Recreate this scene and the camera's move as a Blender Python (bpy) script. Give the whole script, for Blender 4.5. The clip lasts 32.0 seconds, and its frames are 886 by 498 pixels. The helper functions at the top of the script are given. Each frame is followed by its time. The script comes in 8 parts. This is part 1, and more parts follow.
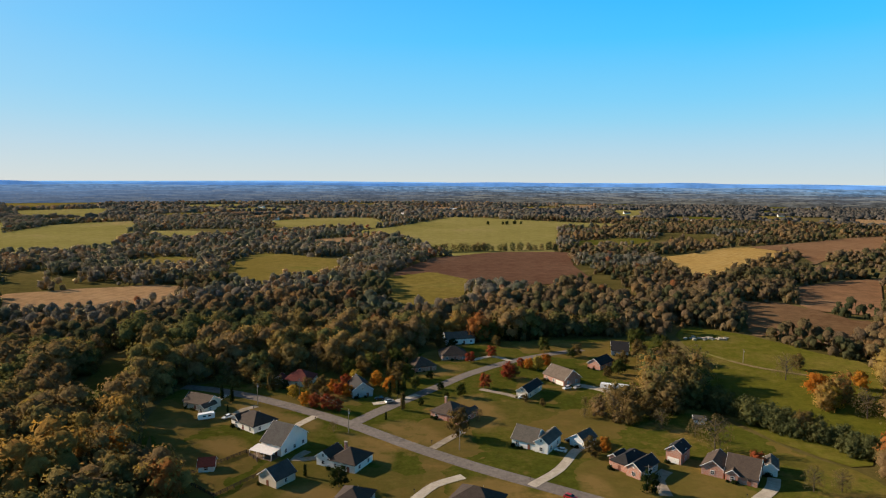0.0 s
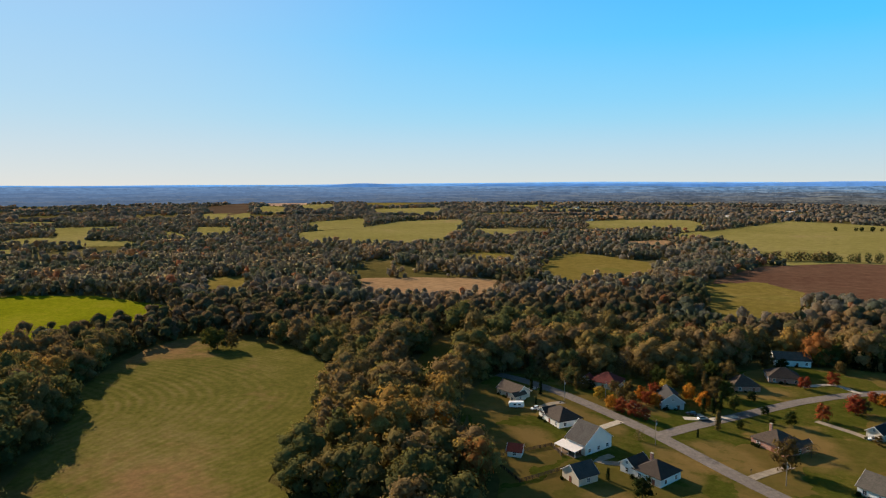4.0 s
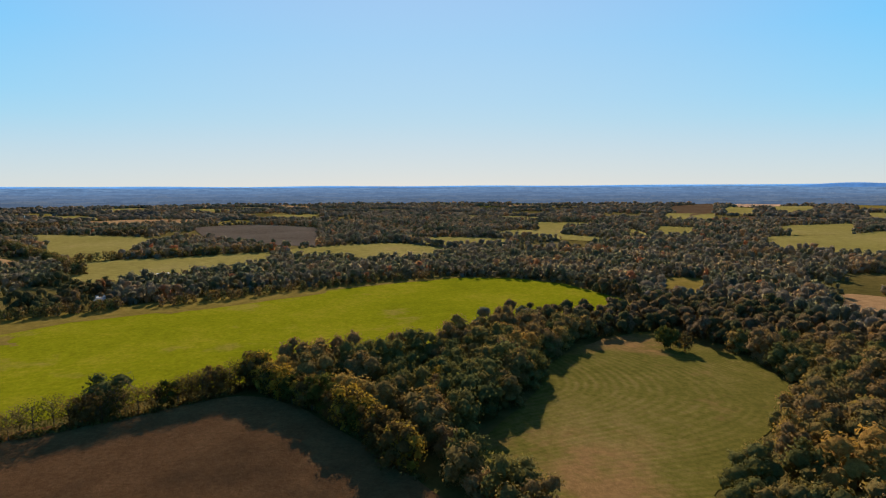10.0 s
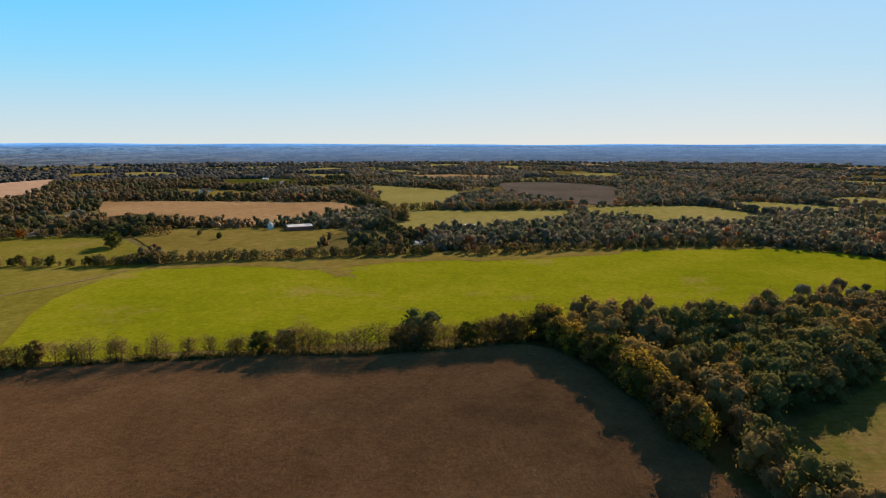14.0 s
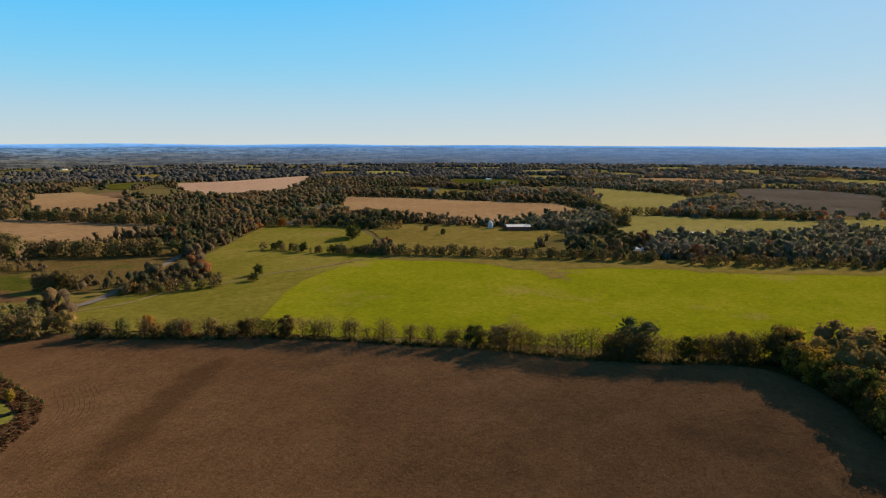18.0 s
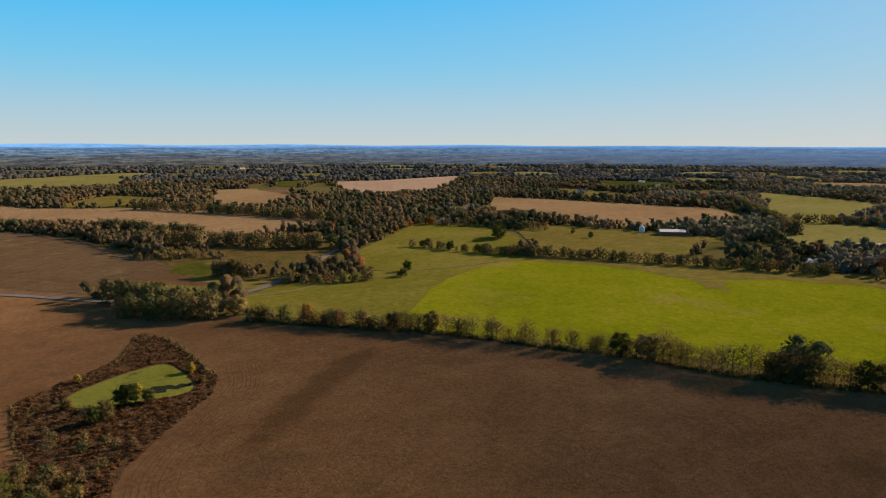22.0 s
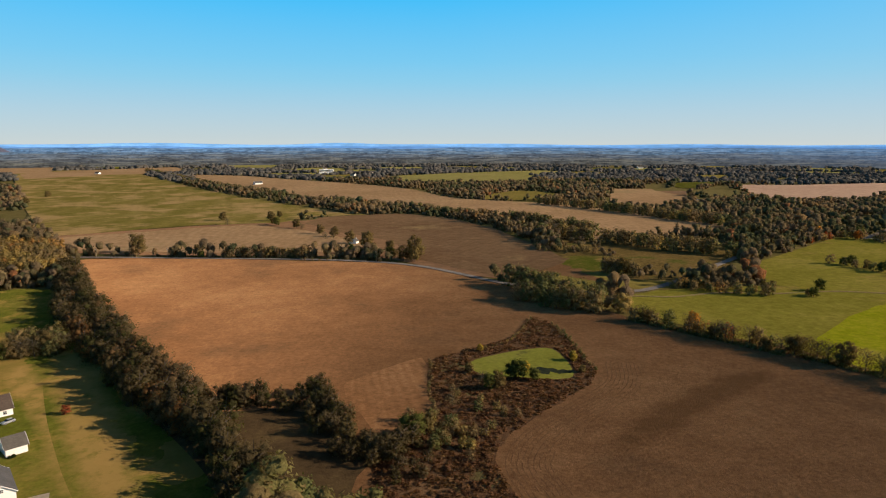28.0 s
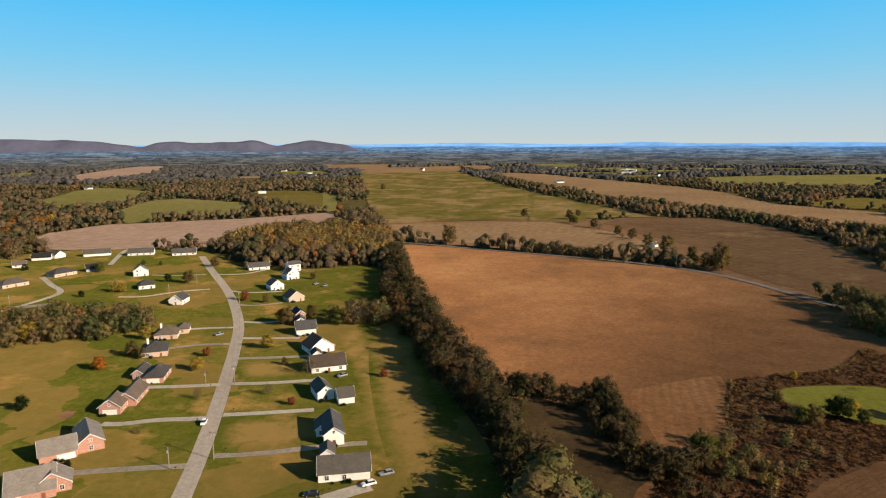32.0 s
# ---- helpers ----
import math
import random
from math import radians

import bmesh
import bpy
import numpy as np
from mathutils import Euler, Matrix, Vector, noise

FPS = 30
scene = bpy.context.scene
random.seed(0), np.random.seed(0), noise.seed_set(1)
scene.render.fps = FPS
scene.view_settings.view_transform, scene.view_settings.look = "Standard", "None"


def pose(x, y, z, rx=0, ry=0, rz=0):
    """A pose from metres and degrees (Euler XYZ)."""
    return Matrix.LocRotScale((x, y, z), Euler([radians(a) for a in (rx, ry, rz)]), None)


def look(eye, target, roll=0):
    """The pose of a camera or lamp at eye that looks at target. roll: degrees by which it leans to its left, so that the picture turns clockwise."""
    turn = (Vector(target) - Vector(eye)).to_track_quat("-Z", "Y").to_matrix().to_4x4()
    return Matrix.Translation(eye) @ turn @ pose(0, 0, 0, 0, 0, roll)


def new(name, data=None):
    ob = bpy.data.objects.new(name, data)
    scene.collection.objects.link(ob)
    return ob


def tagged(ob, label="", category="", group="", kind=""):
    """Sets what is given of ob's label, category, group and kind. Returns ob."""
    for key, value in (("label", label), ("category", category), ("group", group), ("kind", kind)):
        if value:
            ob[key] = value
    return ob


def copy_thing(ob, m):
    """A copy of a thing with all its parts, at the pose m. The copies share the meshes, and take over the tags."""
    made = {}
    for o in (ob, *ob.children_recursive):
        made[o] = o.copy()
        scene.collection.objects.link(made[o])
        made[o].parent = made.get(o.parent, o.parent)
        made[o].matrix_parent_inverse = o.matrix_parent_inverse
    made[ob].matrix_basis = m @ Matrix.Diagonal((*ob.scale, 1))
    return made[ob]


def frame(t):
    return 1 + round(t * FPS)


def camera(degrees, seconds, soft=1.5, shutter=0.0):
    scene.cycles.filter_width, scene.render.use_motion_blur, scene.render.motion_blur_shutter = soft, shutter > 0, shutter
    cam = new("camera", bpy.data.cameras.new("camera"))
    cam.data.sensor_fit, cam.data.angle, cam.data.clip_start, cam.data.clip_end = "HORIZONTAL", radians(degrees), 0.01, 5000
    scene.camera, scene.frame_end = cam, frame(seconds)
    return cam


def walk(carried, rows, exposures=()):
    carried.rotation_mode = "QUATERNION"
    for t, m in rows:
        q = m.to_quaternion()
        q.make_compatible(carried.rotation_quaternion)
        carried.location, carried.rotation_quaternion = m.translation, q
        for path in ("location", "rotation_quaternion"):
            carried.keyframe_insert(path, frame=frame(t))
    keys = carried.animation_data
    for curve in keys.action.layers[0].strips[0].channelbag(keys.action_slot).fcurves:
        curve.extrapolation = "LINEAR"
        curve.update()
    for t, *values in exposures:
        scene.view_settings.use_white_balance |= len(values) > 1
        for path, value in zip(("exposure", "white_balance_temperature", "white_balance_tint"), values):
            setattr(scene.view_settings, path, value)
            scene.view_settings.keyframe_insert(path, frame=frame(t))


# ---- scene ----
cam = camera(69.46, 32.0, 1.15)
walk(cam, [
    (0.0, pose(0, 0, 95, 84.16, -0.41, -0.00)),
    (0.5, pose(0, 0, 95, 84.11, -0.32, 3.43)),
    (1.0, pose(0, 0, 95, 84.10, -0.22, 6.84)),
    (1.5, pose(0, 0, 95, 84.13, -0.13, 10.30)),
    (2.0, pose(0, 0, 95, 84.16, -0.06, 13.72)),
    (2.5, pose(0, 0, 95, 84.15, -0.01, 17.17)),
    (3.0, pose(0, 0, 95, 84.16, 0.01, 20.63)),
    (3.5, pose(0, 0, 95, 84.16, 0.03, 24.09)),
    (5.5, pose(0, 0, 95, 84.20, 0.11, 37.92)),
    (6.0, pose(0, 0, 95, 84.22, 0.14, 41.37)),
    (6.5, pose(0, 0, 95, 84.24, 0.16, 44.72)),
    (7.0, pose(0, 0, 95, 84.23, 0.17, 48.01)),
    (7.5, pose(0, 0, 95, 84.26, 0.18, 51.42)),
    (8.0, pose(0, 0, 95, 84.26, 0.21, 54.68)),
    (8.5, pose(0, 0, 95, 84.21, 0.25, 57.82)),
    (9.0, pose(0, 0, 95, 84.19, 0.28, 61.01)),
    (9.5, pose(0, 0, 95, 84.18, 0.26, 64.15)),
    (10.0, pose(0, 0, 95, 84.22, 0.21, 67.33)),
    (10.5, pose(0, 0, 95, 84.29, 0.14, 70.60)),
    (11.0, pose(0, 0, 95, 84.33, 0.11, 73.95)),
    (11.5, pose(0, 0, 95, 84.28, 0.12, 77.24)),
    (12.0, pose(0, 0, 95, 83.22, 0.14, 80.53)),
    (12.5, pose(0, 0, 95, 81.77, 0.16, 83.79)),
    (13.0, pose(0, 0, 95, 80.59, 0.17, 87.04)),
    (13.5, pose(0, 0, 95, 80.54, 0.16, 90.35)),
    (14.0, pose(0, 0, 95, 80.59, 0.10, 93.63)),
    (14.5, pose(0, 0, 95, 80.63, 0.03, 96.96)),
    (15.0, pose(0, 0, 95, 80.65, -0.02, 100.10)),
    (15.5, pose(0, 0, 95, 80.68, -0.02, 103.04)),
    (17.5, pose(0, 0, 95, 80.73, -0.00, 111.19)),
    (18.0, pose(0, 0, 95, 80.75, -0.03, 113.15)),
    (18.5, pose(0, 0, 95, 80.77, -0.06, 115.05)),
    (19.0, pose(0, 0, 95, 80.78, -0.09, 117.03)),
    (19.5, pose(0, 0, 95, 80.77, -0.09, 118.97)),
    (20.0, pose(0, 0, 95, 80.79, -0.06, 121.27)),
    (20.5, pose(0, 0, 95, 80.79, -0.04, 122.78)),
    (21.0, pose(0, 0, 95, 80.80, -0.02, 123.22)),
    (21.5, pose(0, 0, 95, 80.83, -0.02, 123.92)),
    (22.0, pose(0, 0, 95, 80.81, -0.02, 126.28)),
    (22.5, pose(0, 0, 95, 80.81, 0.01, 128.93)),
    (23.0, pose(0, 0, 95, 80.85, 0.06, 131.40)),
    (23.5, pose(0, 0, 95, 80.84, 0.06, 133.76)),
    (24.0, pose(0, 0, 95, 80.83, 0.02, 136.14)),
    (24.5, pose(0, 0, 95, 80.83, -0.01, 138.52)),
    (26.5, pose(0, 0, 95, 80.82, -0.04, 150.82)),
    (27.0, pose(0, 0, 95, 80.81, -0.02, 154.17)),
    (27.5, pose(0, 0, 95, 80.80, -0.00, 157.40)),
    (28.0, pose(0, 0, 95, 80.79, -0.01, 160.65)),
    (28.5, pose(0, 0, 95, 80.79, -0.02, 164.04)),
    (29.0, pose(0, 0, 95, 80.77, -0.01, 167.43)),
    (29.5, pose(0, 0, 95, 80.75, 0.02, 170.84)),
    (30.0, pose(0, 0, 95, 80.77, 0.03, 174.22)),
    (30.5, pose(0, 0, 95, 80.75, 0.05, 177.59)),
    (31.0, pose(0, 0, 95, 80.75, 0.07, 180.87)),
    (31.5, pose(0, 0, 95, 80.77, 0.09, 184.02)),
    (32.0, pose(0, 0, 95, 80.76, 0.12, 187.03)),
], [(0, 0.8), (3, 0.84), (6, 0.82), (9, 0.82), (11, 0.8), (13.5, 0.88), (16, 0.82), (18, 0.72), (20, 0.64), (24, 0.6), (28, 0.68), (32, 0.66)])

# world, sun and sky
SUN_AZ, SUN_EL = 69.0, 23.0
world = bpy.data.worlds.new("sky")
scene.world = world
world.use_nodes = True
wn = world.node_tree.nodes
sky = wn.new("ShaderNodeTexSky")
sky.sky_type, sky.sun_disc = "NISHITA", False
sky.sun_elevation, sky.sun_rotation = radians(SUN_EL), radians(-SUN_AZ)
sky.air_density, sky.dust_density, sky.ozone_density, sky.altitude = 1.0, 0.1, 3.0, 150
# the sky's own colour by height, clear autumn blue with a pale horizon, blended with the sun's glow
aim, split, clear = wn.new("ShaderNodeTexCoord"), wn.new("ShaderNodeSeparateXYZ"), wn.new("ShaderNodeValToRGB")
for k in range(6):
    clear.color_ramp.elements.new(0.5)
for e, (p, c) in zip(clear.color_ramp.elements, [(0.0, (0.60, 0.67, 0.68)), (0.05, (0.44, 0.65, 0.78)), (0.095, (0.275, 0.635, 0.87)), (0.124, (0.2, 0.615, 0.92)), (0.21, (0.06, 0.545, 1.0)), (0.28, (0.02, 0.47, 1.0)), (0.46, (0.03, 0.15, 0.32)), (1.0, (0.02, 0.06, 0.12))]):
    e.position, e.color = p, (*c, 1)
blue, both, wl = wn.new("ShaderNodeBackground"), wn.new("ShaderNodeMixShader"), world.node_tree.links
blue.inputs[1].default_value = 0.6
both.inputs[0].default_value = 0.96
wl.new(aim.outputs["Generated"], split.inputs[0])
wl.new(split.outputs[2], clear.inputs[0])
# the pale veil of light round the sun
toward, veil, pale = wn.new("ShaderNodeVectorMath"), wn.new("ShaderNodeValToRGB"), wn.new("ShaderNodeMix")
toward.operation, pale.data_type = "DOT_PRODUCT", "RGBA"
toward.inputs[1].default_value = (-math.sin(radians(SUN_AZ)) * math.cos(radians(SUN_EL)), math.cos(radians(SUN_AZ)) * math.cos(radians(SUN_EL)), math.sin(radians(SUN_EL)))
for k in range(2):
    veil.color_ramp.elements.new(0.5)
for e, (p, c) in zip(veil.color_ramp.elements, [(0.1, 0.0), (0.5, 0.07), (0.8, 0.15), (1.0, 0.52)]):
    e.position, e.color = p, (c, c, c, 1)
veil.color_ramp.interpolation = "B_SPLINE"
pale.inputs[7].default_value = (0.70, 0.64, 0.62, 1)
wl.new(aim.outputs["Generated"], toward.inputs[0])
wl.new(toward.outputs["Value"], veil.inputs[0])
wl.new(veil.outputs[0], pale.inputs[0])
wl.new(clear.outputs[0], pale.inputs[6])
wl.new(pale.outputs[2], blue.inputs[0])
wl.new(sky.outputs[0], wn["Background"].inputs[0])
wn["Background"].inputs[1].default_value = 0.09
wl.new(wn["Background"].outputs[0], both.inputs[1])
wl.new(blue.outputs[0], both.inputs[2])
wl.new(both.outputs[0], wn["World Output"].inputs[0])
sun = new("sun", bpy.data.lights.new("sun", "SUN"))
sun.data.energy, sun.data.angle, sun.data.color = 5.0, radians(0.5), (1.0, 0.8, 0.6)
sun.matrix_world = look((0, 0, 0), (math.sin(radians(SUN_AZ)) * math.cos(radians(SUN_EL)), -math.cos(radians(SUN_AZ)) * math.cos(radians(SUN_EL)), -math.sin(radians(SUN_EL))))


# ---- materials ----
def nodes_of(name, rough=0.9):
    mat = bpy.data.materials.new(name)
    mat.use_nodes = True
    n, l = mat.node_tree.nodes, mat.node_tree.links
    b = n["Principled BSDF"]
    b.inputs["Roughness"].default_value = rough
    b.inputs["Specular IOR Level"].default_value = 0.25
    return mat, n, l, b


def ramp(n, stops, mode="LINEAR"):
    r = n.new("ShaderNodeValToRGB")
    r.color_ramp.interpolation = mode
    el = r.color_ramp.elements
    while len(el) < len(stops):
        el.new(0.5)
    for e, (p, c) in zip(el, stops):
        e.position, e.color = p, (*c, 1)
    return r


def noise_tex(n, l, vec, scale, detail=4, rough=0.6):
    t = n.new("ShaderNodeTexNoise")
    t.inputs["Scale"].default_value, t.inputs["Detail"].default_value, t.inputs["Roughness"].default_value = scale, detail, rough
    l.new(vec, t.inputs["Vector"])
    return t.outputs["Fac"]


def math_node(n, l, op, a, b):
    m = n.new("ShaderNodeMath")
    m.operation = op
    for i, v in enumerate((a, b)):
        if isinstance(v, (int, float)):
            m.inputs[i].default_value = v
        else:
            l.new(v, m.inputs[i])
    return m.outputs[0]


def mix_col(n, l, fac, a, b, blend="MIX"):
    m = n.new("ShaderNodeMix")
    m.data_type, m.blend_type = "RGBA", blend
    for socket, v in ((m.inputs[0], fac), (m.inputs[6], a), (m.inputs[7], b)):
        if isinstance(v, (int, float)):
            socket.default_value = v
        elif isinstance(v, tuple):
            socket.default_value = (*v, 1)
        else:
            l.new(v, socket)
    return m.outputs[2]


def earth(name, dark, mid, light, big=0.012, fine=0.6, rows=None, patch=None, relief=0.5, matt=0.0, centre=None):
    """Ground cover: broad patches, clumps and fine grain. rows: (degrees, spacing, depth) of drill or mowing lines; patch: (colour, scale, threshold) of bare or lush spots."""
    mat, n, l, b = nodes_of(name, 0.95)
    b.inputs["Specular IOR Level"].default_value = 0.0
    b.inputs["Diffuse Roughness"].default_value = matt
    pos = n.new("ShaderNodeNewGeometry").outputs["Position"]
    broad, clump, grain = noise_tex(n, l, pos, big, 5), noise_tex(n, l, pos, big * 9, 4), noise_tex(n, l, pos, fine, 5, 0.75)
    mixed = math_node(n, l, "ADD", math_node(n, l, "MULTIPLY", broad, 0.5), math_node(n, l, "ADD", math_node(n, l, "MULTIPLY", clump, 0.25), math_node(n, l, "MULTIPLY", grain, 0.25)))
    if rows:
        turn, gap, depth = rows
        mp = n.new("ShaderNodeMapping")
        mp.inputs["Rotation"].default_value[2] = radians(turn)
        bend = n.new("ShaderNodeTexNoise")
        bend.inputs["Scale"].default_value, bend.inputs["Detail"].default_value = 0.006, 1.0
        l.new(pos, bend.inputs["Vector"])
        move = n.new("ShaderNodeVectorMath")
        move.operation = "MULTIPLY_ADD"
        move.inputs[1].default_value = (90, 90, 0)
        l.new(bend.outputs["Color"], move.inputs[0])
        l.new(pos, move.inputs[2])
        l.new(move.outputs[0], mp.inputs["Vector"])
        w = n.new("ShaderNodeTexWave")
        if centre:
            w.wave_type, w.rings_direction = "RINGS", "Z"
            mp.vector_type = "TEXTURE"
            mp.inputs["Location"].default_value = (*centre, 0)
        w.inputs["Scale"].default_value = 0.314 / gap
        w.inputs["Distortion"].default_value, w.inputs["Detail"].default_value, w.inputs["Detail Scale"].default_value = 2.0, 3.0, 0.3
        l.new(mp.outputs[0], w.inputs["Vector"])
        lines = math_node(n, l, "MULTIPLY", math_node(n, l, "SUBTRACT", w.outputs["Fac"], 0.5), depth)
        if centre:
            # young crop hides the rows in places
            grown = ramp(n, [(0.4, (0.12, 0.12, 0.12)), (0.62, (1, 1, 1))])
            l.new(noise_tex(n, l, pos, 0.017, 5, 0.7), grown.inputs[0])
            lines = math_node(n, l, "MULTIPLY", lines, grown.outputs[0])
        mixed = math_node(n, l, "ADD", mixed, lines)
    r = ramp(n, [(0.32, dark), (0.5, mid), (0.68, light)])
    l.new(mixed, r.inputs[0])
    col = r.outputs[0]
    if patch:
        spot, size, level = patch
        s = ramp(n, [(level, (0, 0, 0)), (level + 0.1, (1, 1, 1))])
        l.new(noise_tex(n, l, pos, size, 6, 0.65), s.inputs[0])
        col = mix_col(n, l, math_node(n, l, "MULTIPLY", s.outputs[0], 0.8), col, spot)
    tuft = ramp(n, [(0.3, (0.72, 0.72, 0.72)), (0.7, (1.25, 1.25, 1.25))])
    l.new(noise_tex(n, l, pos, fine * 0.45, 6, 0.8), tuft.inputs[0])
    col = mix_col(n, l, 1.0, col, tuft.outputs[0], "MULTIPLY")
    l.new(col, b.inputs["Base Color"])
    bump = n.new("ShaderNodeBump")
    bump.inputs["Strength"].default_value, bump.inputs["Distance"].default_value = relief, 0.4
    l.new(grain, bump.inputs["Height"])
    l.new(bump.outputs[0], b.inputs["Normal"])
    return mat


def lots(mat, size, dry, share):
    """Plots of a lawn that differ from one another: some dry and tan."""
    n, l = mat.node_tree.nodes, mat.node_tree.links
    b = n["Principled BSDF"]
    old = b.inputs["Base Color"].links[0].from_socket
    pos = n.new("ShaderNodeNewGeometry").outputs["Position"]
    v = n.new("ShaderNodeTexVoronoi")
    v.inputs["Scale"].default_value = size
    warp = n.new("ShaderNodeTexNoise")
    warp.inputs["Scale"].default_value, warp.inputs["Detail"].default_value = 0.05, 4.0
    shift = n.new("ShaderNodeVectorMath")
    shift.operation = "MULTIPLY_ADD"
    shift.inputs[1].default_value = (40, 40, 0)
    l.new(pos, warp.inputs["Vector"])
    l.new(warp.outputs["Color"], shift.inputs[0])
    l.new(pos, shift.inputs[2])
    l.new(shift.outputs[0], v.inputs["Vector"])
    part_of = n.new("ShaderNodeSeparateColor")
    l.new(v.outputs["Color"], part_of.inputs[0])
    r = ramp(n, [(share, (0, 0, 0)), (min(1, share + 0.35), (0.75, 0.75, 0.75))])
    l.new(part_of.outputs[0], r.inputs[0])
    soft = math_node(n, l, "MULTIPLY", r.outputs[0], math_node(n, l, "MULTIPLY", noise_tex(n, l, pos, 0.09, 5, 0.7), 1.3))
    l.new(mix_col(n, l, soft, old, dry), b.inputs["Base Color"])
    return mat


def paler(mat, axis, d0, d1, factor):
    """Lightens a field's colour along an axis, from d0 to d1 metres, with a wandering edge."""
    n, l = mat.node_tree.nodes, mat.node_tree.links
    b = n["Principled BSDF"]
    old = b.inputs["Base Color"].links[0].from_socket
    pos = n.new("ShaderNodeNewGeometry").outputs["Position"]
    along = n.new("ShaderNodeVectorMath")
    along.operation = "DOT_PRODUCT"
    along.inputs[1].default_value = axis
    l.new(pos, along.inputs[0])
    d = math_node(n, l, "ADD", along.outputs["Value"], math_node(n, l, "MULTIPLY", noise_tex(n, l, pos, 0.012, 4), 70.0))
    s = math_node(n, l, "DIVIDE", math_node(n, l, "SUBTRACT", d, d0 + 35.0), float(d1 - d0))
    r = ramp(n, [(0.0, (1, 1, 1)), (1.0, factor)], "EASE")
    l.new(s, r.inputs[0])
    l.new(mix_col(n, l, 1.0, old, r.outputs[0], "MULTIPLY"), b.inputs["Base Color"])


def plain(name, col, rough=0.7, metal=0.0, vary=0.12, scale=1.5, relief=0.15, per_object=0.0):
    """Paint, siding, shingle, metal: one colour with grain, stains and slight relief."""
    mat, n, l, b = nodes_of(name, rough)
    b.inputs["Metallic"].default_value = metal
    co = n.new("ShaderNodeTexCoord").outputs["Object"]
    a, c = noise_tex(n, l, co, scale, 5, 0.7), noise_tex(n, l, co, scale * 0.15, 3)
    v = math_node(n, l, "ADD", math_node(n, l, "MULTIPLY", a, 0.6), math_node(n, l, "MULTIPLY", c, 0.4))
    if per_object:
        v = math_node(n, l, "ADD", v, math_node(n, l, "MULTIPLY", math_node(n, l, "SUBTRACT", n.new("ShaderNodeObjectInfo").outputs["Random"], 0.5), per_object))
    r = ramp(n, [(0.25, tuple(x * (1 - 2 * vary) for x in col)), (0.75, tuple(min(1, x * (1 + vary)) for x in col))])
    l.new(v, r.inputs[0])
    l.new(r.outputs[0], b.inputs["Base Color"])
    bump = n.new("ShaderNodeBump")
    bump.inputs["Strength"].default_value, bump.inputs["Distance"].default_value = relief, 0.02
    l.new(a, bump.inputs["Height"])
    l.new(bump.outputs[0], b.inputs["Normal"])
    return mat


def foliage(name, stops, own=False, through_light=0.42):
    """Leaves: own=True takes the tree's tint from its 'tint' attribute, else each tree differs by its own random value."""
    mat, n, l, b = nodes_of(name, 1.0)
    b.inputs["Specular IOR Level"].default_value = 0.0
    pos = n.new("ShaderNodeNewGeometry").outputs["Position"]
    if own:
        at = n.new("ShaderNodeAttribute")
        at.attribute_name = "tint"
        v = at.outputs["Fac"]
    else:
        v = n.new("ShaderNodeObjectInfo").outputs["Random"]
    v = math_node(n, l, "ADD", v, math_node(n, l, "MULTIPLY", math_node(n, l, "SUBTRACT", noise_tex(n, l, pos, 0.5, 3), 0.5), 0.14))
    r = ramp(n, stops)
    l.new(v, r.inputs[0])
    speck = noise_tex(n, l, pos, 0.8, 5, 0.8)
    sp = ramp(n, [(0.3, (0.6, 0.6, 0.6)), (0.7, (1.35, 1.35, 1.35))])
    l.new(speck, sp.inputs[0])
    col = mix_col(n, l, 1.0, r.outputs[0], sp.outputs[0], "MULTIPLY")
    l.new(col, b.inputs["Base Color"])
    tr = n.new("ShaderNodeBsdfTranslucent")
    # light that comes through leaves is yellower than what they throw back
    l.new(mix_col(n, l, 1.0, col, (1.3, 1.18, 0.75), "MULTIPLY"), tr.inputs["Color"])
    mx = n.new("ShaderNodeMixShader")
    mx.inputs[0].default_value = through_light
    bump = n.new("ShaderNodeBump")
    bump.inputs["Strength"].default_value, bump.inputs["Distance"].default_value = 1.0, 1.4
    l.new(noise_tex(n, l, pos, 0.5, 5, 0.75), bump.inputs["Height"])
    l.new(bump.outputs[0], b.inputs["Normal"])
    l.new(b.outputs[0], mx.inputs[1])
    l.new(tr.outputs[0], mx.inputs[2])
    l.new(mx.outputs[0], n["Material Output"].inputs["Surface"])
    return mat


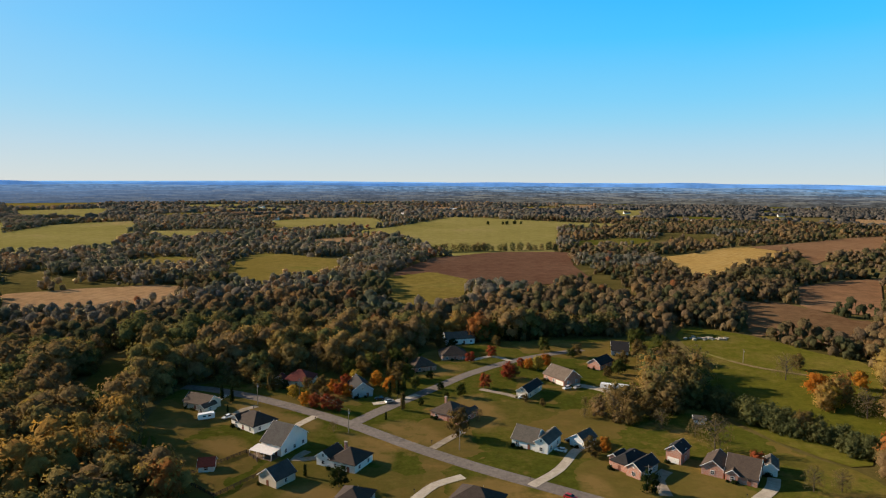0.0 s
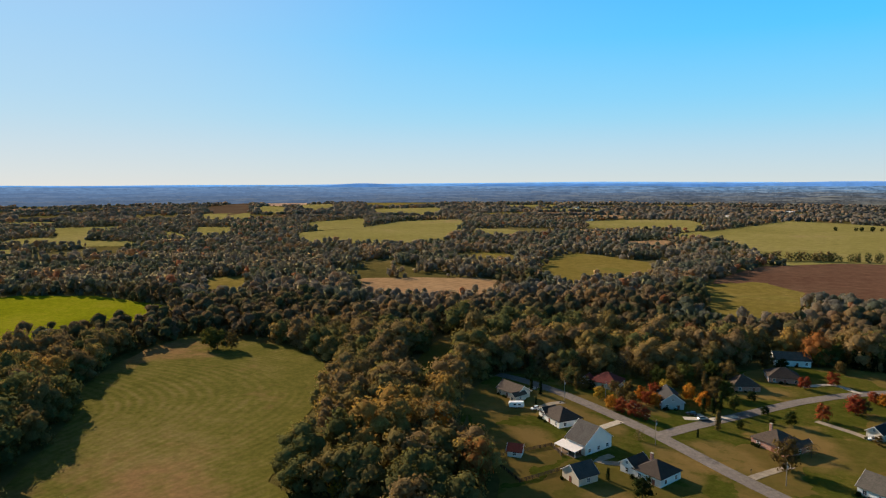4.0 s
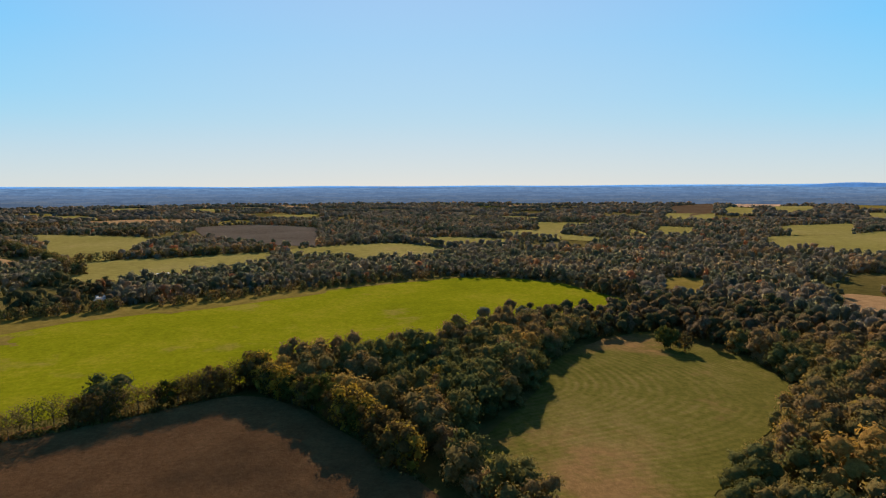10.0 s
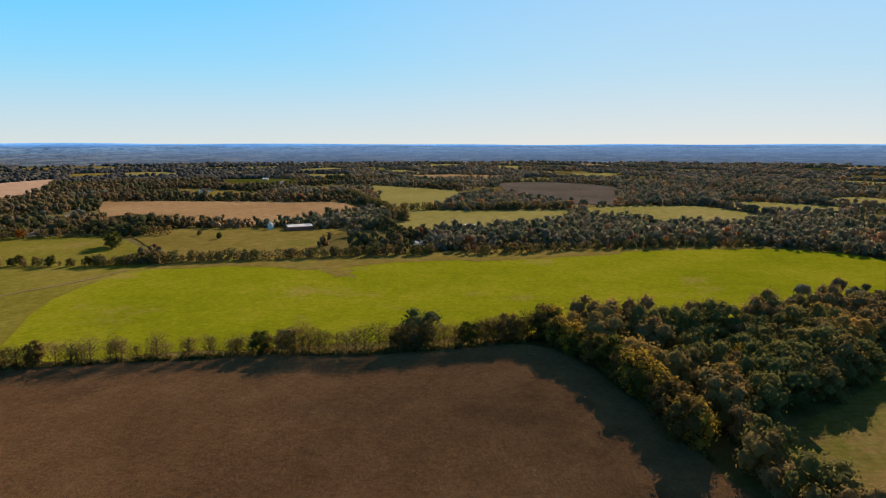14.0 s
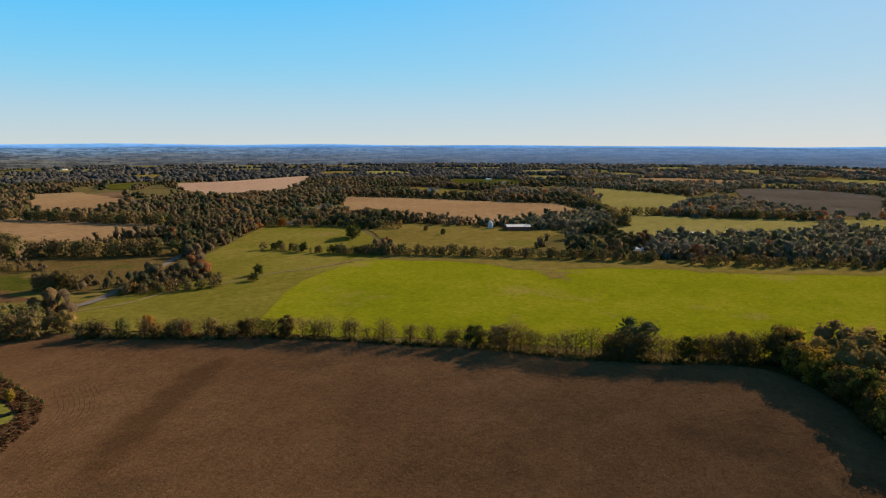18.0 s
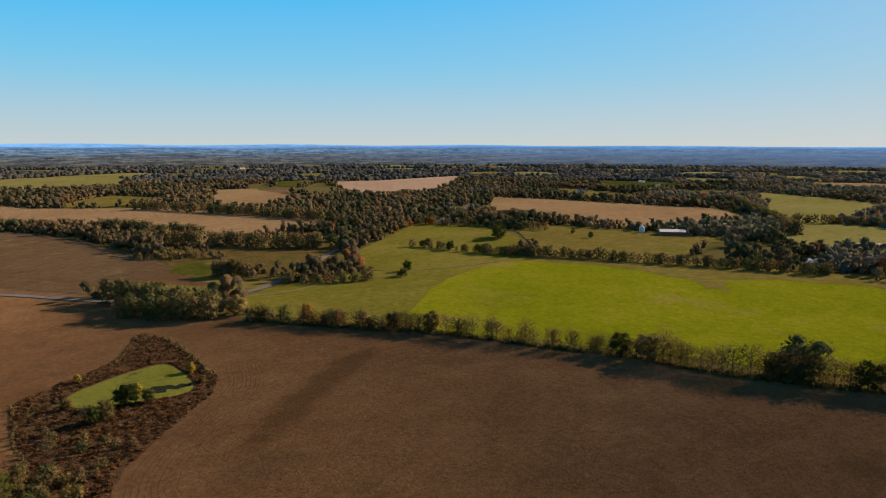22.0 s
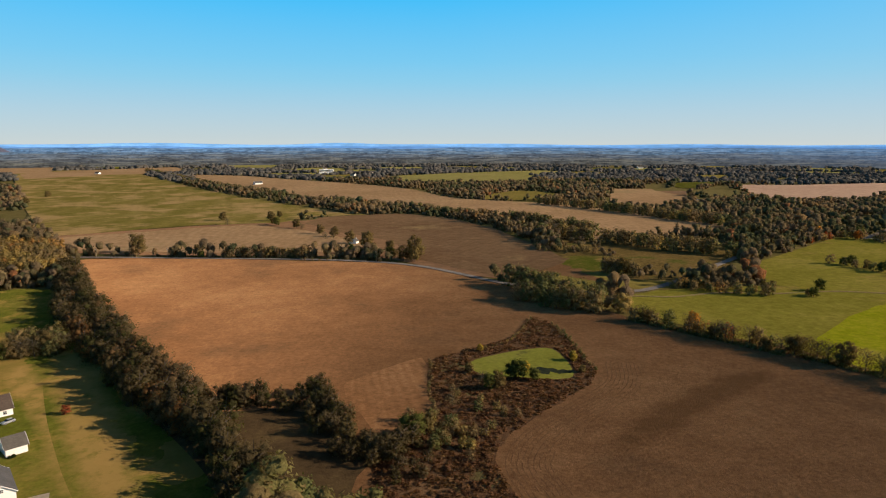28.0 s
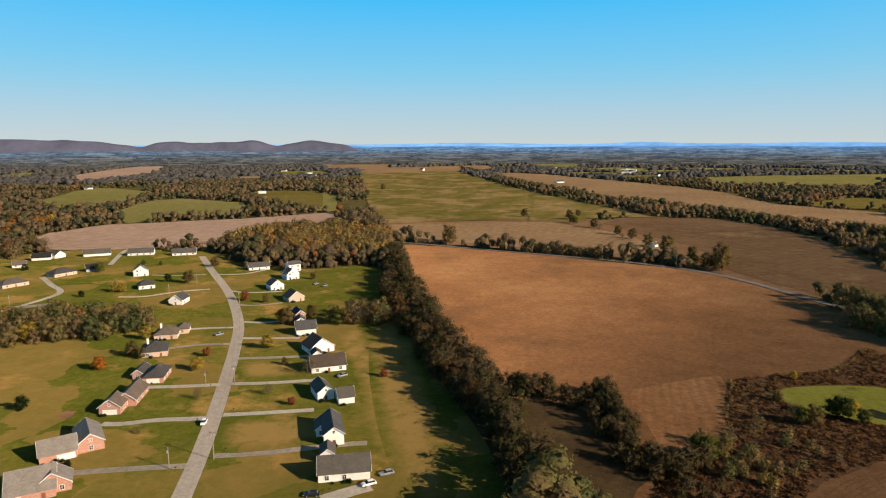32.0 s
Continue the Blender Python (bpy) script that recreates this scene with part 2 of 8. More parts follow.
GROUND = {
    "woodfloor": earth("woodland_floor", (0.05, 0.045, 0.014), (0.09, 0.075, 0.024), (0.14, 0.105, 0.042), 0.01, 0.3),
    "crop_green": earth("winter_crop", (0.097, 0.115, 0.006), (0.156, 0.166, 0.007), (0.236, 0.204, 0.022), 0.009, 0.6, (8, 6.0, 0.02), ((0.219, 0.171, 0.042), 0.012, 0.57), 0.3),
    "stubble": earth("stubble", (0.092, 0.048, 0.022), (0.152, 0.079, 0.036), (0.225, 0.129, 0.06), 0.008, 0.8, (25, 3.4, 0.014), ((0.095, 0.054, 0.027), 0.011, 0.54), 0.7, 0.7),
    "weeds": earth("russet_weeds", (0.06, 0.03, 0.016), (0.10, 0.055, 0.028), (0.15, 0.09, 0.045), 0.04, 0.7, None, ((0.10, 0.10, 0.035), 0.05, 0.56), 1.0, 0.6),
    "rowcrop": earth("row_crop", (0.06, 0.06, 0.014), (0.104, 0.096, 0.022), (0.185, 0.138, 0.056), 0.012, 0.6, (0, 3.3, 0.1), ((0.2, 0.118, 0.055), 0.014, 0.54), 0.5, 0.0, (-233, 168)),
    "lawn": earth("lawn", (0.04, 0.053, 0.008), (0.076, 0.079, 0.012), (0.155, 0.113, 0.03), 0.024, 0.7, None, ((0.25, 0.15, 0.048), 0.03, 0.55), 0.25, 0.6),
    "drill_rows": earth("drill_rows", (0.14, 0.068, 0.03), (0.2, 0.102, 0.045), (0.28, 0.155, 0.075), 0.02, 0.8, (8, 3.0, 0.05), None, 0.7, 0.6),
    # Rough grass, its colour darkened for the shade of the tree belt.
    "shaded_belt_grass": earth("shaded_belt_grass", (0.03, 0.022, 0.012), (0.06, 0.04, 0.02), (0.1, 0.07, 0.03), 0.04, 0.6, None, ((0.07, 0.09, 0.01), 0.02, 0.6), 0.8, 0.6),
    "pasture": earth("pasture", (0.06, 0.068, 0.008), (0.10, 0.095, 0.014), (0.17, 0.125, 0.035), 0.014, 0.5, None, ((0.18, 0.12, 0.045), 0.012, 0.56), 0.4, 0.6),
    "scrub": earth("scrub_grass", (0.05, 0.04, 0.012), (0.11, 0.075, 0.025), (0.18, 0.11, 0.045), 0.03, 0.6, None, ((0.06, 0.07, 0.012), 0.03, 0.55), 0.8),
    "olive": earth("hay_meadow", (0.15, 0.135, 0.035), (0.2, 0.175, 0.055), (0.25, 0.205, 0.085), 0.006, 0.2, None, ((0.24, 0.175, 0.08), 0.006, 0.6), 0.3),
    "meadow": earth("meadow_grass", (0.09, 0.088, 0.012), (0.15, 0.132, 0.022), (0.21, 0.165, 0.045), 0.012, 0.4, None, ((0.2, 0.14, 0.05), 0.015, 0.58), 0.4),
    "hay": earth("dry_grass", (0.11, 0.09, 0.018), (0.155, 0.12, 0.03), (0.21, 0.155, 0.055), 0.008, 0.25, None, ((0.11, 0.11, 0.02), 0.008, 0.55), 0.3),
    "gold": earth("golden_stubble", (0.26, 0.16, 0.045), (0.34, 0.22, 0.07), (0.4, 0.28, 0.11), 0.006, 0.2, (40, 8.0, 0.08), None, 0.3),
    "tan": earth("tan_stubble", (0.195, 0.12, 0.06), (0.262, 0.164, 0.084), (0.325, 0.214, 0.116), 0.006, 0.2, (15, 9.0, 0.06), ((0.2, 0.15, 0.07), 0.006, 0.6), 0.3),
    "soil": earth("bare_soil", (0.10, 0.05, 0.03), (0.145, 0.075, 0.045), (0.19, 0.11, 0.065), 0.006, 0.2, (75, 8.0, 0.08), None, 0.4, 0.6),
    "soil2": earth("pale_soil", (0.13, 0.07, 0.036), (0.185, 0.105, 0.056), (0.24, 0.145, 0.08), 0.006, 0.2, (75, 8.0, 0.04), None, 0.4, 0.6),
    "pink": earth("pinkish_stubble", (0.3, 0.19, 0.13), (0.36, 0.24, 0.165), (0.42, 0.29, 0.2), 0.004, 0.2, None, None, 0.3),
    "strips": earth("striped_field", (0.10, 0.09, 0.018), (0.15, 0.118, 0.03), (0.2, 0.15, 0.05), 0.006, 0.2, (8, 45.0, 0.11), ((0.3, 0.195, 0.085), 0.011, 0.49), 0.3),
    "old_stubble": earth("old_stubble", (0.09, 0.051, 0.026), (0.14, 0.083, 0.043), (0.195, 0.125, 0.064), 0.008, 0.3, (60, 9.0, 0.03), ((0.215, 0.148, 0.068), 0.009, 0.57), 0.5, 0.6),
    "fallow": earth("fallow", (0.13, 0.09, 0.06), (0.19, 0.135, 0.095), (0.25, 0.18, 0.13), 0.01, 0.3, (20, 12.0, 0.1), None, 0.4, 0.6),
    "water": earth("dark_water", (0.012, 0.016, 0.012), (0.02, 0.024, 0.016), (0.04, 0.045, 0.02), 0.1, 1.0, None, None, 0.1),
    "pond": earth("duckweed", (0.10, 0.10, 0.016), (0.14, 0.14, 0.024), (0.18, 0.165, 0.04), 0.03, 0.8, None, ((0.06, 0.06, 0.02), 0.06, 0.6), 0.1),
}
lots(GROUND["woodfloor"], 0.0065, (0.15, 0.12, 0.05), 0.45)
# Sunlight thrown back more strongly from this side is painted into the stubble.
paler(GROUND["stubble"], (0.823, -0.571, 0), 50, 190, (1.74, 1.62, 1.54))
lots(GROUND["lawn"], 0.03, (0.2, 0.122, 0.04), 0.36)
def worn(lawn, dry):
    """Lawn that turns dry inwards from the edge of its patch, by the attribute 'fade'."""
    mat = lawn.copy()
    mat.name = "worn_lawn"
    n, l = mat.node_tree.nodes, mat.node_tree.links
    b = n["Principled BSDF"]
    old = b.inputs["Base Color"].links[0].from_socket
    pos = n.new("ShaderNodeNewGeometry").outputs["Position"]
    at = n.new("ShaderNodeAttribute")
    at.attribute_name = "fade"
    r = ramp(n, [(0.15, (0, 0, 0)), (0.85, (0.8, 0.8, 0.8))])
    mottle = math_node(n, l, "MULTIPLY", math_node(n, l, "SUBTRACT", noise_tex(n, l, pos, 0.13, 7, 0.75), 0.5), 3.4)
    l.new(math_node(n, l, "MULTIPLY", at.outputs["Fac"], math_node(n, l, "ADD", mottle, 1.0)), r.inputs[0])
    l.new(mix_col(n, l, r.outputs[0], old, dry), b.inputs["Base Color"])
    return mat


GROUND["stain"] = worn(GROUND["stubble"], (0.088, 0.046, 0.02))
GROUND["dry_lawn"] = worn(GROUND["lawn"], (0.215, 0.138, 0.046))
ASPHALT = earth("asphalt", (0.32, 0.265, 0.205), (0.39, 0.33, 0.26), (0.46, 0.39, 0.31), 0.02, 1.5, None, ((0.27, 0.23, 0.185), 0.08, 0.6), 0.15)
DIRT = earth("dirt_track", (0.15, 0.115, 0.05), (0.2, 0.15, 0.075), (0.25, 0.19, 0.1), 0.05, 1.0, None, ((0.13, 0.13, 0.02), 0.05, 0.5), 0.3)
TRODDEN = earth("trodden_stubble", (0.085, 0.047, 0.022), (0.118, 0.065, 0.031), (0.15, 0.088, 0.043), 0.05, 1.0, None, None, 0.4, 0.6)
# Asphalt again, with the duller light on these roads put into its colour.
DIM_ASPHALT = earth("dim_asphalt", (0.13, 0.112, 0.098), (0.17, 0.148, 0.13), (0.215, 0.188, 0.165), 0.02, 1.5, None, ((0.09, 0.08, 0.072), 0.08, 0.58), 0.15)
GRAVEL = earth("gravel", (0.2, 0.165, 0.12), (0.28, 0.235, 0.18), (0.36, 0.31, 0.24), 0.05, 1.5, None, None, 0.3)
WOODS = foliage("autumn_leaves", [(0.0, (0.094, 0.108, 0.044)), (0.28, (0.15, 0.144, 0.052)), (0.46, (0.205, 0.158, 0.062)), (0.62, (0.212, 0.146, 0.074)), (0.8, (0.32, 0.235, 0.07)), (0.94, (0.31, 0.13, 0.042)), (1.0, (0.33, 0.095, 0.026))], True, 0.36)
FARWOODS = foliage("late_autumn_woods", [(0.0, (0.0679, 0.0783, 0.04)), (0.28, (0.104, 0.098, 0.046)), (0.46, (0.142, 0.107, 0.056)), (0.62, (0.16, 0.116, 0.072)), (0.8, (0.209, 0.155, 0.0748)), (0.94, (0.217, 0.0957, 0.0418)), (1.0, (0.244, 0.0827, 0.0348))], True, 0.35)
# Paler and bluer than FARWOODS: haze towards the sun put into leaf colour.
HAZEWOODS = foliage("hazed_grey_woods", [(0.0, (0.115, 0.14, 0.105)), (0.28, (0.165, 0.178, 0.14)), (0.46, (0.21, 0.202, 0.17)), (0.62, (0.235, 0.216, 0.195)), (0.8, (0.3, 0.25, 0.175)), (0.94, (0.33, 0.18, 0.11)), (1.0, (0.35, 0.16, 0.1))], True, 0.6)
# Grey that carries the haze over the most distant woods in its base colour.
HAZED = foliage("hazed_hardwood", [(0.0, (0.075, 0.082, 0.07)), (0.5, (0.105, 0.1, 0.09)), (1.0, (0.14, 0.122, 0.105))], True, 0.3)
THICKET = foliage("thicket_leaves", [(0.0, (0.0451, 0.0492, 0.0164)), (0.3, (0.0697, 0.0631, 0.023)), (0.55, (0.0943, 0.0722, 0.0328)), (0.75, (0.115, 0.0886, 0.0476)), (1.0, (0.164, 0.082, 0.0287))], True)
RUSSET = foliage("russet_weed_leaves", [(0.0, (0.1, 0.057, 0.026)), (0.5, (0.145, 0.072, 0.038)), (1.0, (0.2, 0.13, 0.06))], True)
LEAF = {
    "green": foliage("green_leaves", [(0, (0.055, 0.068, 0.018)), (1, (0.11, 0.112, 0.03))]),
    "brown": foliage("brown_leaves", [(0, (0.11, 0.08, 0.032)), (1, (0.165, 0.122, 0.046))]),
    "red": foliage("red_leaves", [(0, (0.22, 0.05, 0.025)), (1, (0.28, 0.085, 0.035))]),
    "orange": foliage("orange_leaves", [(0, (0.36, 0.12, 0.02)), (1, (0.42, 0.2, 0.03))]),
    "yellow": foliage("yellow_leaves", [(0, (0.4, 0.27, 0.04)), (1, (0.26, 0.21, 0.045))]),
    "dark": foliage("evergreen_needles", [(0, (0.018, 0.03, 0.01)), (1, (0.03, 0.042, 0.014))]),
    "twig": foliage("bare_twigs", [(0, (0.13, 0.108, 0.058)), (1, (0.19, 0.148, 0.075))]),
}
BARK = plain("bark", (0.10, 0.08, 0.06), 0.95, 0, 0.3, 3.0, 0.6)


# ---- helpers of the place ----
def part(name, bm, material, parent=None, label=""):
    me = bpy.data.meshes.new(name)
    bm.to_mesh(me)
    bm.free()
    me.materials.append(material)
    ob = new(name, me)
    ob.parent = parent
    return tagged(ob, label)


def raw(name, verts, faces, materials, parent=None):
    """A mesh from numpy arrays; faces all have the same number of corners."""
    me = bpy.data.meshes.new(name)
    nf, k = faces.shape
    me.vertices.add(len(verts))
    me.vertices.foreach_set("co", np.ascontiguousarray(verts, dtype=np.float32).ravel())
    me.loops.add(nf * k)
    me.loops.foreach_set("vertex_index", np.ascontiguousarray(faces, dtype=np.int32).ravel())
    me.polygons.add(nf)
    me.polygons.foreach_set("loop_start", np.arange(0, nf * k, k, dtype=np.int32))
    me.update(calc_edges=True)
    for m in materials:
        me.materials.append(m)
    ob = new(name, me)
    ob.parent = parent
    return ob


def rise(r):
    """Height of the land at r metres from the middle of the plan: level nearby, climbing gently towards the hills."""
    return 61 * np.maximum(0, (np.asarray(r, float) - 1200) / 3700) ** 1.5


def land(x, y):
    return rise(np.hypot(x, y))


def rounded(poly, times=2, cut=0.2):
    for _ in range(times):
        p, q = np.asarray(poly, float), np.roll(np.asarray(poly, float), -1, 0)
        poly = np.stack([(1 - cut) * p + cut * q, cut * p + (1 - cut) * q], 1).reshape(-1, 2)
    return poly


def inside(poly, x, y):
    p = np.asarray(poly, float)
    res = np.zeros(len(x), bool)
    for (x1, y1), (x2, y2) in zip(p, np.roll(p, -1, 0)):
        if y1 != y2:
            res ^= ((y1 > y) != (y2 > y)) & (x < (x2 - x1) * (y - y1) / (y2 - y1) + x1)
    return res


def near_line(line, x, y):
    best = np.full(len(x), 1e9)
    for (x1, y1), (x2, y2) in zip(line, line[1:]):
        dx, dy = x2 - x1, y2 - y1
        t = np.clip(((x - x1) * dx + (y - y1) * dy) / (dx * dx + dy * dy), 0, 1)
        best = np.minimum(best, np.hypot(x - x1 - t * dx, y - y1 - t * dy))
    return best


def smooth_line(pts, step=6.0):
    """Points along a gliding line through pts."""
    p = np.asarray(pts, float)
    p = np.vstack([2 * p[0] - p[1], p, 2 * p[-1] - p[-2]])
    res = []
    for a, b, c, d in zip(p, p[1:], p[2:], p[3:]):
        for t in np.linspace(0, 1, max(2, int(np.hypot(*(c - b)) / step)), endpoint=False):
            res.append(0.5 * ((2 * b) + (c - a) * t + (2 * a - 5 * b + 4 * c - d) * t * t + (3 * b - a - 3 * c + d) * t ** 3))
    return np.array(res + [p[-2]])


# ---- the land ----
def build_ground():
    rings = np.concatenate([[0.01], np.linspace(30, 1200, 40), np.linspace(1260, 4900, 64)])
    az = np.linspace(0, 2 * np.pi, 241)[:-1]
    r, a = np.meshgrid(rings, az, indexing="ij")
    v = np.stack([-np.sin(a) * r, np.cos(a) * r, rise(r)], -1).reshape(-1, 3)
    i, j = np.meshgrid(np.arange(len(rings) - 1), np.arange(240), indexing="ij")
    q = lambda i, j: i * 240 + j % 240
    f = np.stack([q(i, j), q(i, j + 1), q(i + 1, j + 1), q(i + 1, j)], -1).reshape(-1, 4)
    tagged(raw("ground", v, f, [GROUND["woodfloor"]]), "wide rolling ground of dark grass and leaf litter", "ground", kind="structure")


def sheet(name, outline, lift, material, parent=None):
    """A field or lawn laid over the land, cut to its outline."""
    from mathutils.geometry import delaunay_2d_cdt
    o = np.asarray(outline, float)
    lo, hi = o.min(0), o.max(0)
    step = max(3.0 if material.name.startswith("worn") else 8.0, float(max(hi - lo)) / (22 if material.name.startswith("worn") else 14))
    gx, gy = np.meshgrid(np.arange(lo[0], hi[0], step), np.arange(lo[1], hi[1], step))
    gx, gy = gx.ravel() + 0.1, gy.ravel() + 0.1
    keep = inside(o, gx, gy)
    pts = [Vector(p) for p in o] + [Vector(p) for p in zip(gx[keep], gy[keep])]
    n = len(o)
    vs, _, fs, *_ = delaunay_2d_cdt(pts, [], [list(range(n))], 1, 0.01)
    vs = np.array([(p.x, p.y) for p in vs])
    r = np.hypot(vs[:, 0], vs[:, 1])
    tri = np.array([f for f in fs if len(f) == 3])
    a, b, c = vs[tri[:, 0]], vs[tri[:, 1]], vs[tri[:, 2]]
    flip = ((b - a)[:, 0] * (c - a)[:, 1] - (b - a)[:, 1] * (c - a)[:, 0]) < 0
    tri[flip] = tri[flip][:, ::-1]
    return raw(name, np.column_stack([vs, rise(r) + lift + r * 0.0004]), tri, [material], parent)


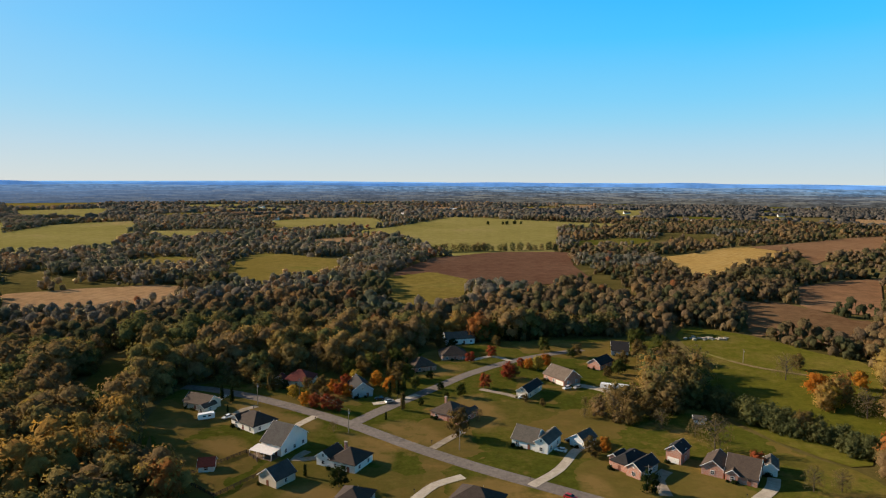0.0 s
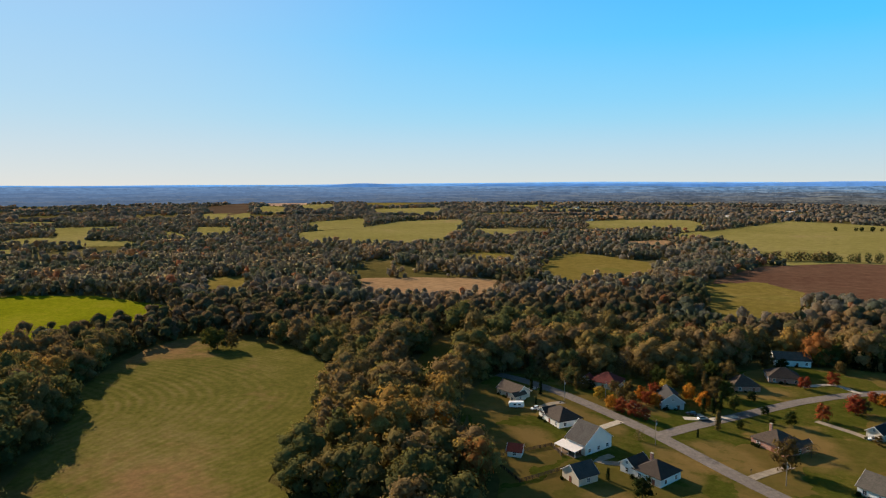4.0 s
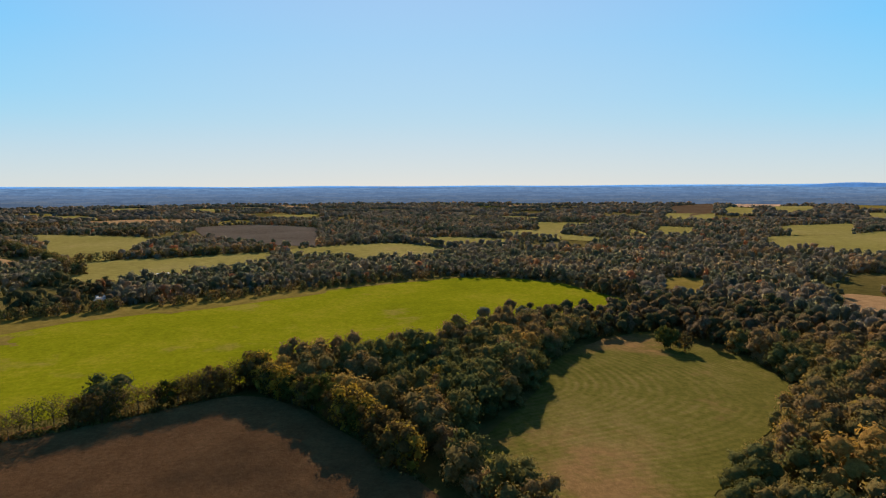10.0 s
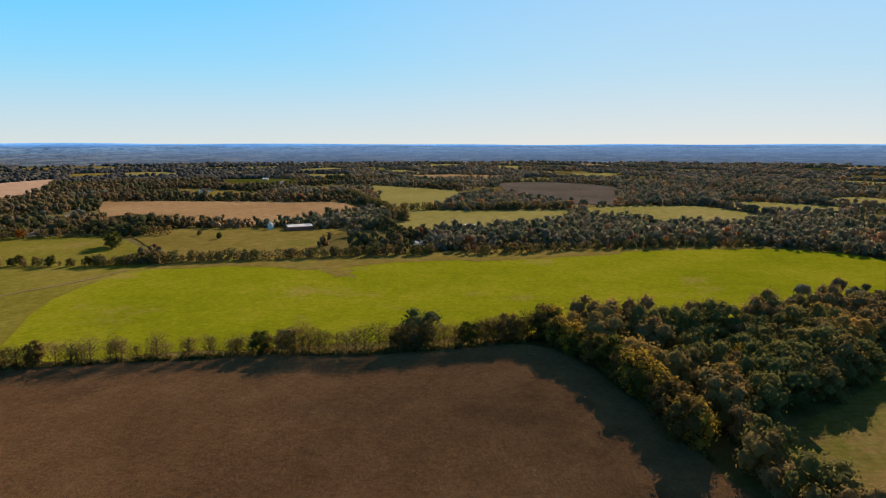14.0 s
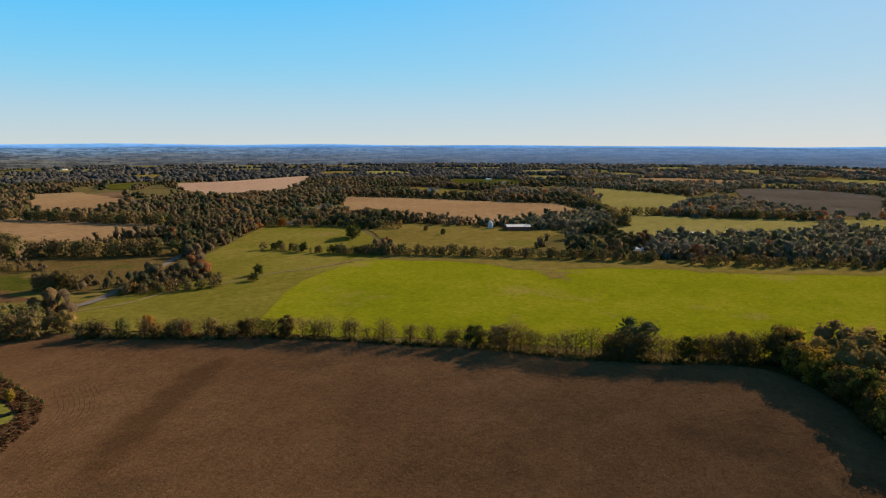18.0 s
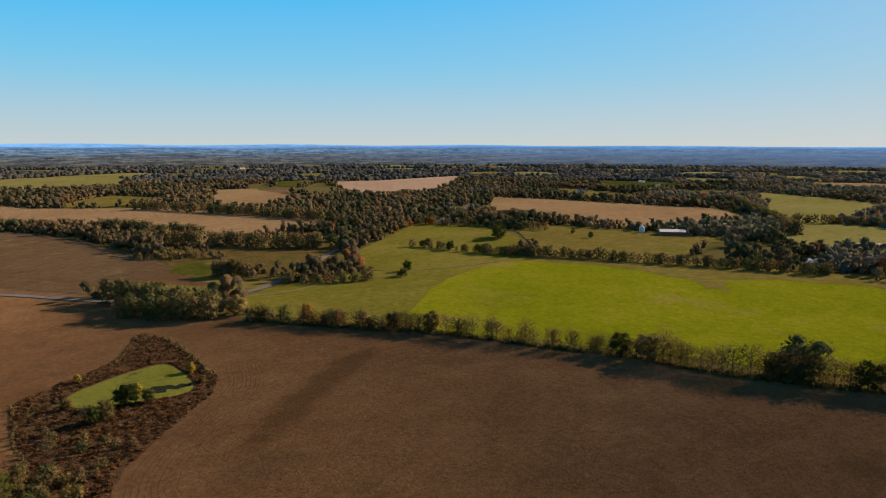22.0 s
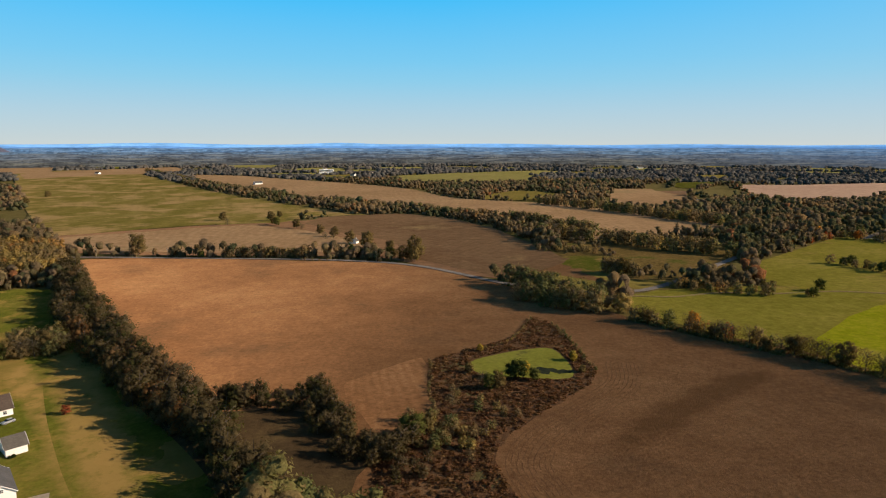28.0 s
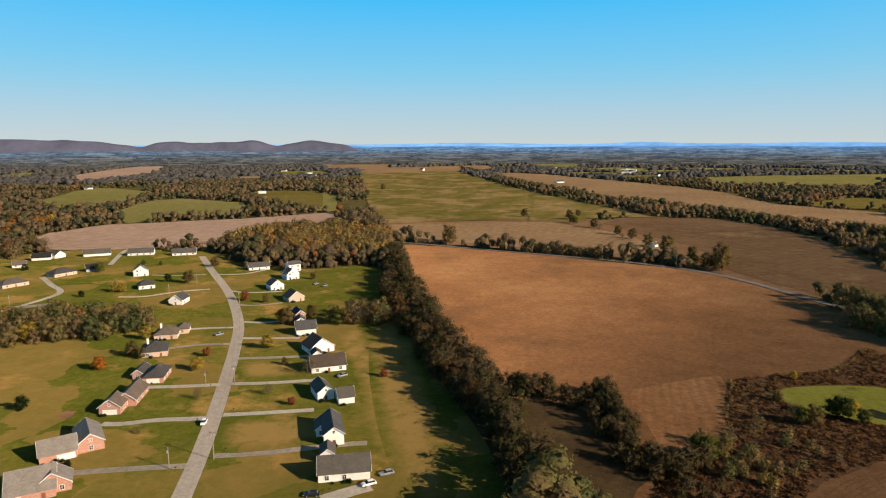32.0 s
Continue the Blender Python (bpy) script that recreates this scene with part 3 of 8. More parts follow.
# ---- the plan: outlines and lines in metres ----
FIELD_PLAN = [
    ('soil2', [(177, -762), (56, -802), (-33, -817), (-103, -824), (-180, -845), (-263, -802), (-304, -676), (-274, -460), (-194, -404), (-165, -449), (-144, -502), (-114, -539), (123, -631)], 'bare reddish brown field along the country road'),
    ('meadow', [(-213, -332), (-236, -262), (-250, -205), (-300, -215), (-420, -250), (-480, -245), (-484, -300), (-424, -300), (-348, -330), (-279, -345)], 'rough meadow grass along the crop field'),
    ('crop_green', [(-250, -218), (-348, -262), (-407, -268), (-458, -265), (-498, -205), (-516, -127), (-533, -41), (-559, 52), (-584, 144), (-597, 247), (-565, 313), (-508, 340), (-488, 340), (-393, 337), (-381, 281), (-382, 246), (-387, 199), (-342, 153), (-328, 103), (-327, 64), (-315, 31), (-300, -35), (-281, -109), (-265, -172), (-270, -133)], 'bright green winter crop field behind the hedge'),
    ('shaded_belt_grass', [(121, -578), (71, -433), (38, -324), (20, -272), (4, -240), (-13, -237), (-31, -239), (-39, -201), (-48, -187), (-37, -160), (5, -157), (12, -188), (30, -232), (58, -301), (81, -367)], 'rough grass with painted shade under the tree belt'),
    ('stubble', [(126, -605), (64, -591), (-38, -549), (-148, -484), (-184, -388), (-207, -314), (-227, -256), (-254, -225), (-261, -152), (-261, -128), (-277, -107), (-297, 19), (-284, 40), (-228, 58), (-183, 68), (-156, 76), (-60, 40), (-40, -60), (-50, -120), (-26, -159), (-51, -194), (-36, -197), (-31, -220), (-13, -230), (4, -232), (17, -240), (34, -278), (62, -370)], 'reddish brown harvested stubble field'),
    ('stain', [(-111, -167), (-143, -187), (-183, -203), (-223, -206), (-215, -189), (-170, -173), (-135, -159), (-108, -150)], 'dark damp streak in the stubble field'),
    ('weeds', [(-163, -313), (-134, -278), (-114, -271), (-86, -263), (-76, -234), (-67, -202), (-50, -190), (-35, -169), (-40, -120), (-68, -95), (-72, -145), (-74, -166), (-82, -178), (-114, -199), (-139, -212), (-149, -226), (-159, -264), (-166, -300)], 'rough patch of russet weeds around the pond'),
    ('pond', [(-101, -254), (-125, -260), (-146, -260), (-143, -239), (-136, -221), (-128, -220), (-116, -227), (-105, -232), (-98, -240)], 'small pond covered with green duckweed'),
    ('water', [(-123, -237), (-131, -232), (-139, -230), (-137, -225), (-129, -227), (-122, -231)], 'strip of open dark water in the pond'),
    ('rowcrop', [(-325, 277), (-281, 284), (-239, 280), (-184, 250), (-174, 210), (-145, 169), (-141, 144), (-85, 140), (-110, 85), (-150, 97), (-181, 95), (-207, 96), (-209, 103), (-247, 150), (-269, 165), (-300, 199), (-319, 244)], 'rolling field with curved rows of young crop'),
    ('lawn', [(-123, 276), (-115, 294), (-82, 299), (-64, 318), (-25, 335), (6, 369), (40, 380), (122, 389), (143, 390), (109, 268), (126, 221), (145, 199), (130, 120), (60, 60), (-60, 100), (-72, 184), (-92, 196), (-112, 238), (-100, 204), (-117, 242)], 'mown lawns of the housing estate'),
    ('pasture', [(158, 425), (193, 406), (213, 358), (235, 330), (146, 201), (127, 223), (112, 270), (136, 339)], 'green hillside pasture'),
    ('dry_lawn', [(-28, 241), (-14, 251), (2, 236), (4, 227), (-8, 224), (-19, 233)], 'dry tan patch of lawn before a house'),
    ('dry_lawn', [(1, 276), (18, 280), (28, 256), (22, 240), (11, 237), (4, 255)], 'dry tan patch of lawn before a house'),
    ('dry_lawn', [(-41, 233), (-30, 235), (-16, 221), (-17, 205), (-27, 212)], 'dry tan patch of lawn before a house'),
    ('dry_lawn', [(-86, 267), (-69, 259), (-48, 248), (-51, 236), (-68, 248), (-82, 254)], 'dry tan patch of lawn before a house'),
    ('dry_lawn', [(45, 204), (54, 198), (55, 186), (43, 185)], 'dry tan patch of lawn before a house'),
    ('dry_lawn', [(4, 197), (18, 201), (28, 190), (20, 183), (3, 183)], 'dry tan patch of lawn before a house'),
    ('dry_lawn', [(-88, 228), (-77, 233), (-66, 220), (-74, 211), (-87, 218)], 'dry tan patch of lawn before a house'),
    ('dry_lawn', [(-53, 185), (-40, 197), (-24, 186), (-36, 179)], 'dry tan patch of lawn before a house'),
    ('dry_lawn', [(-12, 324), (5, 330), (14, 320), (-3, 303), (-13, 307)], 'dry tan patch of lawn before a house'),
    ('hay', [(-191, -399), (-234, -433), (-274, -460), (-285, -434), (-270, -396), (-298, -356), (-285, -340), (-237, -360), (-189, -320), (-181, -342)], 'dry grass verge beside the country road'),
    ('scrub', [(-345, -604), (-377, -608), (-431, -590), (-460, -486), (-417, -422), (-320, -366), (-277, -378), (-274, -448), (-271, -479)], 'rough grass and scrub beside the farm road'),
    ('lawn', [(-279, -480), (-293, -477), (-317, -469), (-314, -428), (-285, -384), (-266, -400), (-244, -422)], 'bright green lawn beside the farm road'),
    ('lawn', [(449, -495), (397, -541), (272, -545), (218, -462), (157, -469), (127, -491), (98, -467), (73, -368), (54, -302), (33, -249), (17, -212), (8, -188), (1, -160), (30, -110), (120, -60), (260, -160), (420, -420)], 'mown lawns along the village street'),
    ('dry_lawn', [(85, -287), (76, -301), (57, -253), (39, -210), (22, -183), (11, -159), (23, -157), (39, -179), (50, -199), (61, -234)], 'dry tan lawn beside the tree belt'),
    ('dry_lawn', [(122, -260), (100, -263), (89, -246), (113, -239)], 'dry tan lawn before a house'),
    ('dry_lawn', [(99, -200), (71, -207), (60, -192), (71, -185), (92, -178)], 'dry patchy lawn before a house'),
    ('dry_lawn', [(75, -315), (58, -314), (39, -250), (28, -207), (20, -173), (32, -170), (45, -201), (59, -247)], 'dry tan back lawn beside the tree belt'),
    ('drill_rows', [(-43, -245), (-66, -258), (-85, -266), (-74, -228), (-67, -203), (-51, -192), (-45, -198), (-43, -221)], 'corner of the stubble field with close drill rows'),
    ('lawn', [(-156, 250), (-183, 344), (-168, 354), (-146, 306), (-137, 256), (-137, 236)], 'small lawn clearing in the woods'),
    ('hay', [(-479, -249), (-502, -180), (-504, -132), (-539, -69), (-545, -4), (-556, 57), (-580, 124), (-547, 118), (-528, 55), (-513, -3), (-506, -64), (-465, -126), (-480, -172)], 'broad strip of dry grass along the crop field'),
    ('hay', [(-463, -254), (-506, -124), (-550, 51), (-587, 243), (-585, 280), (-608, 251), (-577, 53), (-537, -132), (-484, -265)], 'strip of dry grass along the crop field'),
    ('hay', [(-462, -123), (-474, -113), (-471, -95), (-455, -98), (-444, -90), (-445, -106)], 'strip of dry grass along the crop field'),
    ('meadow', [(-406, -394), (-627, -495), (-648, -394), (-549, -295), (-446, -277), (-374, -297), (-353, -338)], 'rough meadow grass beside the farm road'),
    ('meadow', [(-218, -332), (-279, -341), (-348, -317), (-424, -285), (-348, -262), (-250, -218), (-229, -268)], 'rough meadow grass beside the farm road'),
    ('lawn', [(-259, -453), (-307, -458), (-275, -411)], 'small bright green lawn by the farm road'),
    ('stubble', [(-254, -484), (-258, -425), (-252, -375), (-224, -429)], 'corner of brown stubble by the road'),
    ('lawn', [(-267, -456), (-315, -463), (-266, -398)], 'small bright green lawn by the farm road'),
    ('strips', [(610, -2357), (400, -2423), (221, -2175), (68, -1587), (-33, -1264), (-100, -1091), (-160, -899), (-196, -862), (-123, -865), (-73, -810), (-7, -814), (56, -808), (159, -768), (182, -776), (307, -1231)], 'olive hay field with long tan strips'),
    ('tan', [(172, -743), (54, -780), (-32, -799), (-80, -744), (-117, -663), (-137, -606), (-144, -554), (-118, -554), (-4, -593), (126, -645)], 'tan harvested field along the country road'),
    ('old_stubble', [(-126, -857), (-233, -865), (-289, -786), (-296, -673), (-283, -526), (-277, -464), (-196, -410), (-169, -460), (-156, -507), (-169, -558), (-159, -614), (-123, -698), (-98, -788)], 'dull brown stubble field with faint rows'),
    ('tan', [(72, -2075), (-71, -1976), (-218, -1718), (-309, -1570), (-394, -1362), (-402, -1094), (-469, -996), (-533, -917), (-551, -787), (-557, -672), (-584, -613), (-514, -546), (-459, -552), (-418, -595), (-354, -551), (-361, -646), (-345, -732), (-333, -817), (-287, -932), (-222, -1037), (-168, -1168), (-72, -1400), (32, -1644)], 'tan harvested field between tree belts'),
    ('soil2', [(-732, -1048), (-816, -1109), (-928, -1099), (-797, -942), (-734, -980)], 'bare reddish brown field'),
    ('olive', [(-782, -1943), (-1064, -1989), (-1073, -1834), (-790, -1681), (-710, -1742)], 'pale olive green pasture between woods'),
    ('gold', [(890, -3292), (694, -3277), (563, -2739), (537, -2524), (671, -2471)], 'golden stubble field'),
    ('pasture', [(445, -2589), (228, -3220), (120, -2905), (168, -2619), (377, -2496)], 'green pasture between woods'),
    ('pasture', [(-62, -2983), (-243, -3130), (-255, -2718), (-53, -2569)], 'green pasture between woods'),
    ('tan', [(-912, -4060), (-1106, -4229), (-1068, -3812), (-892, -3670)], 'tan harvested field between tree belts'),
    ('hay', [(-1082, -1868), (-1204, -1856), (-1097, -1721), (-1016, -1718)], 'dry grass field edged with trees'),
    ('pink', [(-1152, -1198), (-1272, -1139), (-1468, -1114), (-1570, -1094), (-1359, -961), (-1047, -789), (-918, -797), (-906, -892)], 'pale pinkish harvested field'),
    ('tan', [(-1010, -640), (-1028, -533), (-1028, -360), (-1032, -244), (-904, -165), (-730, -227), (-734, -317), (-751, -389), (-762, -465)], 'tan harvested field between tree belts'),
    ('hay', [(-624, -359), (-692, -359), (-705, -246), (-701, -178), (-693, -150), (-515, -160), (-470, -234), (-562, -305)], 'dry grass field edged with trees'),
    ('olive', [(-1419, -249), (-1351, -124), (-1291, -57), (-1170, -33), (-885, -80), (-896, -133), (-1236, -216)], 'pale olive green pasture between woods'),
    ('olive', [(-878, -134), (-911, -60), (-910, 24), (-932, 123), (-756, 95), (-699, 19), (-681, -33), (-666, -81)], 'pale olive green pasture between woods'),
    ('fallow', [(-1516, 35), (-1556, 146), (-1480, 239), (-1388, 284), (-975, 201), (-1021, 153), (-1066, 102), (-1161, 53)], 'dull violet brown fallow field'),
    ('tan', [(-1783, -268), (-1863, -128), (-1815, 80), (-1647, 38), (-1617, -149)], 'tan harvested field between tree belts'),
    ('olive', [(-1878, 264), (-1921, 390), (-1763, 359), (-1725, 254)], 'pale olive green pasture between woods'),
    ('hay', [(-1329, -1558), (-1444, -1528), (-1266, -1352), (-1205, -1373)], 'dry grass field edged with trees'),
    ('tan', [(-808, -1204), (-892, -1158), (-857, -1105), (-825, -965), (-756, -878), (-610, -794), (-593, -873)], 'tan harvested field between tree belts'),
    ('olive', [(-2191, -992), (-2307, -720), (-2144, -690), (-2052, -907)], 'pale olive green pasture between woods'),
    ('olive', [(-1826, -518), (-1868, -410), (-1734, -396), (-1704, -467)], 'pale olive green pasture between woods'),
    ('hay', [(-1149, -1821), (-1185, -1757), (-1106, -1651), (-1079, -1700)], 'dry grass field edged with trees'),
    ('olive', [(-1086, 536), (-1162, 645), (-1120, 677), (-1215, 739), (-1386, 762), (-1262, 921), (-1155, 843), (-1140, 750), (-1021, 665), (-932, 692), (-872, 636), (-960, 578), (-1022, 556)], 'pale olive green pasture between woods'),
    ('olive', [(-1098, 886), (-905, 792), (-917, 734)], 'pale olive green pasture between woods'),
    ('olive', [(-822, 963), (-785, 1144), (-827, 1354), (-722, 1500), (-609, 1267), (-475, 908), (-513, 814), (-603, 823), (-652, 777)], 'pale olive green pasture between woods'),
    ('olive', [(-596, 1219), (-505, 1232), (-449, 1214), (-413, 1086), (-554, 1174)], 'pale olive green pasture between woods'),
    ('olive', [(-1944, 259), (-1912, 396), (-1793, 358), (-1833, 257)], 'pale olive green pasture between woods'),
    ('tan', [(-370, 527), (-334, 546), (-276, 580), (-234, 572), (-200, 472), (-237, 454), (-265, 433), (-281, 422), (-296, 421)], 'tan harvested field between tree belts'),
    ('olive', [(-573, 1213), (-451, 1173), (-400, 1016), (-529, 1140)], 'pale olive green pasture between woods'),
    ('hay', [(-383, 763), (-354, 806), (-305, 790), (-268, 679), (-326, 685)], 'dry grass field edged with trees'),
    ('hay', [(-255, 748), (-245, 852), (-196, 836), (-116, 772), (-114, 600), (-155, 614), (-161, 560), (-196, 588)], 'dry grass field edged with trees'),
    ('olive', [(-425, 1533), (-327, 1655), (-186, 1698), (-117, 1419), (-165, 1300), (-223, 1372), (-284, 1318), (-353, 1358)], 'pale olive green pasture between woods'),
    ('olive', [(-102, 1385), (-33, 1582), (25, 1747), (172, 1667), (301, 1572), (406, 1520), (362, 1331), (253, 1385), (144, 806), (88, 846), (-2, 831), (-45, 1055), (-146, 1150), (-194, 1226), (-154, 1302)], 'pale olive green pasture between woods'),
    ('tan', [(-220, 1062), (-163, 1124), (-121, 1019), (-152, 935), (-190, 958)], 'tan harvested field between tree belts'),
    ('soil', [(-54, 647), (-17, 808), (76, 888), (176, 894), (157, 777), (148, 622), (62, 593), (24, 562), (-50, 603), (-57, 620)], 'dark red brown ploughed field'),
    ('hay', [(-58, 628), (-40, 660), (-10, 680), (25, 626), (15, 472), (-21, 453), (-41, 472)], 'dry grass field edged with trees'),
    ('gold', [(268, 819), (372, 915), (463, 988), (481, 963), (499, 894), (321, 696), (251, 603), (269, 659), (242, 650), (257, 725)], 'golden stubble field'),
    ('soil2', [(478, 988), (577, 1053), (736, 1156), (841, 1208), (640, 919), (524, 847), (444, 760), (502, 901), (481, 954)], 'bare reddish brown field'),
    ('soil2', [(329, 596), (393, 631), (460, 656), (322, 458), (301, 469), (282, 480)], 'bare reddish brown field'),
    ('old_stubble', [(244, 520), (272, 516), (287, 486), (296, 446), (304, 430), (234, 362), (227, 384), (204, 393), (195, 403)], 'dull brown stubble field with faint rows'),
    ('hay', [(905, 1839), (1036, 1841), (951, 1715), (851, 1713)], 'dry grass field edged with trees'),
    ('tan', [(1089, 1718), (1162, 1674), (1026, 1477), (975, 1475)], 'tan harvested field between tree belts'),
    ('pasture', [(1257, 2493), (1351, 2405), (1204, 2177), (1144, 2247)], 'green pasture between woods'),
    ('pink', [(500, -553), (515, -632), (501, -707), (427, -755), (350, -801), (266, -881), (244, -832), (212, -658), (267, -610), (276, -556), (287, -570), (325, -552), (398, -534), (452, -538)], 'pinkish tan field behind the village'),
    ('olive', [(812, -978), (916, -1213), (929, -1323), (727, -1209), (637, -932), (661, -850)], 'pale olive green pasture between woods'),
    ('olive', [(587, -857), (636, -1020), (613, -1090), (452, -1016), (377, -811), (459, -787), (476, -716)], 'pale olive green pasture between woods'),
    ('tan', [(557, -1214), (500, -1295), (443, -1147), (496, -1140)], 'tan harvested field between tree belts'),
    ('olive', [(498, -1295), (353, -1208), (263, -872), (362, -959)], 'pale olive green pasture between woods'),
    ('pink', [(1281, -1727), (1390, -2109), (1425, -2465), (1231, -1956), (1169, -1668)], 'pale pinkish harvested field'),
    ('olive', [(1539, -1733), (1522, -1895), (1405, -1703), (1380, -1551)], 'pale olive green pasture between woods'),
    ('olive', [(2667, -3249), (2603, -3577), (2127, -2880), (2314, -2890)], 'pale olive green pasture between woods'),
    ('tan', [(1533, -3809), (1296, -3961), (841, -3319), (623, -2998), (658, -2595), (842, -2569), (1197, -3119)], 'tan harvested field between tree belts'),
    ('pasture', [(818, -2026), (694, -2114), (562, -1930), (692, -1797)], 'green pasture between woods'),
    ('hay', [(868, -1422), (845, -1508), (777, -1361), (805, -1340)], 'dry grass field edged with trees'),
    ('soil2', [(-1795, 1622), (-1932, 1982), (-1442, 1478), (-1348, 1264)], 'bare reddish brown field'),
    ('olive', [(-1487, 1330), (-1444, 1395), (-1403, 1437), (-1167, 1192), (-1182, 1127), (-1251, 1123)], 'pale olive green pasture between woods'),
    ('pink', [(-2045, 2198), (-1978, 2413), (-1538, 1853), (-1664, 1799)], 'pinkish far field between woods'),
    ('pink', [(-2172, 2677), (-1915, 2726), (-1526, 2153), (-1611, 2117)], 'pinkish far field between woods'),
    ('hay', [(-1580, 2292), (-1420, 2724), (-1154, 2191), (-1227, 2018), (-1324, 1939)], 'dry grass field edged with trees'),
    ('olive', [(-1695, 1777), (-1575, 1787), (-1321, 1493), (-1391, 1465)], 'pale olive green pasture between woods'),
    ('olive', [(-1626, 1930), (-1562, 2046), (-1284, 1674), (-1345, 1615)], 'pale olive green pasture between woods'),
    ('olive', [(-1221, 1812), (-1054, 2021), (-856, 1623), (-1022, 1539)], 'pale olive green pasture between woods'),
    ('olive', [(-1003, 1220), (-971, 1413), (-779, 1142), (-825, 1018)], 'pale olive green pasture between woods'),
    ('olive', [(-1118, 977), (-1037, 1015), (-860, 818), (-909, 793)], 'pale olive green pasture between woods'),
    ('hay', [(-504, 454), (-498, 471), (-479, 486), (-389, 394), (-407, 384), (-425, 383)], 'dry grass field edged with trees'),
    ('pasture', [(737, 2956), (951, 3025), (782, 2430), (609, 2371)], 'green pasture between woods'),
    ('olive', [(571, 2156), (675, 2139), (545, 1767), (478, 1756)], 'pale olive green pasture between woods'),
    ('hay', [(355, 3157), (590, 3243), (478, 2677), (314, 2606)], 'dry grass field edged with trees'),
    ('tan', [(897, -2837), (860, -3395), (636, -3062), (478, -2300), (664, -2149)], 'tan harvested field between tree belts'),
    ('pink', [(1305, -1724), (1403, -2066), (1457, -2457), (1191, -2024), (1085, -1671), (1088, -1487)], 'pinkish far field between woods'),
    ('tan', [(559, -2246), (374, -2432), (134, -2588), (106, -2173), (307, -2121), (475, -1940)], 'tan harvested field between tree belts'),
    ('hay', [(539, -1189), (500, -1295), (408, -1275), (293, -901), (383, -992)], 'dry grass field edged with trees'),
    ('olive', [(-492, -1832), (-760, -1940), (-910, -1763), (-725, -1413), (-574, -1460), (-422, -1493)], 'pale olive green pasture between woods'),
    ('olive', [(-39, -2975), (-208, -3234), (-274, -2916), (-194, -2337), (-61, -2335)], 'pale olive green pasture between woods'),
]
ROAD_PLAN = [
    ('estate_road', 6.2, [(-119.7, 288.6), (-106.9, 285.6), (-86.0, 276.7), (-59.7, 260.7), (-35.9, 244.0), (-8.3, 221.3), (15.0, 204.3), (38.5, 189.4), (53.4, 179.9)]),
    ('side_road', 5.8, [(-35.5, 244.0), (-24.1, 261.4), (-5.6, 286.2), (13.7, 312.1), (35.7, 334.0), (56.1, 348.0), (80.9, 360.8)]),
    ('village_street', 5.6, [(90.1, -149.1), (99.8, -181.0), (115.6, -227.3), (132.9, -274.9), (152.3, -321.6), (187.9, -385.1), (235.1, -455.8), (273.4, -514.7)]),
    ('country_road', 5.5, [(192.4, -622.8), (124.2, -613.3), (-3.2, -562.9), (-91.9, -523.3), (-146.7, -477.5), (-186.0, -392.9), (-212.3, -361.6), (-245.5, -346.5), (-288.1, -355.2), (-398.8, -415.9), (-510.1, -475.4), (-662.2, -519.1)]),
    ('country_road_far', 6, [(-621.8, -469.1), (-734.0, -519.3), (-994.8, -635.3)]),
    ('farm_track', 2.4, [(-219.2, -330.5), (-244.6, -333.5), (-268.8, -323.6), (-304.9, -322.8), (-338.6, -308.8), (-379.3, -300.9), (-412.2, -282.2), (-461.7, -269.8)]),
    ('track', 2.2, [(147.6, 356.4), (163.2, 328.6), (186.0, 311.3)]),
]
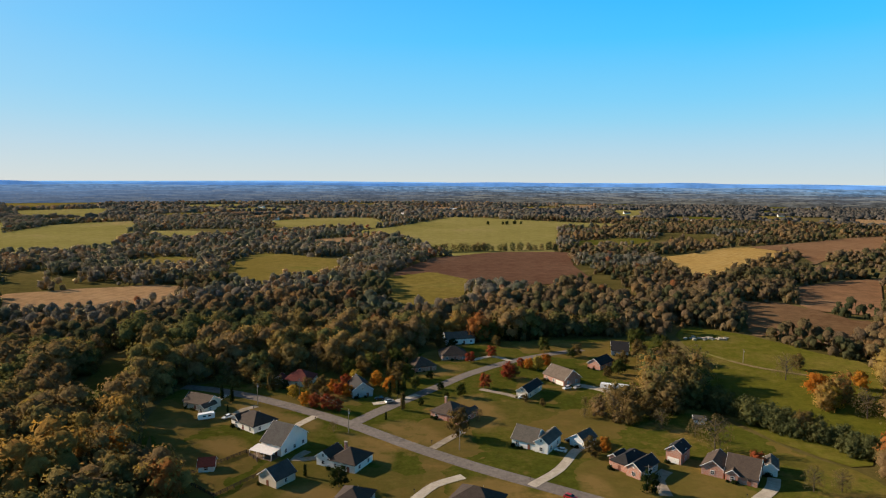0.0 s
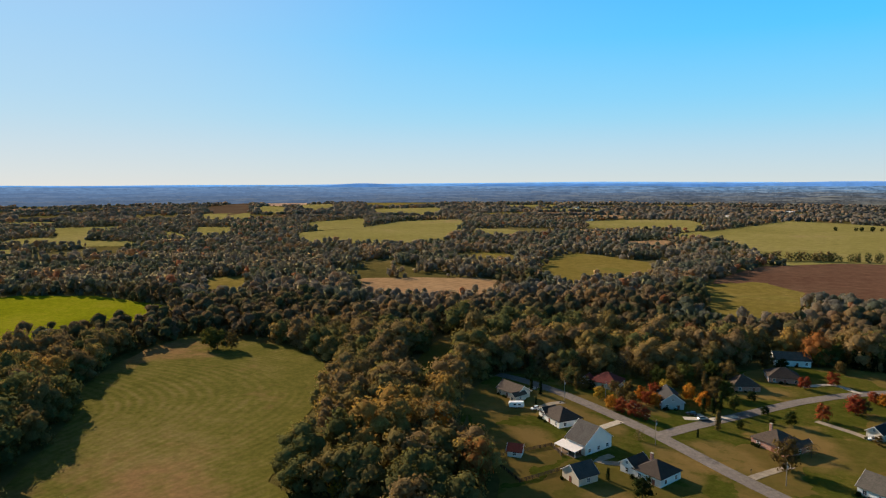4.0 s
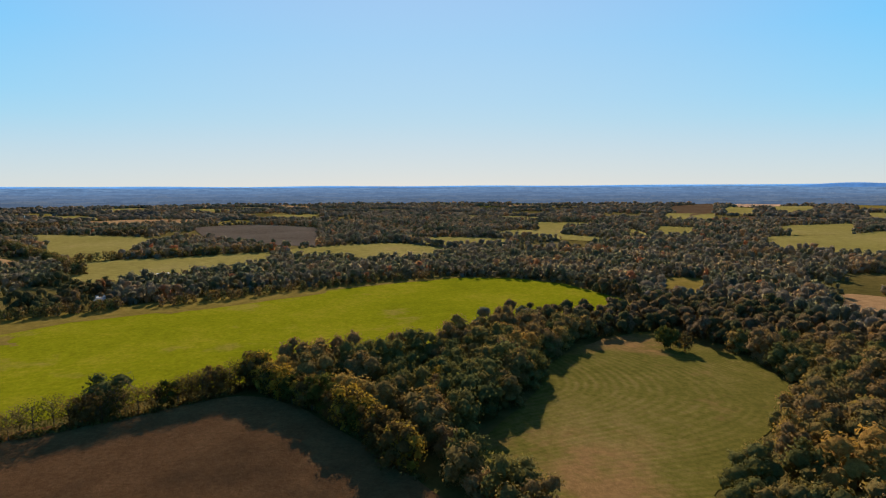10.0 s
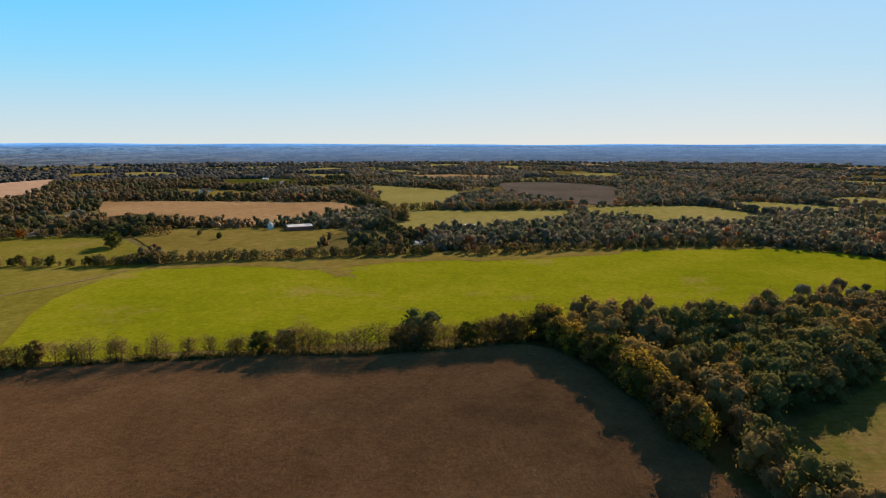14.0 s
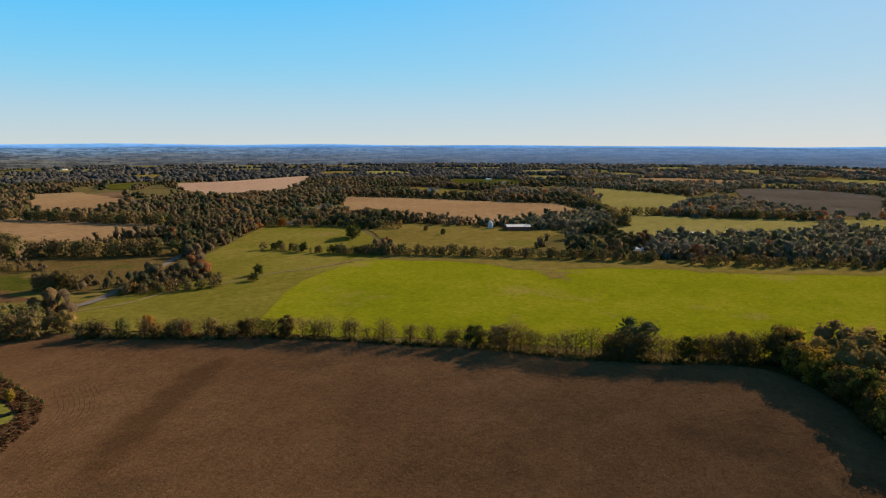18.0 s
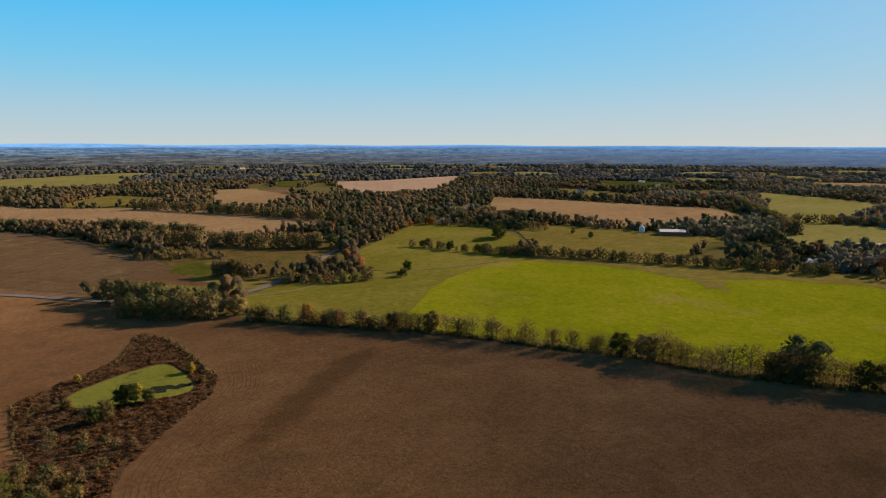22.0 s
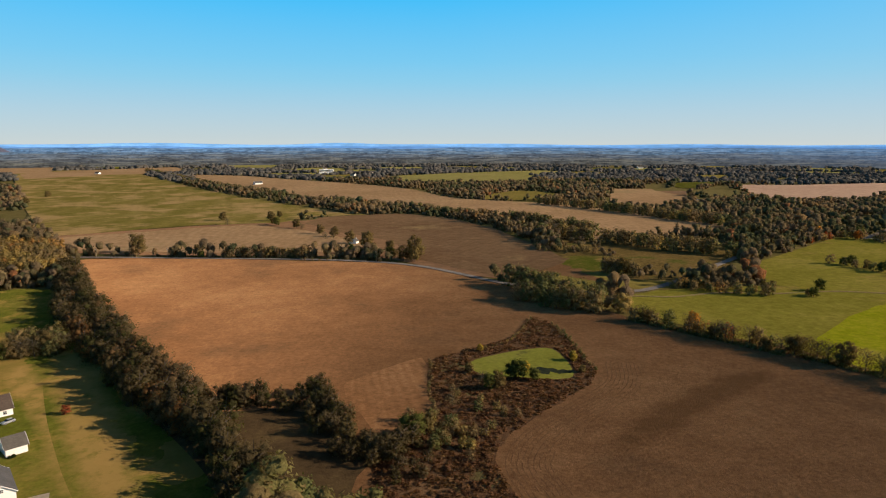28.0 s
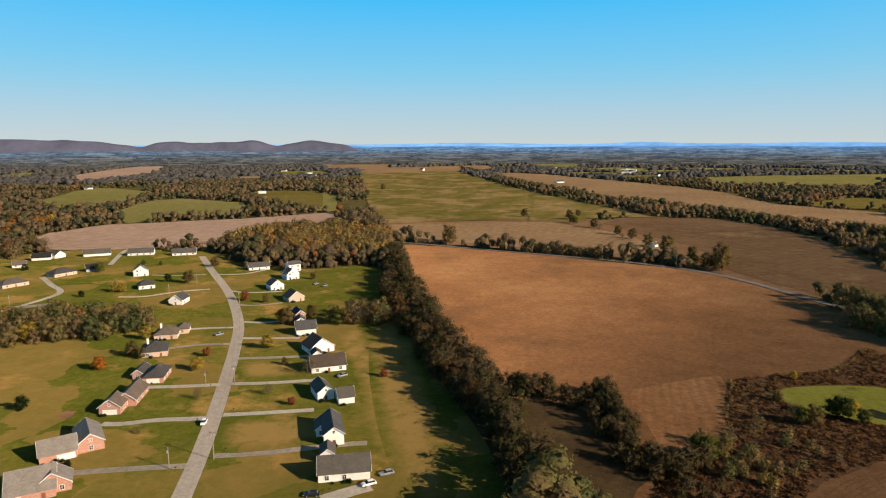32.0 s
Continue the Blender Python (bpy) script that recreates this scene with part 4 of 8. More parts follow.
HOUSE_PLAN = [
    (56.0, -162.9, -163.5, 'white', 'grey', [(0.0, 14.7, 0.0, 9, 3, 'x'), (0.4, 4.2, 11.5, 6, 3.2, 'y')], 'white ranch house with a long grey shingle roof', {'garage': (0, 0.62)}),
    (61.1, -184.8, -158.8, 'white', 'slate', [(0.0, 6.3, 0.0, 15, 4.2, 'y'), (-2.1, 3.2, 7.5, 7, 3, 'y')], 'white gabled house with slate grey roof', {}),
    (74.5, -219.7, -147.9, 'white', 'grey', [(0.0, 6.3, 0.0, 11, 3.6, 'y')], 'white gabled cottage with dark grey roof', {}),
    (65.8, -217.6, -152.6, 'white', 'grey', [(0.0, 5.9, 0.0, 7, 3, 'x')], 'plain white detached garage beside a cottage', {'garage': (0, 0.5)}),
    (86.3, -247.9, -154.2, 'white', 'brown', [(0.0, 14.6, 0.0, 10, 3, 'x'), (2.4, 4.3, 16.5, 6, 3, 'y')], 'long low white house with a brown roof', {}),
    (94.6, -271.1, -139.6, 'white', 'brown', [(0.0, 11.7, 0.0, 11, 3.2, 'y')], 'white gabled house with a steep brown roof', {}),
    (111.3, -299.1, -156.1, 'white', 'slate', [(0.0, 9.8, 0.0, 9, 3.6, 'x'), (1.2, 4.5, 16.5, 8, 3.6, 'y')], 'white house with blue grey roof', {'garage': (0, 0.3)}),
    (121.4, -326.3, -147.8, 'brick', 'dark', [(0.0, 5.3, 0.0, 10, 4, 'y')], 'dark roofed house behind a rust tree', {}),
    (139.7, -365.0, -138.0, 'pink', 'brown', [(0.0, 9.9, 0.0, 10, 3.2, 'y')], 'pale brick house with brown gable roof', {}),
    (163.0, -394.5, -139.1, 'white', 'slate', [(0.0, 8.9, 0.0, 10, 3.8, 'y')], 'white gabled house on a brick base', {}),
    (164.9, -428.3, -135.7, 'white', 'slate', [(0.0, 9.5, 0.0, 9, 4.5, 'y'), (13.4, 9.7, 26.5, 6, 6, 'x')], 'tall white house at the wood edge', {}),
    (206.5, -459.0, -148.1, 'white', 'grey', [(0.0, 15.7, 0.0, 8, 2.8, 'x')], 'low white ranch house near the wood', {}),
    (134.7, -141.1, -144.8, 'brick', 'pale', [(0.0, 11.6, 0.0, 12, 3, 'x'), (6.2, 9.1, 2.0, 7, 3, 'y')], 'brick house with pale grey roof and two gables', {}),
    (142.3, -162.7, -139.3, 'brick', 'pale', [(0.0, 10.1, 0.0, 9, 3, 'x'), (10.2, 7.5, 1.6, 14, 3.4, 'y')], 'L shaped pink brick house with pale grey roof', {'garage': (0, 0.3)}),
    (147.9, -198.3, -165.6, 'brick', 'tan', [(0.0, 7.2, 0.0, 8, 3.4, 'y'), (3.2, 6.9, 7.1, 15, 3, 'y')], 'red brick house with white garage gable', {'garage': (0, 0.5)}),
    (150.2, -228.7, -164.1, 'brick', 'dkgrey', [(0.0, 7.8, 0.0, 13, 3, 'hip'), (-5.5, 4.0, 5.3, 10, 3, 'y')], 'brick house with dark grey hipped roof', {'garage': (0, 0.5)}),
    (169.1, -257.7, -152.6, 'pink', 'dkgrey', [(0.0, 11.0, 0.0, 12, 3, 'hip')], 'pale brick house with dark hipped roof and chimney', {'chimney': 1}),
    (178.5, -283.7, -158.2, 'pink', 'tan', [(0.0, 10.7, 0.0, 11, 3, 'hip'), (9.0, 6.0, 8.4, 9, 3, 'hip')], 'pale brick house with tan hipped roof and chimney', {'chimney': 1}),
    (209.8, -351.3, -173.4, 'white', 'dkgrey', [(0.0, 8.2, 0.0, 11, 3.4, 'y')], 'white gabled house with grey roof on a lawn', {}),
    (252.0, -387.7, -143.0, 'white', 'dkgrey', [(0.0, 10.0, 0.0, 10, 3, 'hip')], 'white house with grey hipped roof', {}),
    (280.8, -427.1, -148.9, 'white', 'tan', [(0.0, 9.8, 0.0, 9, 4.5, 'y')], 'two storey white gabled house', {}),
    (335.8, -416.9, -113.3, 'pink', 'dkgrey', [(0.0, 16.6, 0.0, 11, 3, 'hip')], 'pink brick house with dark hipped roof', {}),
    (344.1, -378.9, -115.6, 'pink', 'grey', [(0.0, 16.5, 0.0, 10, 3, 'hip')], 'pink brick house beside a gravel drive', {}),
    (374.2, -500.6, -149.5, 'white', 'grey', [(0.0, 20.9, 0.0, 9, 2.8, 'x')], 'long white house backing on the tan field', {}),
    (339.6, -510.2, -157.6, 'white', 'grey', [(0.0, 20.9, 0.0, 9, 2.8, 'x')], 'long pale house backing on the tan field', {}),
    (300.8, -514.5, -156.3, 'white', 'grey', [(0.0, 19.3, 0.0, 9, 2.8, 'x')], 'long white house by the end of the street', {}),
    (392.6, -490.3, -110.6, 'white', 'grey', [(0.0, 9.3, 0.0, 9, 3, 'y')], 'small white house by the field', {}),
    (395.4, -446.9, -143.5, 'white', 'tan', [(0.0, 9.3, 0.0, 8, 2.6, 'x')], 'small pale house among trees', {}),
    (404.7, -478.2, -151.2, 'white', 'dark', [(0.0, 13.9, 0.0, 9, 2.8, 'x')], 'low house with dark roof', {}),
    (326.8, -438.8, -141.9, 'grey', 'dark', [(0.0, 8.3, 0.0, 8, 2.8, 'x')], 'dark roofed house behind a round tree', {}),
    (-108.9, 261.8, -23.8, 'beige', 'brown', [(0.0, 12.8, 0.0, 8, 3, 'x'), (11.1, 3, -2.9, 7, 3, 'y')], 'small beige house with brown roof by the turning place', {}),
    (-81.7, 242.0, -38.0, 'white', 'dkbrown', [(0.0, 13.5, 0.0, 11, 3, 'hip'), (-0.9, 4.6, 0.1, 6, 3.2, 'y')], 'white sided house with dark brown hipped roof', {}),
    (-63.5, 217.5, -27.0, 'white', 'dkgrey', [(0.0, 9.0, 0.0, 14, 4.3, 'x')], 'tall white two storey house with a covered porch', {'porch': 1}),
    (-37.5, 205.2, -25.6, 'white', 'dkbrown', [(0.0, 10.3, 0.0, 11, 3.2, 'hip'), (-5.2, 5.5, 0.2, 8, 3.4, 'y')], 'house with dark brown hipped roof and white gable', {'chimney': 1}),
    (-57.8, 194.4, -33.4, 'beige', 'dkgrey', [(0.0, 8.0, 0.0, 8, 3, 'y')], 'beige garage with grey roof behind a fence', {}),
    (-74.5, 291.3, -6.1, 'beige', 'red', [(0.0, 13.1, 0.0, 12, 3, 'hip'), (-4.1, 3.8, 0.8, 5, 3.2, 'y')], 'house with maroon hipped roof among trees', {}),
    (-39.3, 274.6, 20.3, 'grey', 'dark', [(0.0, 9.2, 0.0, 13, 3.6, 'y')], 'dark house with white edged gables among trees', {}),
    (-13.8, 313.3, 25.0, 'brick', 'brown', [(0.0, 12.2, 0.0, 12, 3, 'hip')], 'brick house with brown hipped roof', {}),
    (0.4, 336.3, 10.6, 'brick', 'dkbrown', [(0.0, 14.0, 0.0, 12, 3, 'hip')], 'brick house with dark brown roof', {}),
    (2.7, 370.3, 14.9, 'white', 'grey', [(0.0, 17.5, 0.0, 9, 3.4, 'x')], 'large white house at the wood edge', {}),
    (-4.4, 252.6, -35.3, 'brick', 'brown', [(0.0, 11.5, 0.0, 12, 3, 'hip'), (11.8, 3, -0.5, 13, 3.2, 'y')], 'brick house with brown roof and dark gable wing', {'chimney': 1}),
    (33.5, 277.6, -31.9, 'beige', 'dark', [(0.0, 5.5, 0.0, 16, 3.4, 'y')], 'pale gabled house with black roof', {'garage': (0, 0.5)}),
    (49.9, 304.5, -54.9, 'brick', 'tan', [(0.0, 13.7, 0.0, 11, 3.2, 'x')], 'brick garage house with tan roof', {'garage': (0, 0.6)}),
    (75.9, 324.4, -43.0, 'brick', 'dark', [(0.0, 7.2, 0.0, 13, 3.2, 'y')], 'brick house with black roof', {}),
    (94.7, 349.0, -13.4, 'grey', 'dark', [(0.0, 9.1, 0.0, 11, 3.2, 'x')], 'grey house with black roof by the trees', {}),
    (25.8, 224.8, -32.5, 'white', 'grey', [(0.0, 9.0, 0.0, 10, 3, 'x'), (9.2, 5.0, -0.4, 12, 4, 'y')], 'white farmhouse style house with grey and black roof', {}),
    (47.1, 225.7, -45.0, 'pale', 'grey', [(0.0, 6.2, 0.0, 8, 3, 'y')], 'pale blue detached garage with grey roof', {'garage': (0, 0.5)}),
    (57.1, 207.1, -46.9, 'brick', 'dark', [(0.0, 6.8, 0.0, 13, 3, 'hip'), (6.8, 5.3, -1.3, 11, 3.4, 'y'), (-1.7, 3.3, 2.0, 6, 3.2, 'y')], 'dark brick house with black roof and two gables', {}),
    (77.6, 212.3, -41.3, 'brick', 'dark', [(0.0, 5.3, 0.0, 8, 4.6, 'y')], 'brick two bay garage with loft and black roof', {'garage': (0, 0.5)}),
    (91.9, 198.1, -33.9, 'brick', 'brown', [(0.0, 9.5, 0.0, 12, 3, 'x'), (-7.4, 6.8, 0.5, 11, 3.2, 'y'), (0.5, 3.4, -0.6, 5, 3.2, 'y')], 'brick house with grey brown roof and twin gables', {}),
    (106.3, 202.4, -27.4, 'white', 'grey', [(0.0, 4.3, 0.0, 8, 3, 'y')], 'white garage with grey roof', {'garage': (0, 0.5)}),
    (1.7, 177.6, -25.6, 'brick', 'dkbrown', [(0.0, 14.1, 0.0, 12, 3, 'hip'), (8.0, 4.2, 1.4, 6, 3.2, 'y')], 'house with dark brown hipped roof', {}),
    (-31.9, 176.2, -14.5, 'grey', 'dkbrown', [(0.0, 9.6, 0.0, 11, 3, 'hip')], 'house with dark brown roof behind a fence', {}),
    (101.0, 247.2, -16.4, 'white', 'grey', [(0.0, 4.0, 0.0, 3, 2.2, 'x')], 'small white garden shed at the hedge', {}),
    (-79.5, 200.8, 10.5, 'white', 'red', [(0.0, 4.9, 0.0, 5, 2.4, 'x')], 'small white shed with red roof in the paddock', {}),
    (-681.3, -212.8, 117.7, 'barn', 'metal', [(0.0, 26.4, 0.0, 16, 4.5, 'x')], 'long dark red barn with pale metal roof', {}),
    (-575.8, -64.4, 86.0, 'grey', 'blue', [(0.0, 13.9, 0.0, 11, 3, 'x')], 'low house with pale blue metal roof among trees', {}),
    (-721.8, -27.9, 100.9, 'white', 'metal', [(0.0, 18.9, 0.0, 8, 2.6, 'x')], 'long white farm shed among trees', {}),
    (-118.0, -612.6, 142.5, 'white', 'grey', [(0.0, 7.5, 0.0, 6, 3, 'y')], 'small white farmhouse under trees', {}),
    (-750.5, -887.7, 118.1, 'beige', 'blue', [(0.0, 33.0, 0.0, 12, 4, 'x')], 'farm building with a blue roof', {}),
    (-802.7, -701.2, 118.0, 'white', 'metal', [(0.0, 11.9, 0.0, 9, 5, 'x')], 'white farm sheds in the trees', {}),
    (-589.5, -63.0, 103.2, 'pale', 'metal', [(0.0, 10.5, 0.0, 9, 3, 'x')], 'pale outbuilding among trees', {}),
    (-322.4, -2168.4, 163.3, 'white', 'metal', [(0.0, 47.0, 0.0, 14, 5, 'x')], 'white farm building far off', {}),
    (-133.2, -2969.1, 167.4, 'white', 'grey', [(0.0, 29.1, 0.0, 12, 4, 'x')], 'white farmhouse on a rise', {}),
    (-302.1, -2024.5, -178.5, 'white', 'metal', [(0.0, 42.3, 0.0, 14, 5, 'x')], 'white farm building far off', {}),
    (-2405.0, 1408.9, 81.7, 'white', 'metal', [(0.0, 85.6, 0.0, 20, 4, 'x')], 'huge white warehouse far off', {}),
    (-2581.0, 1984.2, 42.7, 'white', 'metal', [(0.0, 44.9, 0.0, 20, 4, 'x')], 'white warehouse far off', {}),
]
TREE_PLAN = {
    ('dark', 'narrow', 0): [(-96.2, 272.0, 7), (-90.6, 268.5, 7.5), (-88.4, 256.2, 4), (-22.3, 249.1, 4), (-44.0, 198.5, 5), (-17.6, 314.2, 9), (-23.0, 276.5, 8), (-19.7, 279.6, 8), (38.8, 380.9, 12), (42.0, 378.2, 12), (47.1, 378.4, 12), (52.2, 378.5, 12), (57.8, 381.4, 11)],
    ('orange', 'round', 0): [(-58.2, 264.9, 7), (-41.8, 276.1, 7), (-30.4, 292.3, 8), (-23.6, 284.2, 8), (44.8, 320.6, 7), (54.4, 325.9, 8), (58.5, 219.9, 6), (169.0, 279.7, 13), (196.8, 292.2, 10), (-49.2, 282.9, 7), (-103.7, 193.5, 16), (-96.4, 161.1, 11), (178.3, -241.9, 7), (127.6, -322.2, 9), (556.4, -674.7, 16), (524.2, -588.0, 14), (48.6, -330.5, 11), (-231.4, -262.9, 10), (-593.7, -498.3, 12), (-610.3, -466.8, 11)],
    ('red', 'round', 0): [(-53.4, 262.2, 7), (-47.6, 259.6, 8), (-43.2, 258.4, 6), (-45.7, 276.8, 7), (20.2, 290.0, 8), (32.7, 304.1, 9), (27.5, 344.9, 7), (15.1, 332.4, 7), (41.1, 323.6, 6), (106.3, 206.2, 7), (-44.2, 287.0, 8), (141.2, -264.1, 5), (168.5, -367.4, 7), (83.2, -215.5, 4), (55.4, -248.2, 4)],
    ('yellow', 'round', 0): [(-65.6, 275.6, 6.5), (-40.2, 292.0, 9), (49.2, 318.7, 9), (167.0, 265.9, 11), (-116.0, 152.1, 12), (-265.8, 108.4, 13), (136.3, -246.1, 6.5), (263.3, -379.8, 8), (258.5, -380.3, 7), (117.7, -278.3, 8), (239.0, -274.8, 11), (183.7, -284.9, 8), (570.6, -710.8, 15), (-111.6, -265.3, 4), (-145.3, -238.4, 4), (-145.9, -239.7, 5), (-119.4, -233.6, 5)],
    ('brown', 'narrow', 0): [(-78.3, 283.8, 10), (-25.5, 306.5, 11), (-16.2, 260.2, 9), (-78.4, 289.2, 7)],
    ('brown', 'round', 0): [(-74.9, 284.7, 7), (-20.5, 302.9, 10), (-21.3, 287.5, 9), (35.1, 306.0, 8), (74.6, 346.2, 8), (6.6, 232.3, 12), (52.9, 216.0, 8), (77.1, 256.7, 13), (84.5, 250.5, 12), (111.8, 290.4, 17), (138.0, 235.7, 11), (185.1, 324.0, 9), (82.3, 309.0, 6), (32.0, 368.5, 7), (43.4, 266.2, 4), (36.8, 271.8, 4), (64.4, 268.0, 3), (-36.6, 306.2, 8), (-89.3, 301.4, 7), (-57.4, 278.8, 6), (-51.7, 275.1, 6), (-91.3, 294.3, 9), (-84.3, 297.9, 10), (-74.9, 301.7, 9), (-73.6, 322.8, 12), (-57.3, 313.3, 11), (-51.0, 309.6, 11), (-40.0, 311.8, 10)],
    ('brown', 'round', 1): [(-30.5, 318.8, 11), (-16.7, 324.2, 12), (-55.6, 286.7, 7), (-61.3, 285.0, 7), (-33.4, 279.3, 6), (-142.3, 316.1, 15), (-148.7, 348.6, 15), (-124.6, 304.2, 9), (-129.7, 332.0, 13), (-0.6, 365.0, 9), (106.5, 337.9, 13), (103.0, 317.1, 13), (94.3, 326.9, 9), (116.1, 317.4, 17), (96.0, 257.1, 12), (76.3, 246.1, 10), (-105.9, 189.7, 14), (-132.3, 176.1, 12), (-274.9, 263.1, 11), (-140.8, 309.2, 13), (174.7, -260.1, 8), (169.1, -257.7, 6), (240.1, -471.5, 9), (308.4, -534.5, 9), (229.8, -411.5, 10), (153.7, -363.4, 6), (123.5, -318.2, 11), (115.5, -335.2, 8)],
    ('brown', 'round', 2): [(101.4, -257.3, 4), (92.9, -324.0, 10), (78.6, -326.7, 12), (147.3, -434.2, 6), (441.8, -526.1, 14), (298.1, -1214.2, 12), (632.9, -721.6, 15), (68.5, -608.9, 15), (128.2, -629.8, 9), (121.7, -627.5, 8), (-61.7, -794.6, 10), (-120.3, -542.8, 12), (-143.0, -505.4, 14), (-149.5, -497.6, 14), (-141.3, -224.6, 4), (-141.4, -526.3, 8), (-61.1, -190.3, 9), (-7.7, -167.3, 13), (-352.3, -299.0, 5), (-472.7, -351.4, 8), (-470.5, -321.8, 8), (-213.8, -279.0, 9), (-349.9, -343.6, 12), (-347.4, -330.2, 6), (-348.7, -323.3, 6), (-279.7, -394.2, 15), (-643.2, -295.4, 7), (-100.5, -220.0, 8)],
    ('brown', 'round', 3): [(-96.1, -240.4, 5), (-562.3, -3.5, 6)],
    ('green', 'round', 0): [(-16.4, 303.0, 9), (58.3, 356.5, 9), (71.0, 343.8, 6), (8.5, 277.9, 7), (111.2, 278.5, 15), (88.9, 312.9, 9), (-45.4, 306.0, 10), (-34.6, 313.8, 11), (-24.0, 324.0, 11), (-12.1, 287.7, 7), (-144.6, 331.6, 15), (-133.9, 285.1, 14), (23.2, 377.7, 12), (30.4, 383.5, 13), (112.1, 361.7, 14), (118.8, 338.2, 16), (-286.7, 258.9, 14), (-281.6, 259.2, 13), (-142.1, 322.3, 14), (-141.8, 295.1, 13), (-136.5, 264.2, 13), (96.8, -322.4, 11), (316.1, -440.1, 9), (300.7, -471.9, 5), (287.0, -473.5, 4), (16.3, -575.5, 7), (-64.0, -782.1, 11), (-107.4, -553.6, 11)],
    ('green', 'round', 1): [(-134.7, -519.8, 11), (-113.2, -533.2, 9), (-113.0, -227.4, 9), (-96.4, -220.2, 7), (-55.7, -188.7, 10), (-553.2, -336.5, 16), (-352.3, -294.8, 7), (-473.2, -364.6, 10), (-469.7, -336.6, 10), (-473.7, -308.9, 9), (-470.3, -370.2, 7), (-691.9, -550.7, 13), (-618.9, -264.4, 8), (-110.2, -228.5, 7), (-117.8, -223.1, 6), (-571.2, -347.6, 14)],
    ('orange', 'round', 8): [(576.4, -657.6, 15), (567.2, -679.1, 14), (558.3, -690.6, 13), (570.6, -639.6, 12), (-109.5, 205.3, 15), (-97.5, 164.5, 11), (-104.7, 200.2, 12)],
    ('brown', 'round', 8): [(70.3, -622.6, 19), (20.1, -601.3, 9), (-119.2, -612.8, 14), (-128.7, -580.0, 18), (-142.9, -551.4, 12), (-153.5, -507.4, 22), (-61.4, -831.8, 14), (-75.1, -868.3, 10), (-83.3, -748.1, 13), (-101.9, -690.9, 12), (-112.6, -664.1, 12), (-3.9, -851.9, 13), (294.4, -1342.7, 14)],
    ('green', 'round', 8): [(-564.3, -340.8, 17), (-371.0, -306.2, 9), (-641.5, -489.2, 11), (-643.9, -441.3, 13), (-896.3, -635.4, 10), (-891.5, -593.1, 9)],
    ('green', 'narrow', 0): [(-17.2, 284.4, 10)],
    ('twig', 'round', 0): [(14.7, 248.0, 6), (70.0, 252.1, 12), (65.3, 256.5, 9), (102.4, 282.2, 17), (99.9, 290.1, 14), (98.8, 222.1, 14), (176.0, 272.4, 12), (175.0, 254.1, 14), (168.7, 305.4, 15), (61.7, 266.6, 5), (58.7, 253.2, 5), (-41.3, 236.4, 5), (-109.6, 304.5, 9), (116.3, 190.5, 9), (125.2, 190.6, 8), (96.1, 233.4, 8), (-96.4, 297.7, 8), (-63.9, 318.0, 12), (-117.8, 311.9, 10), (127.7, 317.6, 16), (89.8, 267.1, 12), (86.0, 241.6, 9), (95.6, -223.9, 5), (120.4, -216.5, 5), (87.7, -247.0, 8), (125.3, -186.1, 3), (87.1, -323.5, 11), (82.6, -324.1, 11)],
    ('twig', 'round', 1): [(75.2, -328.3, 11), (71.7, -330.9, 10), (434.0, -496.8, 13), (443.4, -542.1, 12), (73.6, -610.7, 10), (-8.5, -801.5, 11), (-87.5, -730.2, 10), (-100.4, -651.0, 9), (-108.6, -648.1, 8), (-126.9, -528.4, 10), (-3.4, -170.3, 11), (-338.3, -343.3, 11), (-320.7, -355.6, 12), (-276.1, -401.0, 15), (-283.8, -394.0, 14), (-96.7, -226.5, 6), (-77.1, -209.4, 6)],
    ('dark', 'round', 0): [(103.9, 1463.8, 10), (138.6, 1470.1, 9), (148.2, 1472.5, 10), (166.2, 1476.9, 11), (181.8, 1480.7, 9), (-31.9, 191.3, 8), (64.7, 189.0, 8), (-0.4, 287.9, 4), (2.2, 277.0, 3), (-8.8, 266.5, 3.5), (-72.0, 286.4, 5), (-5.9, 303.3, 5), (5.8, 356.3, 8), (179.1, -199.6, 6), (246.1, -413.4, 7), (275.9, -364.1, 5), (132.9, -162.4, 3), (378.2, -439.7, 6)],
}
